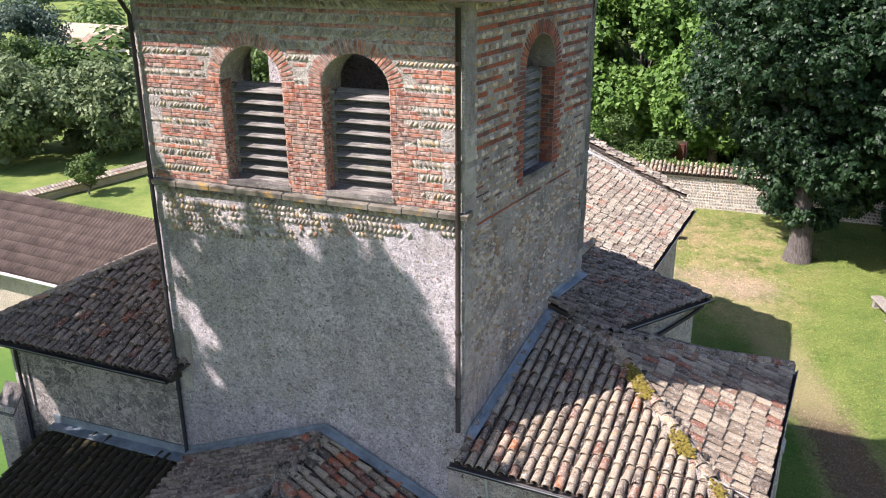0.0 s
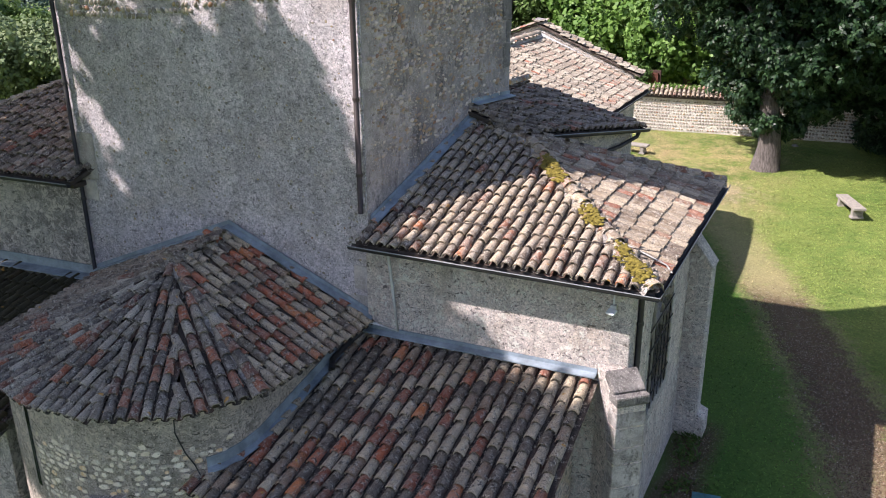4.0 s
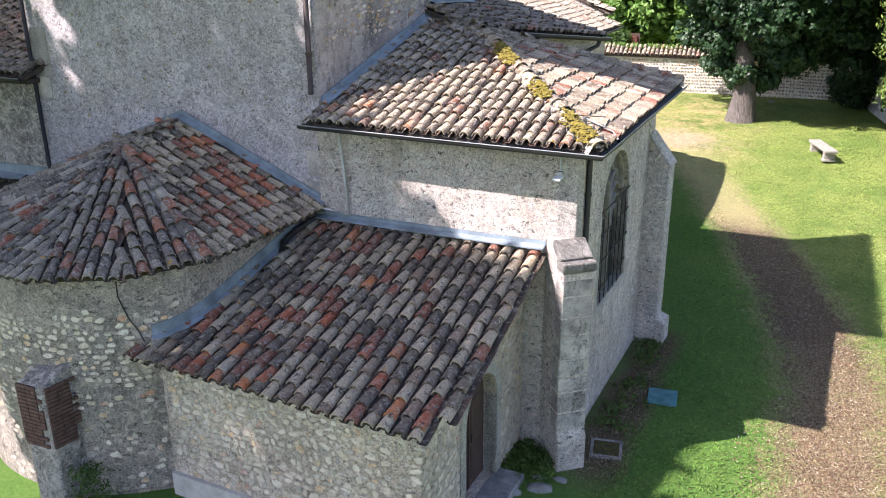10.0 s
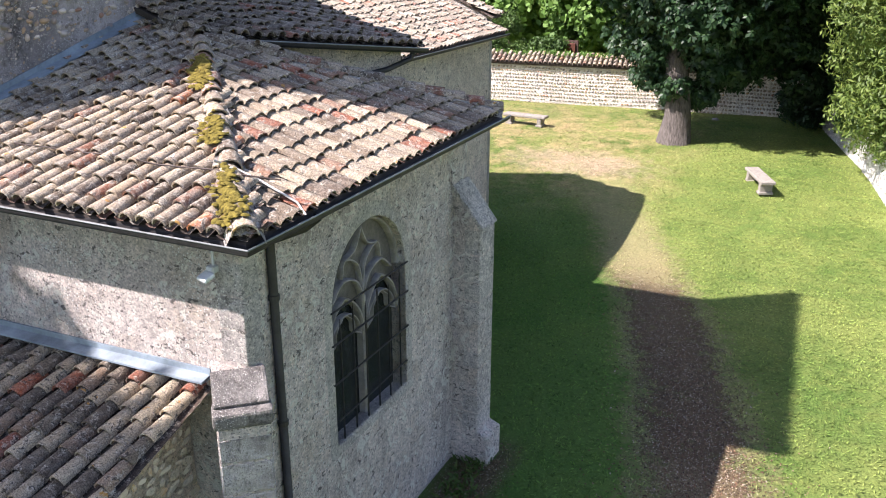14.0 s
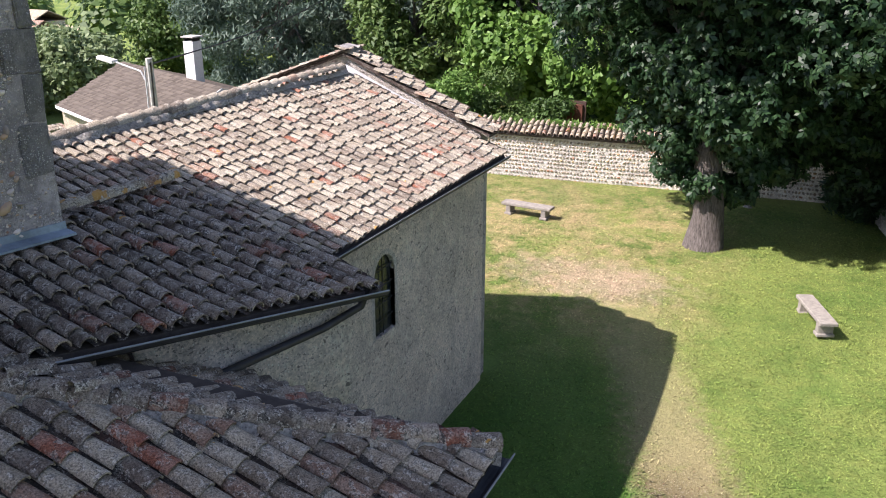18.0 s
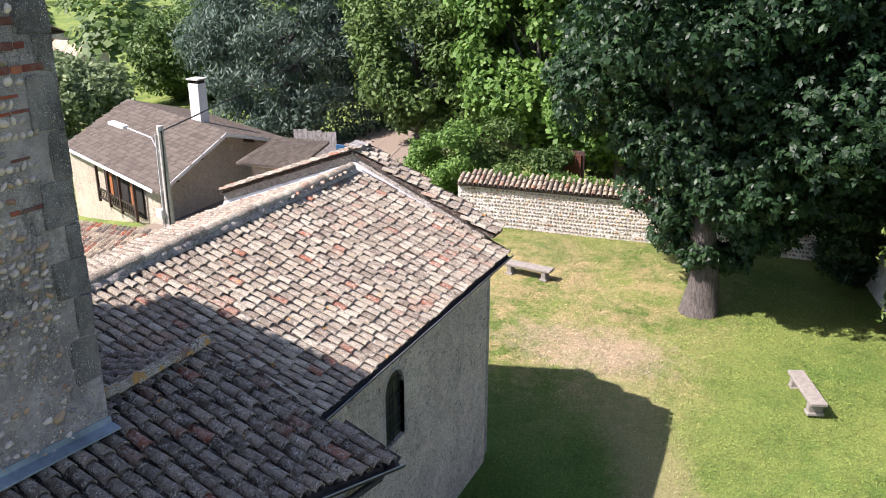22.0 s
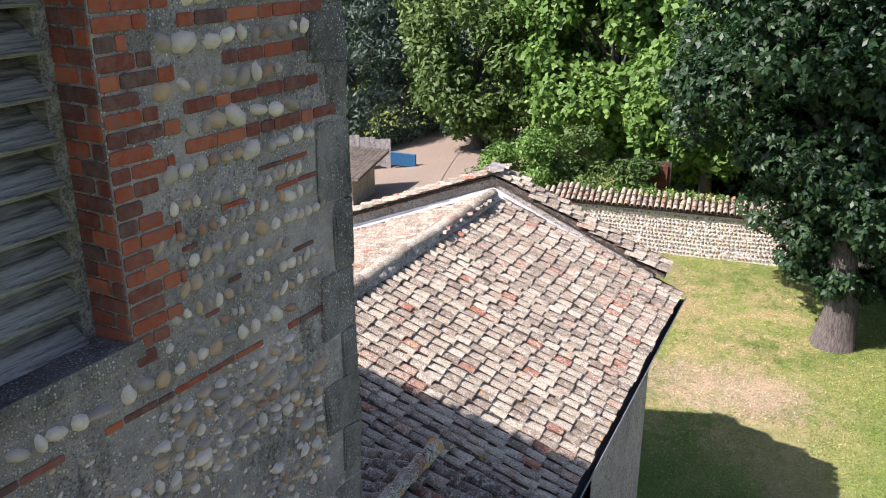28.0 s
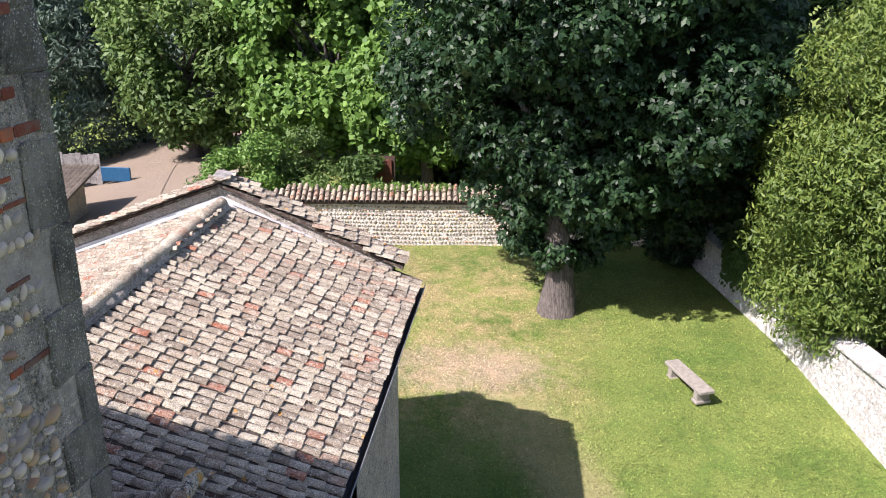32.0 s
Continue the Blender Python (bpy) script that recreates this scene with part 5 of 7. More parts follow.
def belfry_east(mas, face, op):
    """Toothed brick jambs and arch, single brick courses between rows of large cobbles."""
    r = mas.rnd
    u0, u1, sill, spring, apex, _ = op
    c, rad, course = (u0 + u1) / 2, (u1 - u0) / 2, 0.097
    teeth = (0.16, 0.27, 0.38, 0.25, 0.42, 0.3, 0.2, 0.4, 0.28)

    def jamb(z):
        """Width of the brick jamb at a height."""
        return teeth[int((z - 10.87) / course) % 9] * (0.95 + 0.2 * (z - 10.9)) if 10.85 < z < spring else 0.0

    def free(u, z, pad=0.0):
        if z >= spring:
            return math.hypot(u - c, (z - spring) * rad / (apex - spring)) > rad + 0.3 + pad
        w = jamb(z) + pad
        return not u0 - w < u < u1 + w or z < 10.84

    z = 10.91
    while z < spring:
        w = jamb(z)
        for edge, way in ((u1, 1), (u0, -1)):
            u, k = 0.002, r.random() < 0.5
            while u < w - 0.03:
                b = min(0.13 if k else 0.25, w - u)
                if w - u - b < 0.05:
                    b = w - u
                mas.brick(face, edge + way * (u + b / 2), z, b - 0.013, course - 0.017 + r.uniform(-0.006, 0.004))
                u += b
                k = not k
        z += course
    for side, uu in ((1, u0), (-1, u1)):
        z, odd = 10.95, 0
        while z < spring:
            for dd, ln in ((0.055 + 0.05 * odd, 0.1 + 0.1 * odd), (0.235 + 0.05 * odd, 0.22 - 0.04 * odd)):
                mas.brick(face, 0, 0, ln - 0.012, course - 0.016, 0.024, m=face.stand(uu, z, dd) @ Matrix.Rotation(radians(90), 4, "Z"))
            odd = 1 - odd
            z += course
    n = int(math.pi * (rad + 0.13) / 0.085)
    for i in range(n):
        a, ln = math.pi * (i + 0.5) / n, r.uniform(0.24, 0.28)
        mas.brick(face, c - (rad + 0.012 + ln / 2) * math.cos(a), spring + (rad + 0.012 + ln / 2) * math.sin(a) * (apex - spring) / rad, ln, 0.058, 0.05, turn=a - math.pi)

    def bricks(z, h, share, lo, hi):
        u = lo + r.uniform(0, 0.1)
        while u < hi:
            w = r.choice((0.13, 0.23, 0.25, 0.27))
            if r.random() < share and free(u + 0.01, z, 0.01) and free(u + w - 0.01, z, 0.01) and free(u + w / 2, z, 0.01):
                mas.brick(face, u + w / 2, z + r.uniform(-0.004, 0.004), w - 0.014, h * r.uniform(0.85, 1.05))
            u += w

    def cobbles(z, h, wide, lean, lo, hi, share=0.97):
        u = lo + r.uniform(0, 0.08)
        while u < hi:
            w = r.uniform(*wide) * (1.6 if r.random() < 0.1 else 1.0)
            if r.random() < share and free(u - w / 2, z, 0.01) and free(u + w / 2, z, 0.01):
                mas.cobble(face, u, z + r.uniform(-0.015, 0.015), w * r.uniform(0.8, 1.1), h * r.uniform(0.55, 1.05), 0.02 + 0.2 * w, lean + r.gauss(0, 0.25), 0.004)
            u += w * 0.92 + r.uniform(0.004, 0.04)

    lo, hi = 0.35, 5.28
    bricks(10.6, 0.045, 0.85, lo, hi)
    cobbles(10.74, 0.12, (0.07, 0.13), 0.3, lo, 5.2)
    z, k = 10.9, 0
    while z < 11.85:
        cobbles(z, 0.11, (0.05, 0.08), (0.55, 0.4, 0.65)[k % 3], lo, hi + r.uniform(-0.1, 0.25), 0.9)
        bricks(z + 0.078, 0.032, 0.34, lo, hi + r.uniform(-0.2, 0.2))
        z += r.uniform(0.145, 0.165)
        k += 1
    z += 0.06
    while z < 14.55:
        cobbles(z, 0.13, (0.07, 0.135), r.uniform(-0.1, 0.45), lo, hi + r.uniform(-0.15, 0.25))
        bricks(z + 0.12, 0.08, 0.95, lo, hi + r.uniform(-0.1, 0.3))
        z += r.uniform(0.225, 0.245)
    # pebbles crowding out of the roughcast below the belfry
    z = 10.5
    while z > 7.4:
        u = 0.2 + r.uniform(0, 0.1)
        crowd = 0.96 if z > 9.7 else 0.75 if z > 8.9 else 0.42
        while u < face.len - 0.45:
            w = r.uniform(0.045, 0.1) * (1.5 if r.random() < 0.12 else 1.0)
            bare = noise.noise((u * 0.9, z * 1.3, 4.0)) > 0.28 and z > 9.0
            if r.random() < crowd and not bare:
                mas.cobble(face, u, z + r.uniform(-0.03, 0.03), w * 1.25, w * r.uniform(0.5, 0.9), 0.022 + 0.3 * w, -0.45 + r.gauss(0, 0.45), 0.004)
            u += w * 1.15 + r.uniform(0.006, 0.045)
        z -= r.uniform(0.075, 0.1)
    for _ in range(2600):
        u, z = r.uniform(0.15, face.len - 0.1), r.uniform(6.8, 10.6)
        w = r.uniform(0.014, 0.036)
        mas.cobble(face, u, z, w * 1.3, w, 0.012, r.uniform(-0.9, 0.9), 0.002)


upper, upper_e = Masonry(7), Masonry(8)
belfry(upper, front, f_ops, 10.97, 14.6, (0.1, 0.1))
belfry_east(upper_e, east, e_ops[0])
# rows of cobbles under the cornice and loose pebbles lower down
rr = upper.rnd
for row in range(8):
    u, lean = 0.3, (-0.5, 0.5)[row % 2]
    reach = (9.0, 9.0, 9.0, 5.9, 5.3, 4.6, 3.4, 2.4)[row]
    while u < min(reach, front.len - 0.15):
        w = rr.uniform(0.06, 0.1)
        if rr.random() < (0.97 if row < 3 else 0.86) and noise.noise((u * 1.1, row * 0.7, 2.0)) < 0.3:
            upper.cobble(front, u, 10.74 - 0.118 * row - 0.02 * math.sin(u * 0.9), w, rr.uniform(0.1, 0.15), 0.05, lean + rr.gauss(0, 0.15), 0.006)
        u += w + rr.uniform(0.004, 0.03)
for _ in range(500):
    u, zz = rr.uniform(0.15, front.len - 0.12), rr.uniform(4.5, 10.0)
    w = rr.uniform(0.03, 0.08)
    upper.cobble(front, u, zz, w, w * rr.uniform(0.6, 0.95), 0.025, rr.uniform(-0.9, 0.9))
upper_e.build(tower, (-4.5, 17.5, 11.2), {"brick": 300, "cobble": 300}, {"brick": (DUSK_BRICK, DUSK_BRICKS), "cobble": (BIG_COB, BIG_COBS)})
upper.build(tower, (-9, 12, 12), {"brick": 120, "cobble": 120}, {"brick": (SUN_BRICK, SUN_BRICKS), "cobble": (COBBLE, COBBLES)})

# ---- tower details ----
lwm = Mat("weathered_grey_wood", 0.9)
tc = lwm.n.new("ShaderNodeTexCoord").outputs["Object"]
gr1, gr2 = lwm.noise(1.0, 6, 0.7, lwm.scaled((2.5, 60, 60), tc)), lwm.noise(1.0, 5, 0.7, lwm.scaled((1.5, 14, 14), tc))
lwc = lwm.mix(lwm.ramp(gr1, (0.4, 0.0), (0.6, 1.0)), (0.06, 0.055, 0.049), (0.22, 0.205, 0.185))
lwc = lwm.mix(lwm.ramp(gr2, (0.48, 0.0), (0.62, 0.55)), lwc, (0.38, 0.355, 0.315))
lwc = lwm.mix(lwm.ramp(lwm.noise(3, 5, 0.7), (0.55, 0.0), (0.66, 0.55)), lwc, (0.13, 0.13, 0.06))
louvre_wood = lwm.bump(gr1, 0.8, 0.01).done(lwc)


def louvre(face, op, n=9, top=12.93):
    """A louvred shutter set in a belfry opening: side posts, sloping slats and a top board."""
    u0, u1, sill = op[:3]
    ob = thing("belfry_louvre", face.at((u0 + u1) / 2, sill, 0.35), "weathered grey wooden louvres in the belfry arch", "louvre", "belfry louvres")
    for u in (u0 + 0.05, u1 - 0.05):
        part("post", solid(*box((0, 0, 0), (0.09, 0.16, top - sill), face.stand(u, (sill + top) / 2, 0.38))), louvre_wood, ob)
    me = rounded(bm_of(box((0, 0, 0), (u1 - u0 - 0.19, 0.3, 0.03))), 0.006)
    data = bpy.data.meshes.new("slat")
    me.to_mesh(data), me.free()
    data.materials.append(louvre_wood)
    rnd = random.Random(int(u0 * 10))
    for k in range(n):
        z = sill + 0.1 + (top - sill - 0.16) * k / (n - 1)
        part("slat", data, None, ob, m=face.stand((u0 + u1) / 2, z, 0.36) @ Matrix.Rotation(radians(34 + rnd.uniform(-2, 2)), 4, "X") @ Matrix.Rotation(rnd.uniform(-0.01, 0.01), 4, "Y"))
    return ob


for op in f_ops:
    louvre(front, op)
louvre(east, e_ops[0], 9, 13.0)
sill_stone = gritty("lichened_sill", (0.3, 0.27, 0.24), (0.15, 0.135, 0.125), 0.95)
for op, fc in ((f_ops[0], front), (f_ops[1], front), (e_ops[0], east)):
    part("sill", bm_of(box((0, 0, 0), (op[1] - op[0] + 0.1, 0.62, 0.1), fc.stand((op[0] + op[1]) / 2, op[2] - 0.03, 0.28) @ Matrix.Rotation(radians(-6), 4, "X"))), sill_stone, tower)
beam = thing("bell_stand", (-9.5, 15.6, 10.7), "dark timber bell frame inside the belfry", "bell frame")
for x in (-10.6, -8.2):
    part("beam", solid(*box((x, 15.5, 12.2), (0.2, 0.2, 3.0))), wood_dark, beam)
part("beam", solid(*box((-9.4, 15.5, 13.4), (3.6, 0.22, 0.22))), wood_dark, beam)
lichen_stone = Mat("lichened_cornice", 0.95)
ln = lichen_stone.noise(3, 6, 0.7)
lc = lichen_stone.mix(lichen_stone.ramp(ln, (0.35, 0.0), (0.65, 1.0)), (0.08, 0.073, 0.06), (0.24, 0.215, 0.175))
lc = lichen_stone.mix(lichen_stone.ramp(lichen_stone.noise(4.2, 5, 0.7), (0.55, 0.0), (0.63, 0.85)), lc, (0.38, 0.22, 0.05))
lichen_stone = lichen_stone.bump(ln, 0.6, 0.02).done(lc)
rnd = random.Random(4)
u = -0.06
while u < front.len:
    w = min(rnd.uniform(0.6, 1.1), front.len + 0.1 - u)
    part("cornice_stone", rounded(bm_of(box((0, 0, 0), (w - 0.008, 0.3, 0.12), front.stand(u + w / 2, 10.89 + rnd.uniform(-0.008, 0.008), 0.04) @ Matrix.Rotation(radians(5), 4, "X"))), 0.015), lichen_stone, tower)
    u += w
# corner stones
belfry_quoin = gritty("belfry_quoin", (0.56, 0.5, 0.46), (0.42, 0.375, 0.345), 0.3)
for fc, end, zs in ((front, "R", (4.5, 5.1, 11.6, 12.25)), (front, "L", (10.2, 11.4, 11.9, 12.4, 6.2, 6.7, 7.2)), (east, "L", (11.5, 12.1, 9.0))):
    for z in zs:
        w, h = rnd.uniform(0.3, 0.5), rnd.uniform(0.44, 0.54)
        uc = fc.len - w / 2 + 0.012 if end == "R" else w / 2 - 0.012
        part("quoin", rounded(bm_of(box((0, 0, 0), (w, 0.26, h), fc.stand(uc, z, 0.115))), 0.03, 2), belfry_quoin, tower)


corner_mat = gritty("weathered_corner_stone", (0.25, 0.225, 0.214), (0.13, 0.118, 0.113), 0.95)
z = 8.4
k = 0
while z < 14.55:
    h = rnd.uniform(0.32, 0.62)
    w = (rnd.uniform(0.36, 0.52), rnd.uniform(0.16, 0.28))[k % 2]
    bmq = rounded(bm_of(box((0, 0, 0), (w, 0.3, h - 0.004), east.stand(east.len - w / 2 + 0.006, z + h / 2, 0.13))), 0.03, 2)
    bmesh.ops.subdivide_edges(bmq, edges=list(bmq.edges), cuts=2)
    for v in bmq.verts:
        v.co += 0.028 * Vector((noise.noise(v.co * 5.0), noise.noise(v.co * 5.0 + Vector((7, 0, 0))), noise.noise(v.co * 5.0 + Vector((0, 9, 0)))))
    part("quoin", bmq, corner_mat, tower)
    z += h
    k += 1


def pipe(name, pts, r, mat, parent=None, label="", collars=()):
    ob = part(name, solid(*tube(pts, r, 10), smooth=True), mat, parent, label)
    for c in collars:
        part("bracket", solid(*tube([(c[0], c[1], c[2] - 0.03), (c[0], c[1], c[2] + 0.03)], r * 1.3, 10)), mat, ob if parent is None else parent)
    return ob


px_, py_ = front.at(front.len - 0.1, 0, -0.09).xy
pipe("downpipe", [(px_, py_, 14.5), (px_, py_, 6.45)], 0.05, pipe_mat, tower, "brown metal rainwater pipe", [(px_, py_, z) for z in (13.6, 11.9, 10.3, 8.6, 7.2)])
qx, qy = front.at(0.02, 0, -0.08).xy
pipe("downpipe", [(qx, qy - 0.2, 14.5), (qx, qy, 14.2), (qx, qy, 3.95)], 0.045, gutter_mat, tower, "black metal rainwater pipe", [(qx, qy, z) for z in (13.5, 11, 8.5, 6)])


def sweep(points, normals, profile, closed=True):
    """A strip along points; profile in (outwards, up)."""
    vs, fs, n = [], [], len(profile)
    for p, q in zip(points, normals):
        q = Vector((q[0], q[1], 0)).normalized()
        vs += [Vector(p) + q * a + Vector((0, 0, b)) for a, b in profile]
    for i in range(len(points) - 1):
        for k in range(n if closed else n - 1):
            a, b = i * n + k, i * n + (k + 1) % n
            fs.append((a, b, b + n, a + n))
    return vs, fs


GUTTER = [(0.09 * math.cos(a), 0.09 * math.sin(a)) for a in [math.pi * (1 + k / 6) for k in range(7)]] + [(0.075 * math.cos(a), 0.075 * math.sin(a)) for a in [math.pi * (2 - k / 6) for k in range(7)]]


# light grey for the strip that stands for sun on the gutter rim
lit_rim = simple("sunlit_gutter_rim", (0.22, 0.23, 0.235), 0.6, 0.3, 0.25, 4)


def flashing(parent, pts, normal, h=0.13, w=0.18, lift=0.11):
    nn = normal if isinstance(normal[0], (tuple, list, Vector)) else [normal] * len(pts)
    prof = [(0.0, h), (0.018, h), (0.022, 0.05), (w, 0.025), (w, 0.0), (0.0, 0.0)]
    part("flashing", solid(*sweep([Vector(p) + Vector((0, 0, lift)) for p in pts], nn, prof)), zinc, parent, "blue-grey zinc flashing strip")


def gutter(parent, pts, normal, mat=None):
    """A half-round gutter; a pale tube along its rim paints the sunlit edge."""
    nn = normal if isinstance(normal[0], (tuple, list, Vector)) else [normal] * len(pts)
    part("gutter", solid(*sweep(pts, nn, GUTTER), smooth=False), mat or gutter_mat, parent, "dark metal half-round gutter")
    rim = [Vector(p) + Vector((q[0], q[1], 0)).normalized() * 0.088 + Vector((0, 0, 0.004)) for p, q in zip(pts, nn)]
    part("gutter_bead", solid(*tube(rim, 0.011, 6)), lit_rim, parent, "pale strip painting the gutter's sunlit rim")


en = -east.inn
flashing(chapel, [(-5.98, 13.2, 6.15), (-5.63, 17.2, 7.47)], en)
flashing(apse, [AT, (-5.93, 13.12, 4.2)], -front.inn)
flashing(apse, [(-12.8, 12.62, 4.22), AT], -front.inn)
flashing(aisle, [(-16.95, 12.36, 4.0), (-12.8, 12.7, 4.0)], (0.08, -1, 0), h=0.26, w=0.3)
flashing(sac, [(-6.05, 13.04, 3.96), (-1.42, 13.14, 3.98)], (0, -1, 0), h=0.12, w=0.17)
flashing(bay, [(-5.66, 17.1, bay_z(-5.66, 17.1)), (-5.5, 18.97, bay_z(-5.5, 18.97))], en)
w_pts = [Vector(aw[0])] + [Vector(p) for p in arc[:4]]
pts3, nrm3 = [], []
for k, p in enumerate(w_pts):
    d = (w_pts[min(k + 1, len(w_pts) - 1)] - w_pts[max(k - 1, 0)]).normalized()
    z = 2.76 + 0.268 * (p.y - 8.68)
    pts3.append((p.x, p.y, z)), nrm3.append((-d.y, d.x, 0))
nrm3 = [(n[0], n[1], 0) if (Vector((n[0], n[1])).dot(Vector(p[:2]) - Vector((-9.3, 10.8))) > 0) else (-n[0], -n[1], 0) for n, p in zip(nrm3, pts3)]
flashing(sac, pts3, nrm3, h=0.24, w=0.14)

# ---- chapel details ----
gutter(chapel, [(-6.1, 12.62, 5.97), (-0.42, 12.7, 5.95), (-0.4, 19.45, 6.0)], [(0, -1, 0), (0.7, -0.7, 0), (1, 0, 0)])
part("fascia", solid(*box((-3.3, 12.8, 5.93), (5.5, 0.05, 0.12))), gutter_mat, chapel)
pipe("downpipe", [(-0.42, 13.95, 5.9), (-0.55, 13.85, 5.78), (-0.84, 13.63, 5.66), (-0.845, 13.62, 5.5), (-0.845, 13.62, 0.6)], 0.052, gutter_mat, chapel, "dark metal rainwater pipe", [(-0.845, 13.62, z) for z in (5.0, 3.4, 1.9)])
pipe("downpipe_foot", [(-0.845, 13.62, 0.62), (-0.845, 13.62, 0.05)], 0.058, pipe_mat, chapel, "rust-brown cast iron pipe foot")
pipe("conduit", [(-5.5, 12.98, 5.85), (-5.42, 12.99, 5.1), (-5.34, 12.99, 4.2), (-5.9, 12.95, 4.28), (-6.1, 12.9, 4.3)], 0.032, grey_pipe, chapel, "white plastic conduit")
cable_pts = [(-5.6, 13.3, 6.33)] + [(-5.6 + 5.0 * k / 12, 13.55 + 0.03 * math.sin(k * 1.3), 6.27 + 0.12 + 0.012 * math.sin(k * 2.1)) for k in range(13)]
pipe("roof_cable", [(-1.45, 13.55, 6.5), (-1.34, 13.66, 6.44), (-0.95, 13.69, 6.3), (-0.5, 13.68, 6.13), (-0.4, 13.68, 6.0)], 0.013, concrete, chapel, "thin cable lying on the tiles")
pipe("roof_cable", cable_pts, 0.009, pipe_mat, chapel, "thin cable lying on the tiles")


corner_pale = plaster("rough_pale_stone", (0.76, 0.7, 0.64), (0.56, 0.51, 0.47), 0.3, 0.5, (0.6, 0.53, 0.47), 14, 0.6, 0.7, 0.7)


worn_stone = gritty("weathered_ashlar", (0.6, 0.55, 0.5), (0.3, 0.27, 0.25), 0.9)


def buttress(parent, face, u0, u1, out, z_top, z_slope, base_h, base_out=0.1, cap=None, back=0.0):
    prof = [(-back, -0.05), (out + base_out, -0.05), (out + base_out, base_h), (out, base_h + 0.08), (out, z_top), (0, z_slope)] + ([(-back, z_slope)] if back else [])
    vs, fs, n = [], [], len(prof)
    for uu in (u0, u1):
        vs += [face.at(uu, z, -o) for o, z in prof]
    fs = [(k, (k + 1) % n, (k + 1) % n + n, k + n) for k in range(n)] + [tuple(range(n - 1, -1, -1)), tuple(range(n, 2 * n))]
    part("buttress", rounded(bm_of((vs, fs)), 0.02), wall_plaster, parent, "roughcast stone buttress")
    fm = worn_stone if back else corner_pale
    rnd = random.Random(int(u0 * 31))
    z = base_h + 0.15
    while z < z_top - 0.3:
        h = rnd.uniform(0.3, 0.5)
        part("facing_stone", rounded(bm_of(box((0, 0, 0), (u1 - u0 + rnd.uniform(-0.01, 0.014), 0.3, h - 0.006), face.stand((u0 + u1) / 2, z + h / 2, -out + 0.148 - rnd.uniform(0, 0.006)))), 0.02), fm, parent)
        z += h
    m = face.stand((u0 + u1) / 2, (z_top + z_slope) / 2, -out / 2) @ Matrix.Rotation(math.atan2(z_slope - z_top, out), 4, "X")
    part("weathering_slab", rounded(bm_of(box((0, 0, 0.02), (u1 - u0 + 0.03, math.hypot(out, z_slope - z_top) + 0.05, 0.06), m)), 0.015), cap or corner_mat, parent)


diag = Face((-1.275, 12.83), (-0.525, 13.49))  # the corner buttress stands askew, on the diagonal
buttress(chapel, diag, 0.1, 0.66, 0.46, 3.9, 4.3, 0.68, 0.07, sill_stone, 0.42)
buttress(chapel, ce, ce.len - 0.55, ce.len + 0.02, 0.5, 4.35, 5.0, 0.55, 0.2, corner_pale)
crust = gritty("black_lichened_stone", (0.36, 0.33, 0.3), (0.12, 0.11, 0.1), 0.95)
part("pilaster_cap", rounded(bm_of(box((0, 0, 0), (0.63, 0.3, 0.17), diag.stand(0.38, 3.99, -0.36))), 0.035, 2), crust, chapel, "black lichened cap stone")
part("pilaster_cap", rounded(bm_of(box((0, 0, 0), (0.59, 0.42, 0.15), diag.stand(0.38, 4.17, -0.17) @ Matrix.Rotation(radians(34), 4, "X"))), 0.035, 2), crust, chapel, "black lichened cap stone")
for z in (4.55, 4.95, 5.35):
    part("quoin", rounded(bm_of(box((0, 0, 0), (0.36, 0.3, 0.395), cs.stand(cs.len - 0.165, z, 0.142))), 0.02), corner_pale, chapel)




def arch_band(face, op, width, depth, proud, grow=0.0):
    """A flat stone surround that follows an arched opening."""
    u0, u1, sill, spring, apex, pointed = op
    inner = [(u0, sill), *arch_curve(u0, u1, spring, apex, 16, pointed), (u1, sill)]
    outer = [(u0 - width, sill), *arch_curve(u0 - width, u1 + width, spring, apex + width * (1.25 if pointed else 1), 16, pointed), (u1 + width, sill)]
    vs = [face.at(u, z, -proud) for u, z in inner] + [face.at(u, z, -proud) for u, z in outer] + [face.at(u, z, depth) for u, z in inner] + [face.at(u, z, depth) for u, z in outer]
    n, fs = len(inner), []
    for k in range(n - 1):
        fs += [(k, n + k, n + k + 1, k + 1), (k, k + 1, 2 * n + k + 1, 2 * n + k), (n + k + 1, n + k, 3 * n + k, 3 * n + k + 1)]
    fs += [(0, 2 * n, 3 * n, n), (n - 1, 2 * n - 1, 4 * n - 1, 3 * n - 1)]
    return solid(vs, fs)


win = thing("traceried_window", ce.at((cwin[0] + cwin[1]) / 2, 2.28, 0.3), "pointed gothic window with stone tracery and iron grille", "window")
smooth_stone = plaster("smooth_surround", (0.68, 0.63, 0.56), (0.55, 0.51, 0.45), 0.05, 0.3, (0.56, 0.49, 0.41), 9.0, 0.15, 0.3, 0.5)
part("surround", arch_band(ce, cwin, 0.17, 0.3, 0.006), smooth_stone, win, "pale rendered surround")
part("sill", rounded(bm_of(box((0, 0, 0), (cwin[1] - cwin[0] + 0.34, 0.5, 0.14), ce.stand((cwin[0] + cwin[1]) / 2, 2.21, 0.22) @ Matrix.Rotation(radians(-14), 4, "X"))), 0.02), smooth_stone, win)
gl = [(cwin[0], cwin[2]), *arch_curve(*cwin[:2], cwin[3], cwin[4], 16, True), (cwin[1], cwin[2])]
part("glazing", solid([ce.at(u, z, 0.24) for u, z in gl], [tuple(range(len(gl)))]), glass, win, "dark leaded glass")


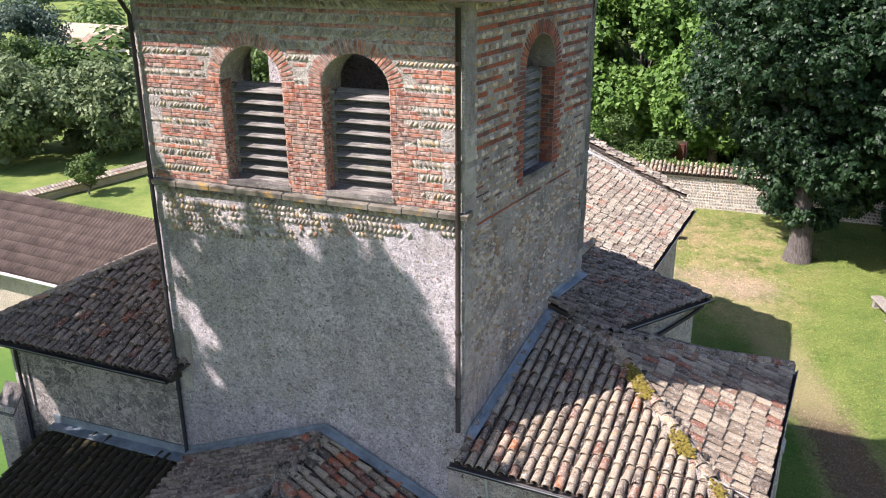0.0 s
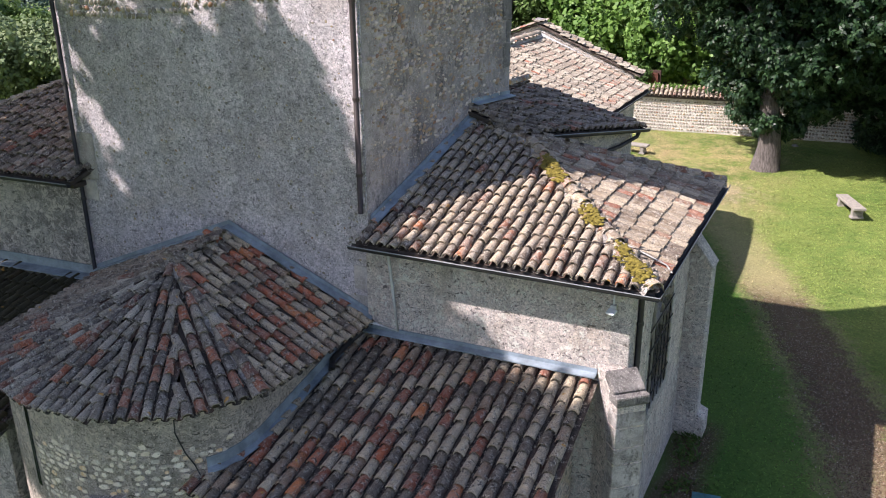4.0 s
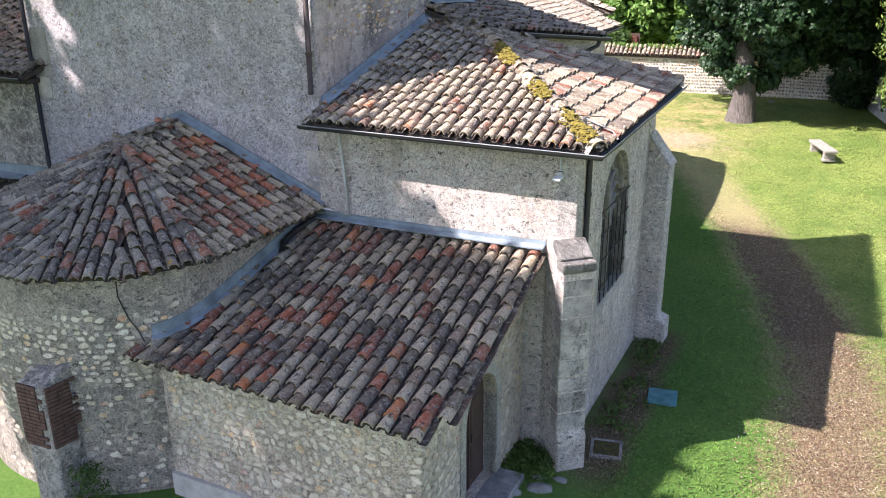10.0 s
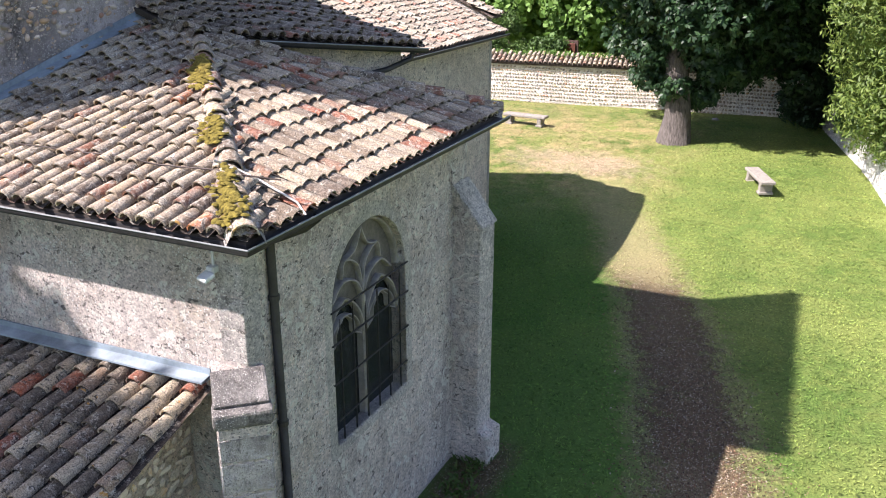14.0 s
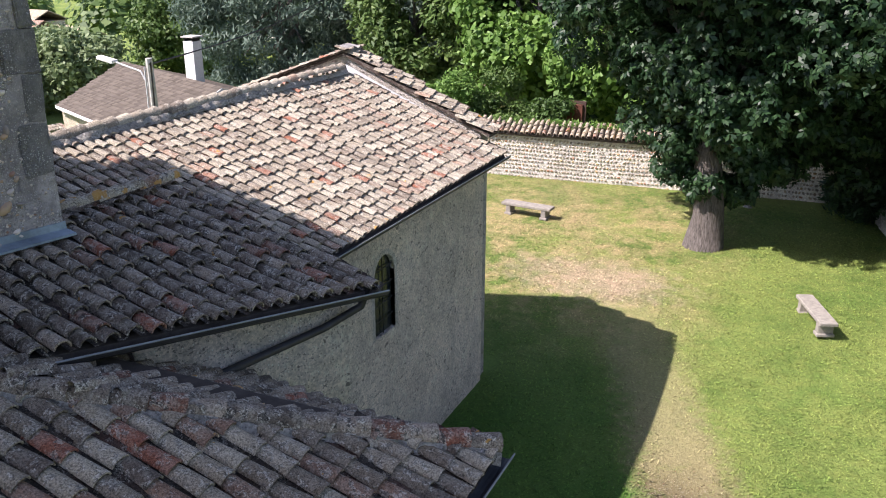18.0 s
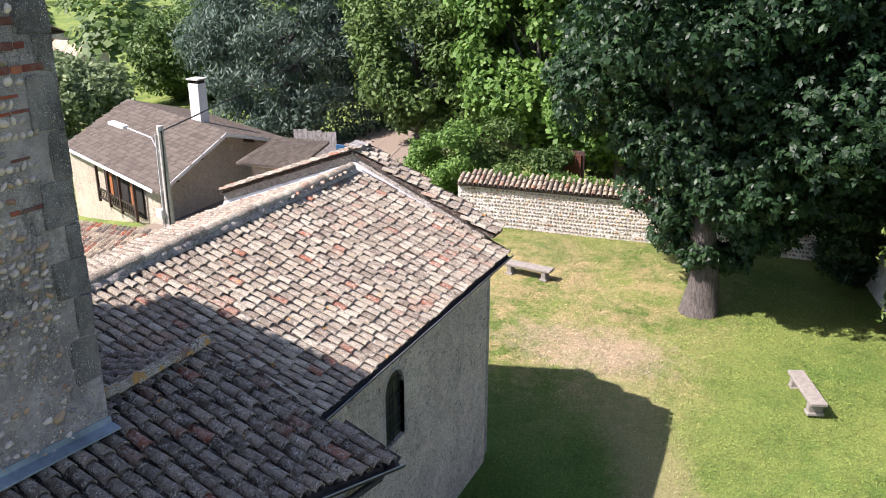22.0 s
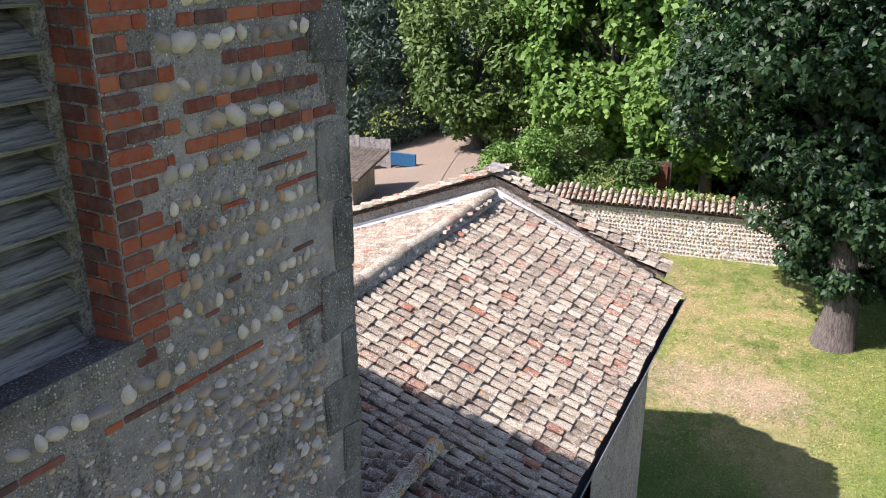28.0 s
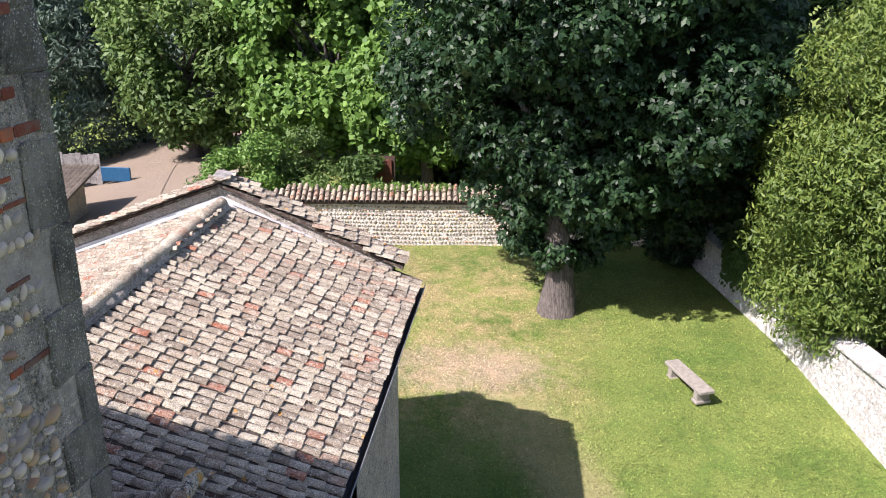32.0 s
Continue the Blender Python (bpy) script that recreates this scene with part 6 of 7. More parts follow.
def bar(face, pts, w, d, depth):
    """A stone or iron bar along wall points, of width w and depth."""
    vs, fs = [], []
    for i, p in enumerate(pts):
        a, b = pts[max(i - 1, 0)], pts[min(i + 1, len(pts) - 1)]
        t = Vector((b[0] - a[0], b[1] - a[1])).normalized()
        s = Vector((-t.y, t.x)) * w / 2
        for q, dd in ((s, d), (s * 0.5, d - 0.03), (-s * 0.5, d - 0.03), (-s, d), (-s, d + depth), (s, d + depth)):
            vs.append(face.at(p[0] + q.x, p[1] + q.y, dd))
        if i:
            o = 6 * i - 6
            fs += [(o + k, o + (k + 1) % 6, o + 6 + (k + 1) % 6, o + 6 + k) for k in range(6)]
    fs += [(0, 1, 2, 3, 4, 5), tuple(range(len(vs) - 1, len(vs) - 7, -1))]
    return solid(vs, fs)


wc, wu0, wu1 = (cwin[0] + cwin[1]) / 2, cwin[0], cwin[1]
def curl(pts, n=5):
    """A smooth line through a few points."""
    out = []
    for i in range(len(pts) - 1):
        p0, p1, p2, p3 = (Vector(pts[max(0, min(len(pts) - 1, i + j))]) for j in (-1, 0, 1, 2))
        for k in range(n):
            t = k / n
            out.append(tuple(0.5 * (2 * p1 + (p2 - p0) * t + (2 * p0 - 5 * p1 + 4 * p2 - p3) * t * t + (3 * p1 - p0 - 3 * p2 + p3) * t ** 3)))
    return out + [tuple(pts[-1])]


tracery_stone = simple("grey_tracery_stone", (0.27, 0.25, 0.225), 0.95, 0, 0.4, 5, 0.5)
dusty = simple("dusty_leaded_glass", (0.11, 0.1, 0.092), 0.4, 0, 0.5, 7, 0.3)
head_op = [(u, z) for u, z in gl if z >= cwin[3] - 0.01]
part("tracery_lights", solid([ce.at(u, z, 0.2) for u, z in [(wu0, 4.1), *head_op, (wu1, 4.1)]], [tuple(range(len(head_op) + 2))]), dusty, win, "dusty grey glass between the tracery")
part("mullion", bar(ce, [(wc, 2.3), (wc, 3.0), (wc, 4.15)], 0.07, 0.13, 0.1), tracery_stone, win, "grey stone mullion")
for a, b in ((wu0 + 0.02, wc), (wc, wu1 - 0.02)):
    part("tracery", bar(ce, arch_curve(a + 0.02, b - 0.02, 3.62, 4.26, 14, True), 0.045, 0.14, 0.08), tracery_stone, win)
    part("tracery", bar(ce, arch_curve(a + 0.09, b - 0.09, 3.6, 4.02, 12), 0.028, 0.15, 0.06), tracery_stone, win)
    c0, rr0 = (a + b) / 2, (b - a) / 2
    for q in (-1, 1):
        part("cusp", bar(ce, curl([(c0 + q * rr0 * 0.8, 3.62), (c0 + q * rr0 * 0.5, 3.7), (c0 + q * rr0 * 0.45, 3.86), (c0 + q * rr0 * 0.12, 4.0)]), 0.022, 0.15, 0.06), tracery_stone, win)
part("tracery", bar(ce, arch_curve(wu0 + 0.03, wu1 - 0.03, 4.28, 5.22, 16, True), 0.05, 0.13, 0.1), tracery_stone, win)
for q in (-1, 1):
    part("mouchette", bar(ce, curl([(wc, 4.12), (wc + q * 0.16, 4.4), (wc + q * 0.5, 4.5), (wc + q * 0.78, 4.3)]), 0.04, 0.14, 0.08), tracery_stone, win)
    part("mouchette", bar(ce, curl([(wc, 4.2), (wc + q * 0.1, 4.62), (wc + q * 0.42, 4.78), (wc + q * 0.5, 4.55)]), 0.035, 0.15, 0.07), tracery_stone, win)
    part("mouchette", bar(ce, curl([(wc + q * 0.42, 4.78), (wc + q * 0.16, 4.86), (wc, 5.12)]), 0.035, 0.15, 0.07), tracery_stone, win)


grille = part("grille", solid(*tube([ce.at(wu0 + 0.02, 2.72, -0.02), ce.at(wu1 - 0.02, 2.72, -0.02)], 0.014, 6)), iron, win, "wrought iron window grille")
for z in (3.28, 3.84, 4.3):
    part("crossbar", solid(*tube([ce.at(wu0 - 0.04, z, -0.02), ce.at(wu1 + 0.04, z, -0.02)], 0.014, 6)), iron, grille)
for k in range(6):
    u = wu0 + 0.18 + (wu1 - wu0 - 0.36) * k / 5
    part("upright", solid(*tube([ce.at(u, 2.36, 0.0), ce.at(u, 4.02 + 0.1 * (k % 2), 0.0), ce.at(u, 4.14 + 0.1 * (k % 2), 0.0)], [0.012, 0.012, 0.003], 6)), iron, grille)
lampob = thing("wall_lamp", (-1.2, 13.05, 5.45), "small white floodlight on the chapel wall", "lamp")
part("conduit", solid(*tube([(-1.2, 13.1, 5.85), (-1.2, 13.1, 5.5)], 0.016, 8)), grey_pipe, lampob)
part("bracket", rounded(bm_of(box((-1.2, 13.08, 5.47), (0.1, 0.1, 0.08))), 0.01), grey_pipe, lampob)
part("head", rounded(bm_of(box((0, 0, 0), (0.16, 0.14, 0.05), pose(-1.2, 12.97, 5.42, 20, 0, -15))), 0.012), simple("lamp_white", (0.6, 0.62, 0.62), 0.5, 0, 0.1), lampob)
# moss on the hip
mrnd = random.Random(9)
hip0, hip1 = Vector(CSE), Vector(P)
mchunks = []
hdir = (hip1 - hip0).normalized()
hside = Vector((-hdir.y, hdir.x, 0)).normalized()
for k in range(620):
    t = mrnd.choice((0.06, 0.1, 0.17, 0.38, 0.42, 0.66, 0.7, 0.76)) + mrnd.gauss(0, 0.02)
    if not 0.01 < t < 0.92:
        continue
    w = mrnd.gauss(0.1, 0.06)
    c = hip0.lerp(hip1, t) + hside * w + Vector((0, 0, 0.055 + math.sqrt(max(0.0, 0.0215 - w * w)) if abs(w) < 0.14 else 0.1))
    v, f = CO[mrnd.randrange(6)]
    sz = mrnd.uniform(0.02, 0.055)
    m = Matrix.Translation(c) @ Matrix.Rotation(radians(-90 + mrnd.uniform(-25, 25)), 4, "X") @ Matrix.Rotation(mrnd.uniform(0, 6), 4, "Y") @ Matrix.Diagonal((sz * 2.2, sz * 1.1, sz * 1.8, 1))
    mchunks.append(([m @ p for p in v], f))
part("moss", join(mchunks, True), moss_mat, chapel, "yellow-green moss cushions on the hip", kind="stuff")

# ---- sacristy details ----
stones = Masonry(12)


def rubble(mas, face, z0, z1f, ops, lo=0.06, size=(0.07, 0.26)):
    z = z0
    while z < 3.8:
        h = mas.rnd.uniform(0.07, 0.14)
        u = lo + mas.rnd.uniform(0, 0.1)
        while u < face.len - 0.08:
            w = mas.rnd.uniform(*size)
            ok = z + h < z1f(u) and not any(o[0] - 0.24 < u + w / 2 < o[1] + 0.24 and z < o[4] + 0.24 for o in ops)
            if ok and mas.rnd.random() < 0.86:
                mas.stone(face, u + w / 2, z + h / 2 + mas.rnd.uniform(-0.03, 0.03), w * mas.rnd.uniform(0.8, 1.0), h * mas.rnd.uniform(0.7, 1.25), 0.016, mas.rnd.gauss(0, 0.28), 0.009)
            u += w + mas.rnd.uniform(0.004, 0.025)
        z += h + mas.rnd.uniform(0.0, 0.014)


rubble(stones, SS, 0.45, lambda u: 2.72, [])
rubble(stones, SEa, 0.05, lambda u: 2.66 + 0.26 * u, [sdoor])
stones.build(sac, (-1.8, 8.8, 1.5), {"rubble_stone": 300}, {"rubble_stone": (RUB, RUBS)})
part("plinth", bm_of(box((0, 0, 0), (SS.len, 0.1, 0.5), SS.stand(SS.len / 2, 0.2, -0.03))), concrete, sac, "smooth grey cement plinth")
sdo = thing("sacristy_door", SEa.at((sdoor[0] + sdoor[1]) / 2, 0.12, 0.2), "dark brown arched wooden door", "door")
part("surround", arch_band(SEa, sdoor, 0.2, 0.22, 0.02), smooth_stone, sdo, "pale stone door surround")
dl = [(sdoor[0], 0.12), *arch_curve(*sdoor[:2], sdoor[3], sdoor[4], 16), (sdoor[1], 0.12)]
nn_ = len(dl)
part("leaf", solid([SEa.at(u, z, 0.24) for u, z in dl] + [SEa.at(u, z, 0.3) for u, z in dl], [tuple(range(nn_)), tuple(range(2 * nn_ - 1, nn_ - 1, -1))] + [(k, (k + 1) % nn_, (k + 1) % nn_ + nn_, k + nn_) for k in range(nn_)]), wood_dark, sdo)
dw = sdoor[1] - sdoor[0]
for k in range(2):
    for z0, z1 in ((0.3, 0.95), (1.05, 1.85)):
        part("panel", rounded(bm_of(box((0, 0, 0), (dw * 0.34, 0.03, z1 - z0), SEa.stand(sdoor[0] + dw * (0.27 + 0.46 * k), (z0 + z1) / 2, 0.235))), 0.012), wood_dark, sdo)
part("meeting_stile", solid(*box((0, 0, 0), (0.06, 0.03, 2.0), SEa.stand((sdoor[0] + sdoor[1]) / 2, 1.15, 0.232))), wood_dark, sdo)
part("handle", solid(*tube([SEa.at((sdoor[0] + sdoor[1]) / 2 + 0.06, 1.05, 0.21), SEa.at((sdoor[0] + sdoor[1]) / 2 + 0.06, 1.2, 0.2)], 0.012, 6)), iron, sdo)
part("step", rounded(bm_of(box((0, 0, 0), (1.7, 0.55, 0.16), SEa.stand((sdoor[0] + sdoor[1]) / 2, 0.05, -0.22))), 0.02), quoin_mat, sdo, "worn stone doorstep")

# ---- apse details ----
abut = thing("apse_buttress", (-8.05, 8.2, 0), "crumbling buttress patched with brick, ivy at its foot", "buttress")
part("core", rounded(bm_of(prism([(-8.72, 7.85), (-8.1, 7.87), (-8.0, 8.7), (-8.7, 8.7)], -0.1, [2.38, 2.42, 2.75, 2.7])), 0.04), aisle_plaster, abut)
pb = Masonry(15)
bf, bf2 = Face((-8.74, 7.83), (-8.08, 7.85)), Face((-8.08, 7.85), (-7.98, 8.5))
for k in range(16):
    for fc in (bf, bf2):
        u = 0.02
        while u < fc.len - 0.1:
            w = pb.rnd.choice((0.22, 0.22, 0.11))
            if u + w < fc.len:
                pb.brick(fc, u + w / 2, 1.28 + k * 0.072, w - 0.012)
            u += w
ast = Masonry(16)
ring_ = [Vector(aw[0]), *[Vector(p) for p in arc], Vector(aw[6])]
for p, q in zip(ring_[2:14], ring_[3:15]):
    fc = Face(tuple(q), tuple(p))
    zz = 0.1
    while zz < 3.5:
        u = ast.rnd.uniform(0.0, 0.08)
        h = ast.rnd.uniform(0.07, 0.12)
        while u < fc.len - 0.05:
            w = ast.rnd.uniform(0.08, 0.2)
            if ast.rnd.random() < (0.75 if 2.2 < zz < 3.4 else 0.35):
                ast.stone(fc, u + w / 2, zz + h / 2, w, h, 0.014, ast.rnd.gauss(0, 0.15), 0.006)
            u += w + ast.rnd.uniform(0.015, 0.06)
        zz += h + 0.02
ast.build(apse, (-7, 8.8, 3), {"rubble_stone": 150}, {"rubble_stone": (RUB, RUBS)})
pb.build(abut, (-7.5, 7.8, 2.5), {"brick": 200}, {"brick": (simple("dark_brick", (0.13, 0.075, 0.06), 0.95, 0, 0.5, 6, 0.4), BRICKS)})
apw = thing("apse_window", (-9.9, 8.25, 2.2), "narrow dark slit window of the apse", "window")
awf = Face((-10.75, 8.6), (-9.65, 8.22))
part("pane", solid(*box((0, 0, 0), (0.4, 0.06, 1.6), awf.stand(0.6, 3.05, 0.0))), glass, apw)
part("surround", solid(*box((0, 0, 0), (0.6, 0.05, 1.75), awf.stand(0.6, 3.05, 0.035))), smooth_stone, apw)
pipe("cable", [(-7.05, 8.72, 4.15), (-7.2, 8.85, 3.8), (-7.1, 8.92, 3.4), (-7.0, 9.0, 3.15), (-6.9, 9.02, 2.9)], 0.012, gutter_mat, apse, "loose black cable")
# lead pipe elbow in the valley
pipe("elbow", [(-6.1, 12.95, 4.05), (-6.15, 12.4, 3.98), (-6.2, 12.0, 3.85), (-6.1, 11.8, 3.75)], 0.06, gutter_mat, apse, "dark bent outlet pipe in the valley")

# ---- west aisle details ----
gutter(aisle, [(-18.85, 11.74, 6.46), (-12.7, 12.13, 6.46)], (0.06, -1, 0))
pipe("downpipe", [(-17.75, 12.1, 6.4), (-17.72, 12.2, 6.1), (-17.7, 12.2, 3.0)], 0.045, gutter_mat, aisle)
part("soffit", bm_of(prism([(-18.6, 11.95), (-12.75, 12.3), (-12.75, 12.75), (-18.6, 12.3)], 6.3, 6.4)), dark_deck, aisle)
buttress(aisle, LW, -0.35, 0.25, 0.5, 4.4, 5.0, 0.6)
for z in (5.2, 5.6, 6.0):
    part("quoin", rounded(bm_of(box((0, 0, 0), (0.4, 0.3, 0.36), LW.stand(0.19, z, 0.138))), 0.02), ashlar, aisle)

# ---- bay and nave details ----
gutter(bay, [tuple(BS2 + Vector((0.06, -0.02, -0.02))), tuple(BE + Vector((0.06, 0.06, -0.02)))], tuple(bn))
pipe("downpipe", [(-2.72, 20.8, 6.85), (-2.8, 20.75, 6.6), (-3.05, 20.3, 6.45), (-4.0, 18.2, 6.2)], 0.05, gutter_mat, bay, "dark rainwater pipe slanting along the wall")
gutter(nave, [(-4.8, 20.9, 6.06), (-4.78, 30.85, 5.98)], (1, 0, 0))
nw = thing("round_headed_window", NS.at((nwin[0] + nwin[1]) / 2, 3.5, 0.2), "small round-headed leaded window with iron bars", "window")
part("surround", arch_band(NS, nwin, 0.1, 0.3, 0.006), smooth_stone, nw)
gl2 = [(nwin[0], nwin[2]), *arch_curve(*nwin[:2], nwin[3], nwin[4], 12), (nwin[1], nwin[2])]
part("glazing", solid([NS.at(u, z, 0.09) for u, z in gl2], [tuple(range(len(gl2)))]), glass, nw)
for z in (3.8, 4.15, 4.5, 4.85):
    part("bar", solid(*tube([NS.at(nwin[0], z, 0.05), NS.at(nwin[1], z, 0.05)], 0.012, 6)), iron, nw)
part("bar", solid(*tube([NS.at((nwin[0] + nwin[1]) / 2, 3.5, 0.05), NS.at((nwin[0] + nwin[1]) / 2, 5.1, 0.05)], 0.012, 6)), iron, nw)
lead = simple("pale_lead", (0.5, 0.51, 0.52), 0.6, 0.2, 0.25, 4)
for a, b in ((G0, G1), (G1, G2)):
    pa, pb_ = a + Vector((0, -0.215, 0.02)), b + Vector((0, -0.215, 0.02))
    part("lead_flashing", solid(*sweep([pa, pb_], [(0, -1, 0)] * 2, [(0.0, 0.16), (0.02, 0.16), (0.03, 0.09), (0.22, 0.075), (0.22, 0.055), (0.0, 0.0)])), lead, nave, "pale lead flashing")
cop = part("coping", join([slab([a + Vector((-0.02, -0.3, 0.46)), b + Vector((0.0, -0.3, 0.46)), b + Vector((0, 0.36, 0.46)), a + Vector((-0.02, 0.36, 0.46))], 0.06) for a, b in ((G0, G1), (G1, G2 + Vector((0.25, 0.02, -0.1))))]), pan_mat, nave, "tile coping on the gable")
for a, b, dn in ((G0, G1, (-4.0, -0.45)), (G1, G2 + Vector((0.25, 0.02, -0.1)), (3.8, 0.4))):
    roof_facet(cop, [tuple(a + Vector((0, -0.3, 0.48))), tuple(b + Vector((0, -0.3, 0.48))), tuple(b + Vector((0, 0.36, 0.48))), tuple(a + Vector((0, 0.36, 0.48)))], "pale", (-9, 31, 8), pitch=0.22, gauge=0.3, keep=60, down=tuple(Vector(dn).normalized()), flat=0.6)
part("finial", rounded(bm_of(box((0, 0, 0), (0.4, 0.5, 0.16), pose(-9.15, 31.2, 8.16, 0, 8, 6))), 0.05, 2), quoin_mat, nave)

# ---- garden wall pieces ----
gmz = Masonry(21)
z = 0.75
while z < 2.55:
    u, lean = 0.1, gmz.rnd.choice((-1, 1)) * 0.4
    h = gmz.rnd.uniform(0.085, 0.11)
    while u < GW.len:
        w = gmz.rnd.uniform(0.08, 0.17)
        if gmz.rnd.random() < 0.9:
            gmz.cobble(GW, u + w / 2, z + h / 2 + 0.03 * math.sin(u * 0.7), w, h, 0.055, lean + gmz.rnd.gauss(0, 0.15))
        u += w + gmz.rnd.uniform(0.01, 0.04)
    z += h + gmz.rnd.uniform(0.055, 0.085)
gmz.build(gwall, (-6, 47, 1.5), {"cobble": 300}, {"cobble": (COBBLE, COBBLES)})
gcop = part("coping", join([slab([GW.at(0, 2.72, -0.14), GW.at(GW.len, 2.72, -0.14), GW.at(GW.len, 3.02, 0.55), GW.at(0, 3.02, 0.55)], 0.08)]), pan_mat, gwall, "coping of weathered canal tiles")
roof_facet(gcop, [tuple(GW.at(0, 2.74, -0.16)), tuple(GW.at(GW.len, 2.74, -0.16)), tuple(GW.at(GW.len, 3.04, 0.55)), tuple(GW.at(0, 3.04, 0.55))], "grey", (-6, 47, 2), pitch=0.24, gauge=0.38, keep=160)
LIMED = ((0.0, (0.78, 0.76, 0.71)), (0.4, (0.66, 0.63, 0.58)), (0.7, (0.84, 0.82, 0.78)), (0.9, (0.52, 0.48, 0.43)))
rmz = Masonry(22)
for _ in range(900):
    w = rmz.rnd.uniform(0.07, 0.2)
    rmz.cobble(RWALL, rmz.rnd.uniform(0.2, RWALL.len - 4), rmz.rnd.uniform(0.5, 2.3), w, w * 0.7, 0.03, rmz.rnd.gauss(0, 0.4))
rmz.build(rwall, (6.5, 37, 1), {"cobble": 200}, {"cobble": (cobble_mat("limed_cobble", False, 1.0, LIMED), cobble_mat("limed_cobble_joined", True, 1.0, LIMED))})
rcop = part("coping", join([slab([RWALL.at(0, 2.42, -0.12), RWALL.at(RWALL.len, 2.42, -0.12), RWALL.at(RWALL.len, 2.62, 0.5), RWALL.at(0, 2.62, 0.5)], 0.07)]), white_wall, rwall, "limewashed coping, tiled for a stretch")
roof_facet(rcop, [tuple(RWALL.at(7.5, 2.44, -0.14)), tuple(RWALL.at(11, 2.44, -0.14)), tuple(RWALL.at(11, 2.64, 0.5)), tuple(RWALL.at(7.5, 2.64, 0.5))], "red", (6.5, 37, 2), pitch=0.24, gauge=0.36, keep=120)
ivy = thing("ivy", (5.2, 42, 2.5), "mass of green ivy hanging over the wall top", "ivy")
rng = np.random.default_rng(8)
ic = []
for k in range(9000):
    u = abs(rng.normal(0, 1.6)) + 5.4
    d, zz = rng.uniform(-0.35, 0.6), rng.normal(2.5, 0.35)
    if u < 8.8 and zz > 1.2 + 0.25 * (u - 5.4):
        ic.append(RWALL.at(u, zz, d))
ic = np.array([tuple(p) for p in ic])
part("foliage", leaf_mesh(ic, rng.normal(size=ic.shape) * 0.5 + np.array([-0.8, -0.5, 0.5]), 0.17, 0.85, 0.5, rng), leaf_ivy, ivy)


# ---- benches and small things on the lawn ----
def bench(at, turn, label):
    ob = thing("stone_bench", (0, 0, 0), label, "bench", "stone benches on the lawn")
    part("seat", rounded(bm_of(box((0, 0, 0.42), (2.0, 0.48, 0.11))), 0.02), bench_mat, ob)
    for s in (-0.72, 0.72):
        part("leg", rounded(bm_of(box((s, 0, 0.18), (0.2, 0.42, 0.37))), 0.02), bench_mat, ob)
        part("foot", rounded(bm_of(box((s, 0, 0.04), (0.3, 0.48, 0.1))), 0.02), bench_mat, ob)
    ob.matrix_basis = pose(*at, 0, 0, turn)
    return ob


bench((2.32, 36.75, ground_z(2.3, 36.7)), math.degrees(math.atan2(-2.1, 0.85)), "weathered stone bench standing on the sunny lawn")
bench((-8.05, 41.85, ground_z(-8, 41.9)), -4, "weathered stone bench near the garden wall")
moss_dark = simple("wet_moss", (0.07, 0.06, 0.02), 1.0, 0, 0.6, 14, 0.8)
plate = thing("manhole_cover", (0.35, 15.93, 0.02), "blue-green metal inspection cover in the grass", "cover")
teal = simple("teal_painted_metal", (0.07, 0.19, 0.2), 0.6, 0.1, 0.4, 6)
part("lid", rounded(bm_of(box((0, 0, 0.035), (0.6, 0.62, 0.05), pose(0.36, 15.93, 0, 0, 0, 8))), 0.008), teal, plate)
for k in range(5):
    part("rib", solid(*box((-0.22 + 0.11 * k, 0, 0.064), (0.02, 0.52, 0.012), pose(0.36, 15.93, 0, 0, 0, 8))), teal, plate)
gully = thing("gully_box", (-0.21, 13.57, 0), "shallow stone-edged gully full of moss", "gully")
for c, sz in (((-0.27, 0, 0.02), (0.06, 0.6, 0.08)), ((0.27, 0, 0.02), (0.06, 0.6, 0.08)), ((0, 0.27, 0.02), (0.48, 0.06, 0.08)), ((0, -0.27, 0.02), (0.48, 0.06, 0.08))):
    part("kerb", rounded(bm_of(box(c, sz, pose(-0.21, 13.57, 0, 0, 0, 12))), 0.012), sill_stone, gully)
part("moss", solid(*box((0, 0, 0.015), (0.48, 0.48, 0.05), pose(-0.21, 13.57, 0, 0, 0, 12))), moss_dark, gully)
for k, (x, y, s) in enumerate(((-0.95, 11.9, 0.32), (-1.35, 11.6, 0.24), (-0.7, 12.3, 0.2), (-1.1, 12.2, 0.16), (-0.6, 46.5, 0.3))):
    v, f = cobble_shape(30 + k)
    part("stone", solid([Matrix.Translation((x, y, ground_z(x, y) - 0.03)) @ Matrix.Rotation(radians(-90), 4, "X") @ Matrix.Diagonal((s * 1.5, s * 0.9, s * 1.1, 1)) @ p for p in v], f, True), quoin_mat, None, "loose grey stone lying in the grass", category="stone")


def tufts(spots, n, size, spread, rng):
    c = np.repeat(np.array(spots), n, 0) + rng.normal(size=(len(spots) * n, 3)) * np.array([spread, spread, size * 0.2])
    return leaf_mesh(c, rng.normal(size=c.shape) + np.array([0, 0, 0.3]), size, 0.3, -0.6, rng)


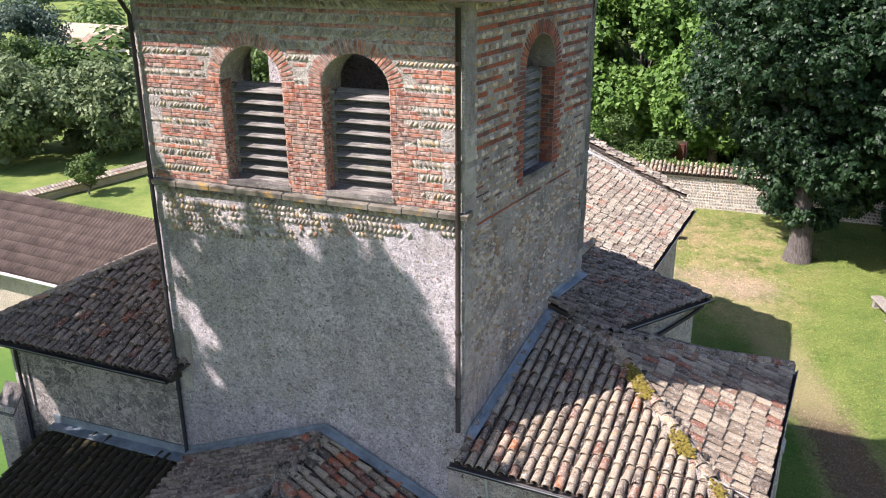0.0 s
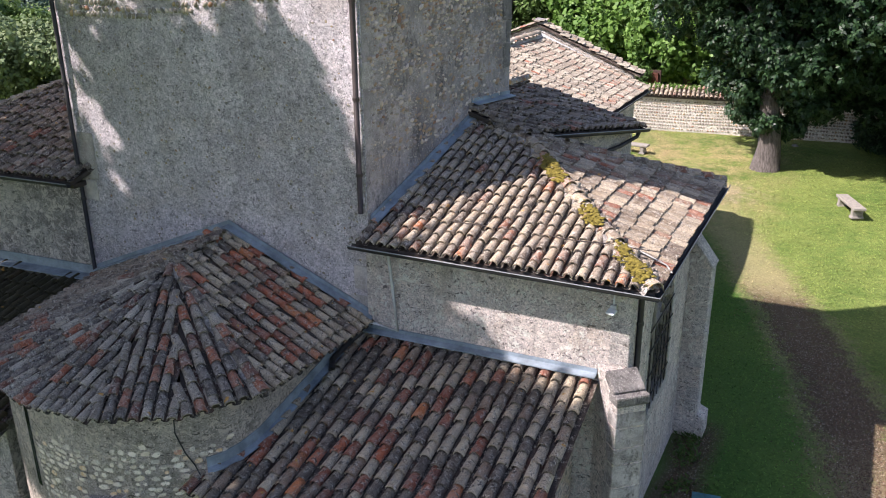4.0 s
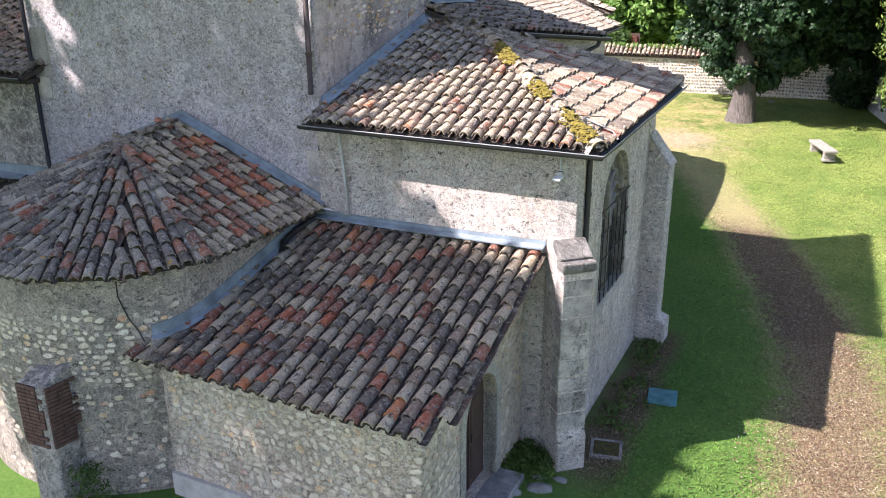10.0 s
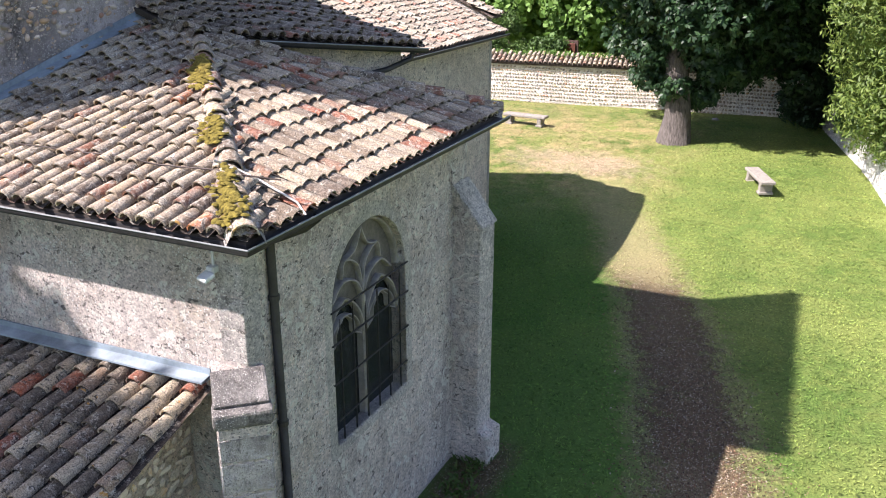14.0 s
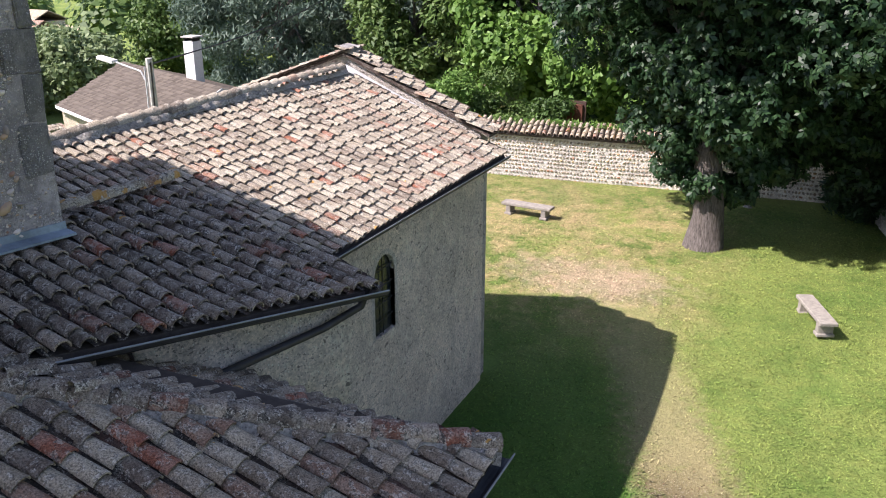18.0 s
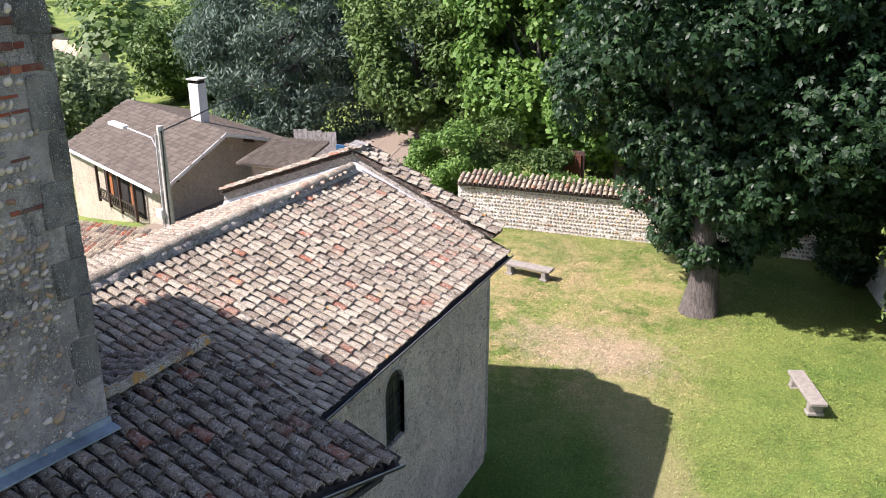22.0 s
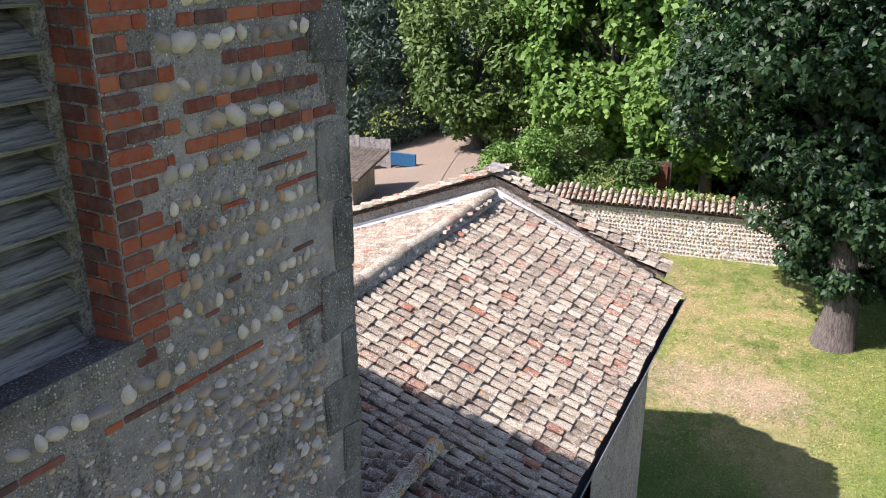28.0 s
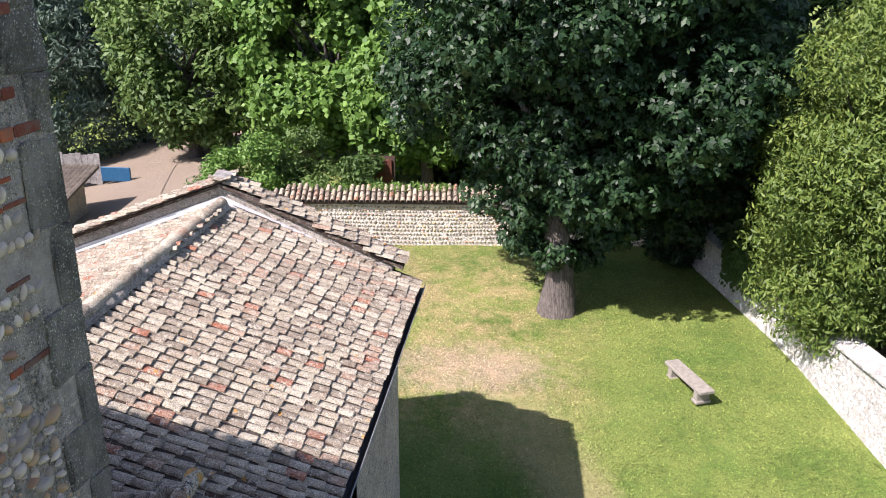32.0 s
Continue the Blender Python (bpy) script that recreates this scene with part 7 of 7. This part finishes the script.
rng = np.random.default_rng(12)
sp = [(x, y, ground_z(x, y) + 0.12) for x, y in zip(rng.uniform(-1.9, -1.0, 26), rng.uniform(12.0, 13.0, 26))]
sp += [(-0.55 + abs(rng.normal(0, 0.25)), y, 0.08) for y in rng.uniform(14, 19, 34)]
part("weeds", tufts(sp, 26, 0.14, 0.12, rng), weed_leaf, None, "weeds and ferns along the wall foot", kind="stuff", category="weeds")
sp = [(*GW.at(u, 0, d).xy, 2.95 + rng.uniform(0, 0.25)) for u, d in zip(rng.uniform(0.5, 12, 60), rng.uniform(0.5, 1.1, 60))]
part("wall_weeds", tufts(sp, 30, 0.2, 0.2, rng), leaf_bright, None, "leafy weeds behind the garden wall", kind="stuff", category="weeds")
sp = [(-7.7 + rng.normal(0, 0.12), 8.1 + rng.normal(0, 0.1), zz) for zz in rng.uniform(0.05, 1.0, 24)]
part("buttress_ivy", tufts(sp, 30, 0.1, 0.12, rng), leaf_ivy, abut, "dark ivy at the foot")
# dead leaves, straw and grit on the worn track and along the chapel foot
lm = Mat("leaf_litter", 0.95)
litter_mat = lm.done(lm.steps(lm.random(True), (0.0, (0.1, 0.06, 0.037)), (0.3, (0.18, 0.12, 0.072)), (0.5, (0.055, 0.036, 0.025)), (0.68, (0.24, 0.18, 0.115)), (0.8, (0.13, 0.068, 0.04)), (0.95, (0.36, 0.3, 0.23))))
ty = rng.triangular(6.0, 14.0, 29.0, 26000)
tx = 3.75 - 0.125 * np.maximum(ty - 17, 0) ** 1.35 + rng.normal(0, 0.75, 26000)
fy, fx = rng.uniform(12.6, 19.2, 2600), -0.55 + np.abs(rng.normal(0, 0.38, 2600))
tx, ty = np.concatenate([tx, fx]), np.concatenate([ty, fy])
clear = (tx > -0.75) | (ty > 21.2)
tx, ty = tx[clear], ty[clear]
tz = np.array([ground_z(a, b) for a, b in zip(tx, ty)]) + 0.015
tp = np.stack([tx, ty, tz], 1)
part("leaf_litter", leaf_mesh(tp, rng.normal(size=tp.shape) * 0.35 + np.array([0, 0, 1.0]), 0.043, 0.6, 0.0, rng), litter_mat, None, "dead leaves, straw and grit on the worn track", kind="stuff", category="leaf litter")
# grass blades over the lawn
gx, gy = rng.uniform(-14.0, 9.0, 285000), rng.uniform(6.0, 47.5, 285000)
keepg = ((gx > -0.2) | (gy > 31.9) | ((gy > 19.3) & (gx > -5.2) & ((gx > -2.6) | (gy > 21.5)))) & (np.abs(gx - (3.75 - 0.125 * np.maximum(gy - 17, 0) ** 1.35)) > rng.normal(0.7, 0.4, 285000) * (gy < 36)) & (gx < 3.4 + (48.5 - gy) * 0.237)
gx, gy = gx[keepg], gy[keepg]
gzv = 0.8 * np.clip((gy - 30) / 10.5, 0, 1) ** 2 * (3 - 2 * np.clip((gy - 30) / 10.5, 0, 1))
gp = np.stack([gx, gy, gzv + 0.02], 1)
part("grass", leaf_mesh(gp, rng.normal(size=gp.shape) * 0.6 + np.array([0, 0, 2.2]), 0.085, 0.3, -0.3, rng), blade_mat, None, "short mown grass blades on the lawn", kind="stuff", category="grass")


# ---- house, pole, yard and barn west of the nave ----
house = thing("house", (-34, 50, -1.5), "village house with brown tiled gable roof and cream walls", "house")
cream = plaster("cream_render", (0.66, 0.57, 0.44), (0.52, 0.45, 0.35), 0.0, 0.3, (0.56, 0.47, 0.36), 9.0, 0.2, 0.2, 0.4)
white_paint = simple("white_paint", (0.7, 0.69, 0.66), 0.6, 0, 0.15)
hd = Vector((-12.0, 5.2, 0))
gl_, gr_, gp_ = Vector((-29.1, 44.6, 1.15)), Vector((-29.0, 55.8, 1.2)), Vector((-29.4, 50.1, 2.85))
low = [Vector((v.x, v.y, -5)) for v in (gl_ + Vector((-0.4, 0.4, 0)), gr_ + Vector((-0.4, -0.4, 0)), gr_ + hd, gl_ + hd)]
topv = [gl_ + Vector((-0.4, 0.5, 0)), gr_ + Vector((-0.4, -0.4, 0)), gr_ + hd, gl_ + hd]
part("wall", solid([*low, *[Vector((v.x, v.y, 1.05)) for v in topv], gp_ + Vector((-0.4, 0, -0.12)), gp_ + hd], [(0, 1, 5, 8, 4), (1, 2, 6, 5), (2, 3, 7, 9, 6), (3, 0, 4, 7)]), cream, house)
brown_tiles = Mat("brown_interlocking_tile", 0.95)
bv = brown_tiles.noise(1.3, 5, 0.7)
bc = brown_tiles.ramp(brown_tiles.random(True), (0.0, (0.1, 0.083, 0.066)), (1.0, (0.18, 0.15, 0.12)))
bc = brown_tiles.mix(brown_tiles.ramp(bv, (0.45, 0.0), (0.7, 0.7)), bc, (0.15, 0.125, 0.105))
brown_tiles = brown_tiles.done(bc)


def far_roof(parent, poly, label, pitch=0.24, gauge=0.32, mat=None):
    """A distant tiled roof: a slab with ribbed courses as one mesh."""
    o, e, up, n = facet_frame(poly)
    flat2 = [((Vector(p) - o).dot(e), (Vector(p) - o).dot(up)) for p in poly]
    chunks = [slab(poly, 0.12)]
    base = Matrix.Identity(4)
    base.col[0], base.col[1], base.col[2] = (*e, 0), (*up, 0), (*n, 0)
    u = min(p[0] for p in flat2)
    w = pitch * 0.42
    while u < max(p[0] for p in flat2):
        v = min(p[1] for p in flat2)
        while v < max(p[1] for p in flat2):
            if inside((u, v + gauge / 2), flat2):
                m = Matrix.Translation(o + e * u + up * v) @ base
                chunks.append(([m @ Vector(p) for p in ((-w, 0, 0.02), (0, 0, 0.085), (w, 0, 0.02), (-w, gauge, 0.0), (0, gauge, 0.05), (w, gauge, 0.0), (-w, 0, -0.02), (w, 0, -0.02))], [(0, 1, 4, 3), (1, 2, 5, 4), (6, 7, 2, 1, 0)]))
            v += gauge
        u += pitch
    return part("roof", join(chunks), mat or brown_tiles, parent, label)


ovl = Vector((0.55, -0.15, 0))
far_roof(house, [tuple(gl_ + ovl + Vector((0, -0.4, -0.12))), tuple(gp_ + ovl), tuple(gp_ + hd), tuple(gl_ + hd + Vector((0, -0.4, -0.12)))], "weathered brown tile roof slope")
far_roof(house, [tuple(gp_ + ovl), tuple(gr_ + ovl + Vector((0, 0.5, -0.12))), tuple(gr_ + hd + Vector((0, 0.5, -0.12))), tuple(gp_ + hd)], "weathered brown tile roof slope")
for a, b in ((gl_ + ovl + Vector((0.03, -0.4, -0.16)), gp_ + ovl + Vector((0.03, 0, -0.05))), (gp_ + ovl + Vector((0.03, 0, -0.05)), gr_ + ovl + Vector((0.03, 0.5, -0.16)))):
    part("bargeboard", solid(*sweep([a, b], [(1, 0, 0)] * 2, [(0, 0.08), (0.04, 0.08), (0.04, -0.12), (0, -0.12)])), white_paint, house, "white painted bargeboard")
for k in range(5):
    t = (k + 0.5) / 5
    c = gl_.lerp(gp_, t * 2) if t < 0.5 else gp_.lerp(gr_, t * 2 - 1)
    part("purlin", solid(*box((c.x + 0.05, c.y, c.z - 0.28), (0.7, 0.14, 0.16))), wood_dark, house)
eav = [gl_ + Vector((0, -0.4, -0.16)), gl_ + hd + Vector((0, -0.4, -0.16))]
part("eaves_board", solid(*sweep(eav, [(-0.4, -0.9, 0)] * 2, [(0, 0.06), (0.04, 0.06), (0.04, -0.12), (0, -0.12)])), white_paint, house)
sface = Face(tuple((gl_ + hd).xy + Vector((0, 0.15))), tuple(gl_.xy + Vector((-0.4, 0.4))))
# no recess: a near-black panel on the wall paints the balcony's shade
part("loggia", bm_of(box((0, 0, 0), (5.2, 0.1, 2.0), sface.stand(8.0, -0.3, -0.03))), dark_in, house, "flat dark panel painting the balcony's shade")
for u in (5.4, 7.0, 8.6, 10.6):
    part("balcony_post", solid(*box((0, 0, 0), (0.14, 0.14, 2.2), sface.stand(u, -0.25, -0.5))), wood_dark, house)
for z in (-1.1, -0.55):
    part("balcony_rail", solid(*box((0, 0, 0), (5.4, 0.06, 0.1), sface.stand(8.0, z, -0.5))), pipe_mat, house)
for k in range(22):
    part("baluster", solid(*box((0, 0, 0), (0.09, 0.03, 0.6), sface.stand(5.5 + k * 0.24, -0.82, -0.5))), pipe_mat, house)
for u in (6.4, 9.4):
    part("shutter", solid(*box((0, 0, 0), (0.5, 0.05, 1.5), sface.stand(u, -0.3, -0.1))), simple("orange_brown_shutter", (0.3, 0.11, 0.04), 0.7, 0, 0.2), house)
ch = part("chimney", rounded(bm_of(box((-33.2, 53.0, 3.4), (0.75, 0.75, 3.0))), 0.02), white_paint, house, "white rendered chimney")
part("chimney_cap", solid(*box((-33.2, 53.0, 5.15), (0.9, 0.9, 0.08))), concrete, ch)
for s in (-0.3, 0.3):
    part("cap_leg", solid(*box((-33.2 + s, 53.0, 5.0), (0.1, 0.6, 0.22))), iron, ch)

pole = thing("street_lamp", (-20.8, 36.5, -1.5), "concrete pole with cables and a street lamp arm", "street lamp")
part("pole", solid(*tube([(-20.8, 36.5, -1.6), (-20.85, 36.5, 6.6)], [0.2, 0.13], 8)), concrete, pole)
part("arm", solid(*tube([(-20.85, 36.45, 5.4), (-21.3, 36.5, 6.1), (-22.6, 36.6, 6.35)], 0.035, 6)), grey_pipe, pole)
part("lamp_head", rounded(bm_of(box((0, 0, 0), (0.85, 0.3, 0.14), pose(-23.0, 36.6, 6.42, 0, 8, -5))), 0.04, 2), white_paint, pole)
for k, pts in enumerate(([(-20.75, 36.4, 6.4), (-20.5, 36.2, 6.5), (-20.65, 36.35, 6.0), (-20.72, 36.36, 4.0), (-20.66, 36.3, 0.0)], [(-20.95, 36.35, 6.3), (-20.98, 36.32, 3.0), (-20.95, 36.3, 0.0)])):
    part("cable", solid(*tube(pts, 0.03, 6)), (gutter_mat, grey_pipe)[k], pole)
part("junction_box", rounded(bm_of(box((-21.1, 36.3, 3.2), (0.3, 0.2, 0.35))), 0.02), white_paint, pole)
wire = [Vector((-20.75, 36.4, 6.4)).lerp(Vector((-33, 75, 9)), k / 12) - Vector((0, 0, 1.0 * math.sin(math.pi * k / 12))) for k in range(13)]
part("overhead_wire", solid(*tube(wire, 0.03, 5)), gutter_mat, pole, "twisted black overhead cable")

shed = thing("shed", (-21.5, 36, -1), "low tiled outbuilding beside the pole", "shed")
part("wall", bm_of(prism([(-30, 33.5), (-20.0, 34.5), (-20.4, 38.0), (-30, 37)], -4, 0.6)), cream, shed)
far_roof(shed, [(-30.3, 33.0, 0.5), (-19.6, 34.1, 0.5), (-20.1, 38.3, 1.6), (-30.3, 37.3, 1.6)], "reddish tiled shed roof", 0.25, 0.35, TILES["red"][1])
hut = thing("yard_hut", (-25.5, 50.5, 0.3), "small cream hut with a flat tiled roof in the yard", "hut")
part("wall", bm_of(prism([(-26.7, 49.3), (-24.3, 49.6), (-24.6, 52.4), (-27.0, 52.0)], -2, 1.7)), cream, hut)
far_roof(hut, [(-27.3, 48.7, 1.65), (-23.6, 49.0, 1.65), (-24.0, 53.0, 2.2), (-27.5, 52.6, 2.2)], "low brown tiled roof")
fence = thing("yard_fence", (-25, 57.5, 0.3), "grey timber gates beside a bright blue panel", "fence")
for k in range(9):
    part("board", solid(*box((-29.6 + k * 0.36, 57.8, 0.65), (0.34, 0.06, 1.6 + 0.1 * (k % 3)))), quoin_mat, fence)
part("blue_panel", rounded(bm_of(box((-25.6, 57.6, 0.45), (1.7, 0.12, 0.8))), 0.02), simple("blue_tarpaulin", (0.02, 0.09, 0.18), 0.5, 0, 0.2), fence, "bright blue panel")
gatepost = thing("garden_door", (-9.7, 52.6, 1), "rusty brown garden door under the trees", "door")
part("leaf", rounded(bm_of(box((-9.7, 52.6, 2.0), (1.1, 0.12, 2.2))), 0.02), simple("rust_brown", (0.12, 0.045, 0.03), 0.8, 0, 0.4), gatepost)
part("frame", solid(*box((-9.7, 52.7, 2.05), (1.35, 0.12, 2.4))), wood_dark, gatepost)
barn_tiles = simple("ribbed_barn_tile", (0.1, 0.074, 0.06), 0.95, 0, 0.45, 1.5, 0.5)
barn = thing("barn", (-38, 26, -2), "long barn with a brown ribbed tile roof", "barn")
part("wall", bm_of(prism([(-52, 24.1), (-25.5, 23.9), (-25.5, 30.5), (-52, 30.8)], -6, 1.3)), cream, barn)
far_roof(barn, [(-52.5, 23.6, 1.25), (-25.0, 23.4, 1.25), (-25.0, 27.0, 3.3), (-52.5, 27.3, 3.3)], "brown ribbed tile roof slope", 0.22, 0.55, barn_tiles)
far_roof(barn, [(-25.0, 27.0, 3.3), (-25.0, 31.0, 1.2), (-52.5, 31.3, 1.2), (-52.5, 27.3, 3.3)], "brown ribbed tile roof slope", 0.22, 0.55, barn_tiles)
part("gutter", solid(*sweep([(-52.5, 23.5, 1.15), (-25, 23.3, 1.15)], [(0, -1, 0)] * 2, GUTTER)), white_paint, barn)
lw = thing("lawn_wall", (-55, 50, -5), "low garden wall with tile coping round the west lawn", "wall")
WF = Face((-57.0, 38.5), (-53.0, 60.2))
part("wall", bm_of(prism([tuple(WF.at(0, 0).xy), tuple(WF.at(WF.len, 0).xy), tuple(WF.at(WF.len, 0, 0.4).xy), tuple(WF.at(0, 0, 0.4).xy)], -6, -3.5)), cream, lw)
far_roof(lw, [tuple(WF.at(0, -3.5, -0.2)), tuple(WF.at(WF.len, -3.5, -0.2)), tuple(WF.at(WF.len, -3.2, 0.6)), tuple(WF.at(0, -3.2, 0.6))], "tile coping", 0.3, 0.4, TILES["pale"][1])
for k, (x, y, w, d, h, tone) in enumerate(((-140, 128, 16, 9, 5.5, 0), (-131, 122, 9, 8, 4.5, 1), (-118, 121, 8, 7, 3.5, 0), (-98, 150, 12, 9, 5, 1), (-86, 140, 10, 9, 5, 0), (-82, 128, 12, 8, 4, 1))):
    g = ground_z(x, y)
    vh = thing("village_house", (x, y, g), "distant village house with a red-brown tiled roof", "house", "village houses")
    vw = part("wall", bm_of(prism([(x - w / 2, y - d / 2), (x + w / 2, y - d / 2), (x + w / 2, y + d / 2), (x - w / 2, y + d / 2)], g - 2, g + h)), (cream, white_paint)[tone], vh)
    for s in (-1, 1):
        poly = [(x - w / 2 - 0.5, y + s * (d / 2 + 0.5), g + h - 0.1), (x + w / 2 + 0.5, y + s * (d / 2 + 0.5), g + h - 0.1), (x + w / 2 + 0.5, y, g + h + 2), (x - w / 2 - 0.5, y, g + h + 2)]
        part("roof", solid(*slab(poly if s < 0 else poly[::-1], 0.2)), TILES[("red", "grey")[k % 2]][1], vh)
    for q in range(3):
        part("window", solid(*box((x - w * 0.3 + q * w * 0.3, y - d / 2 - 0.03, g + h * 0.55), (1.1, 0.1, 1.5))), glass, vh)
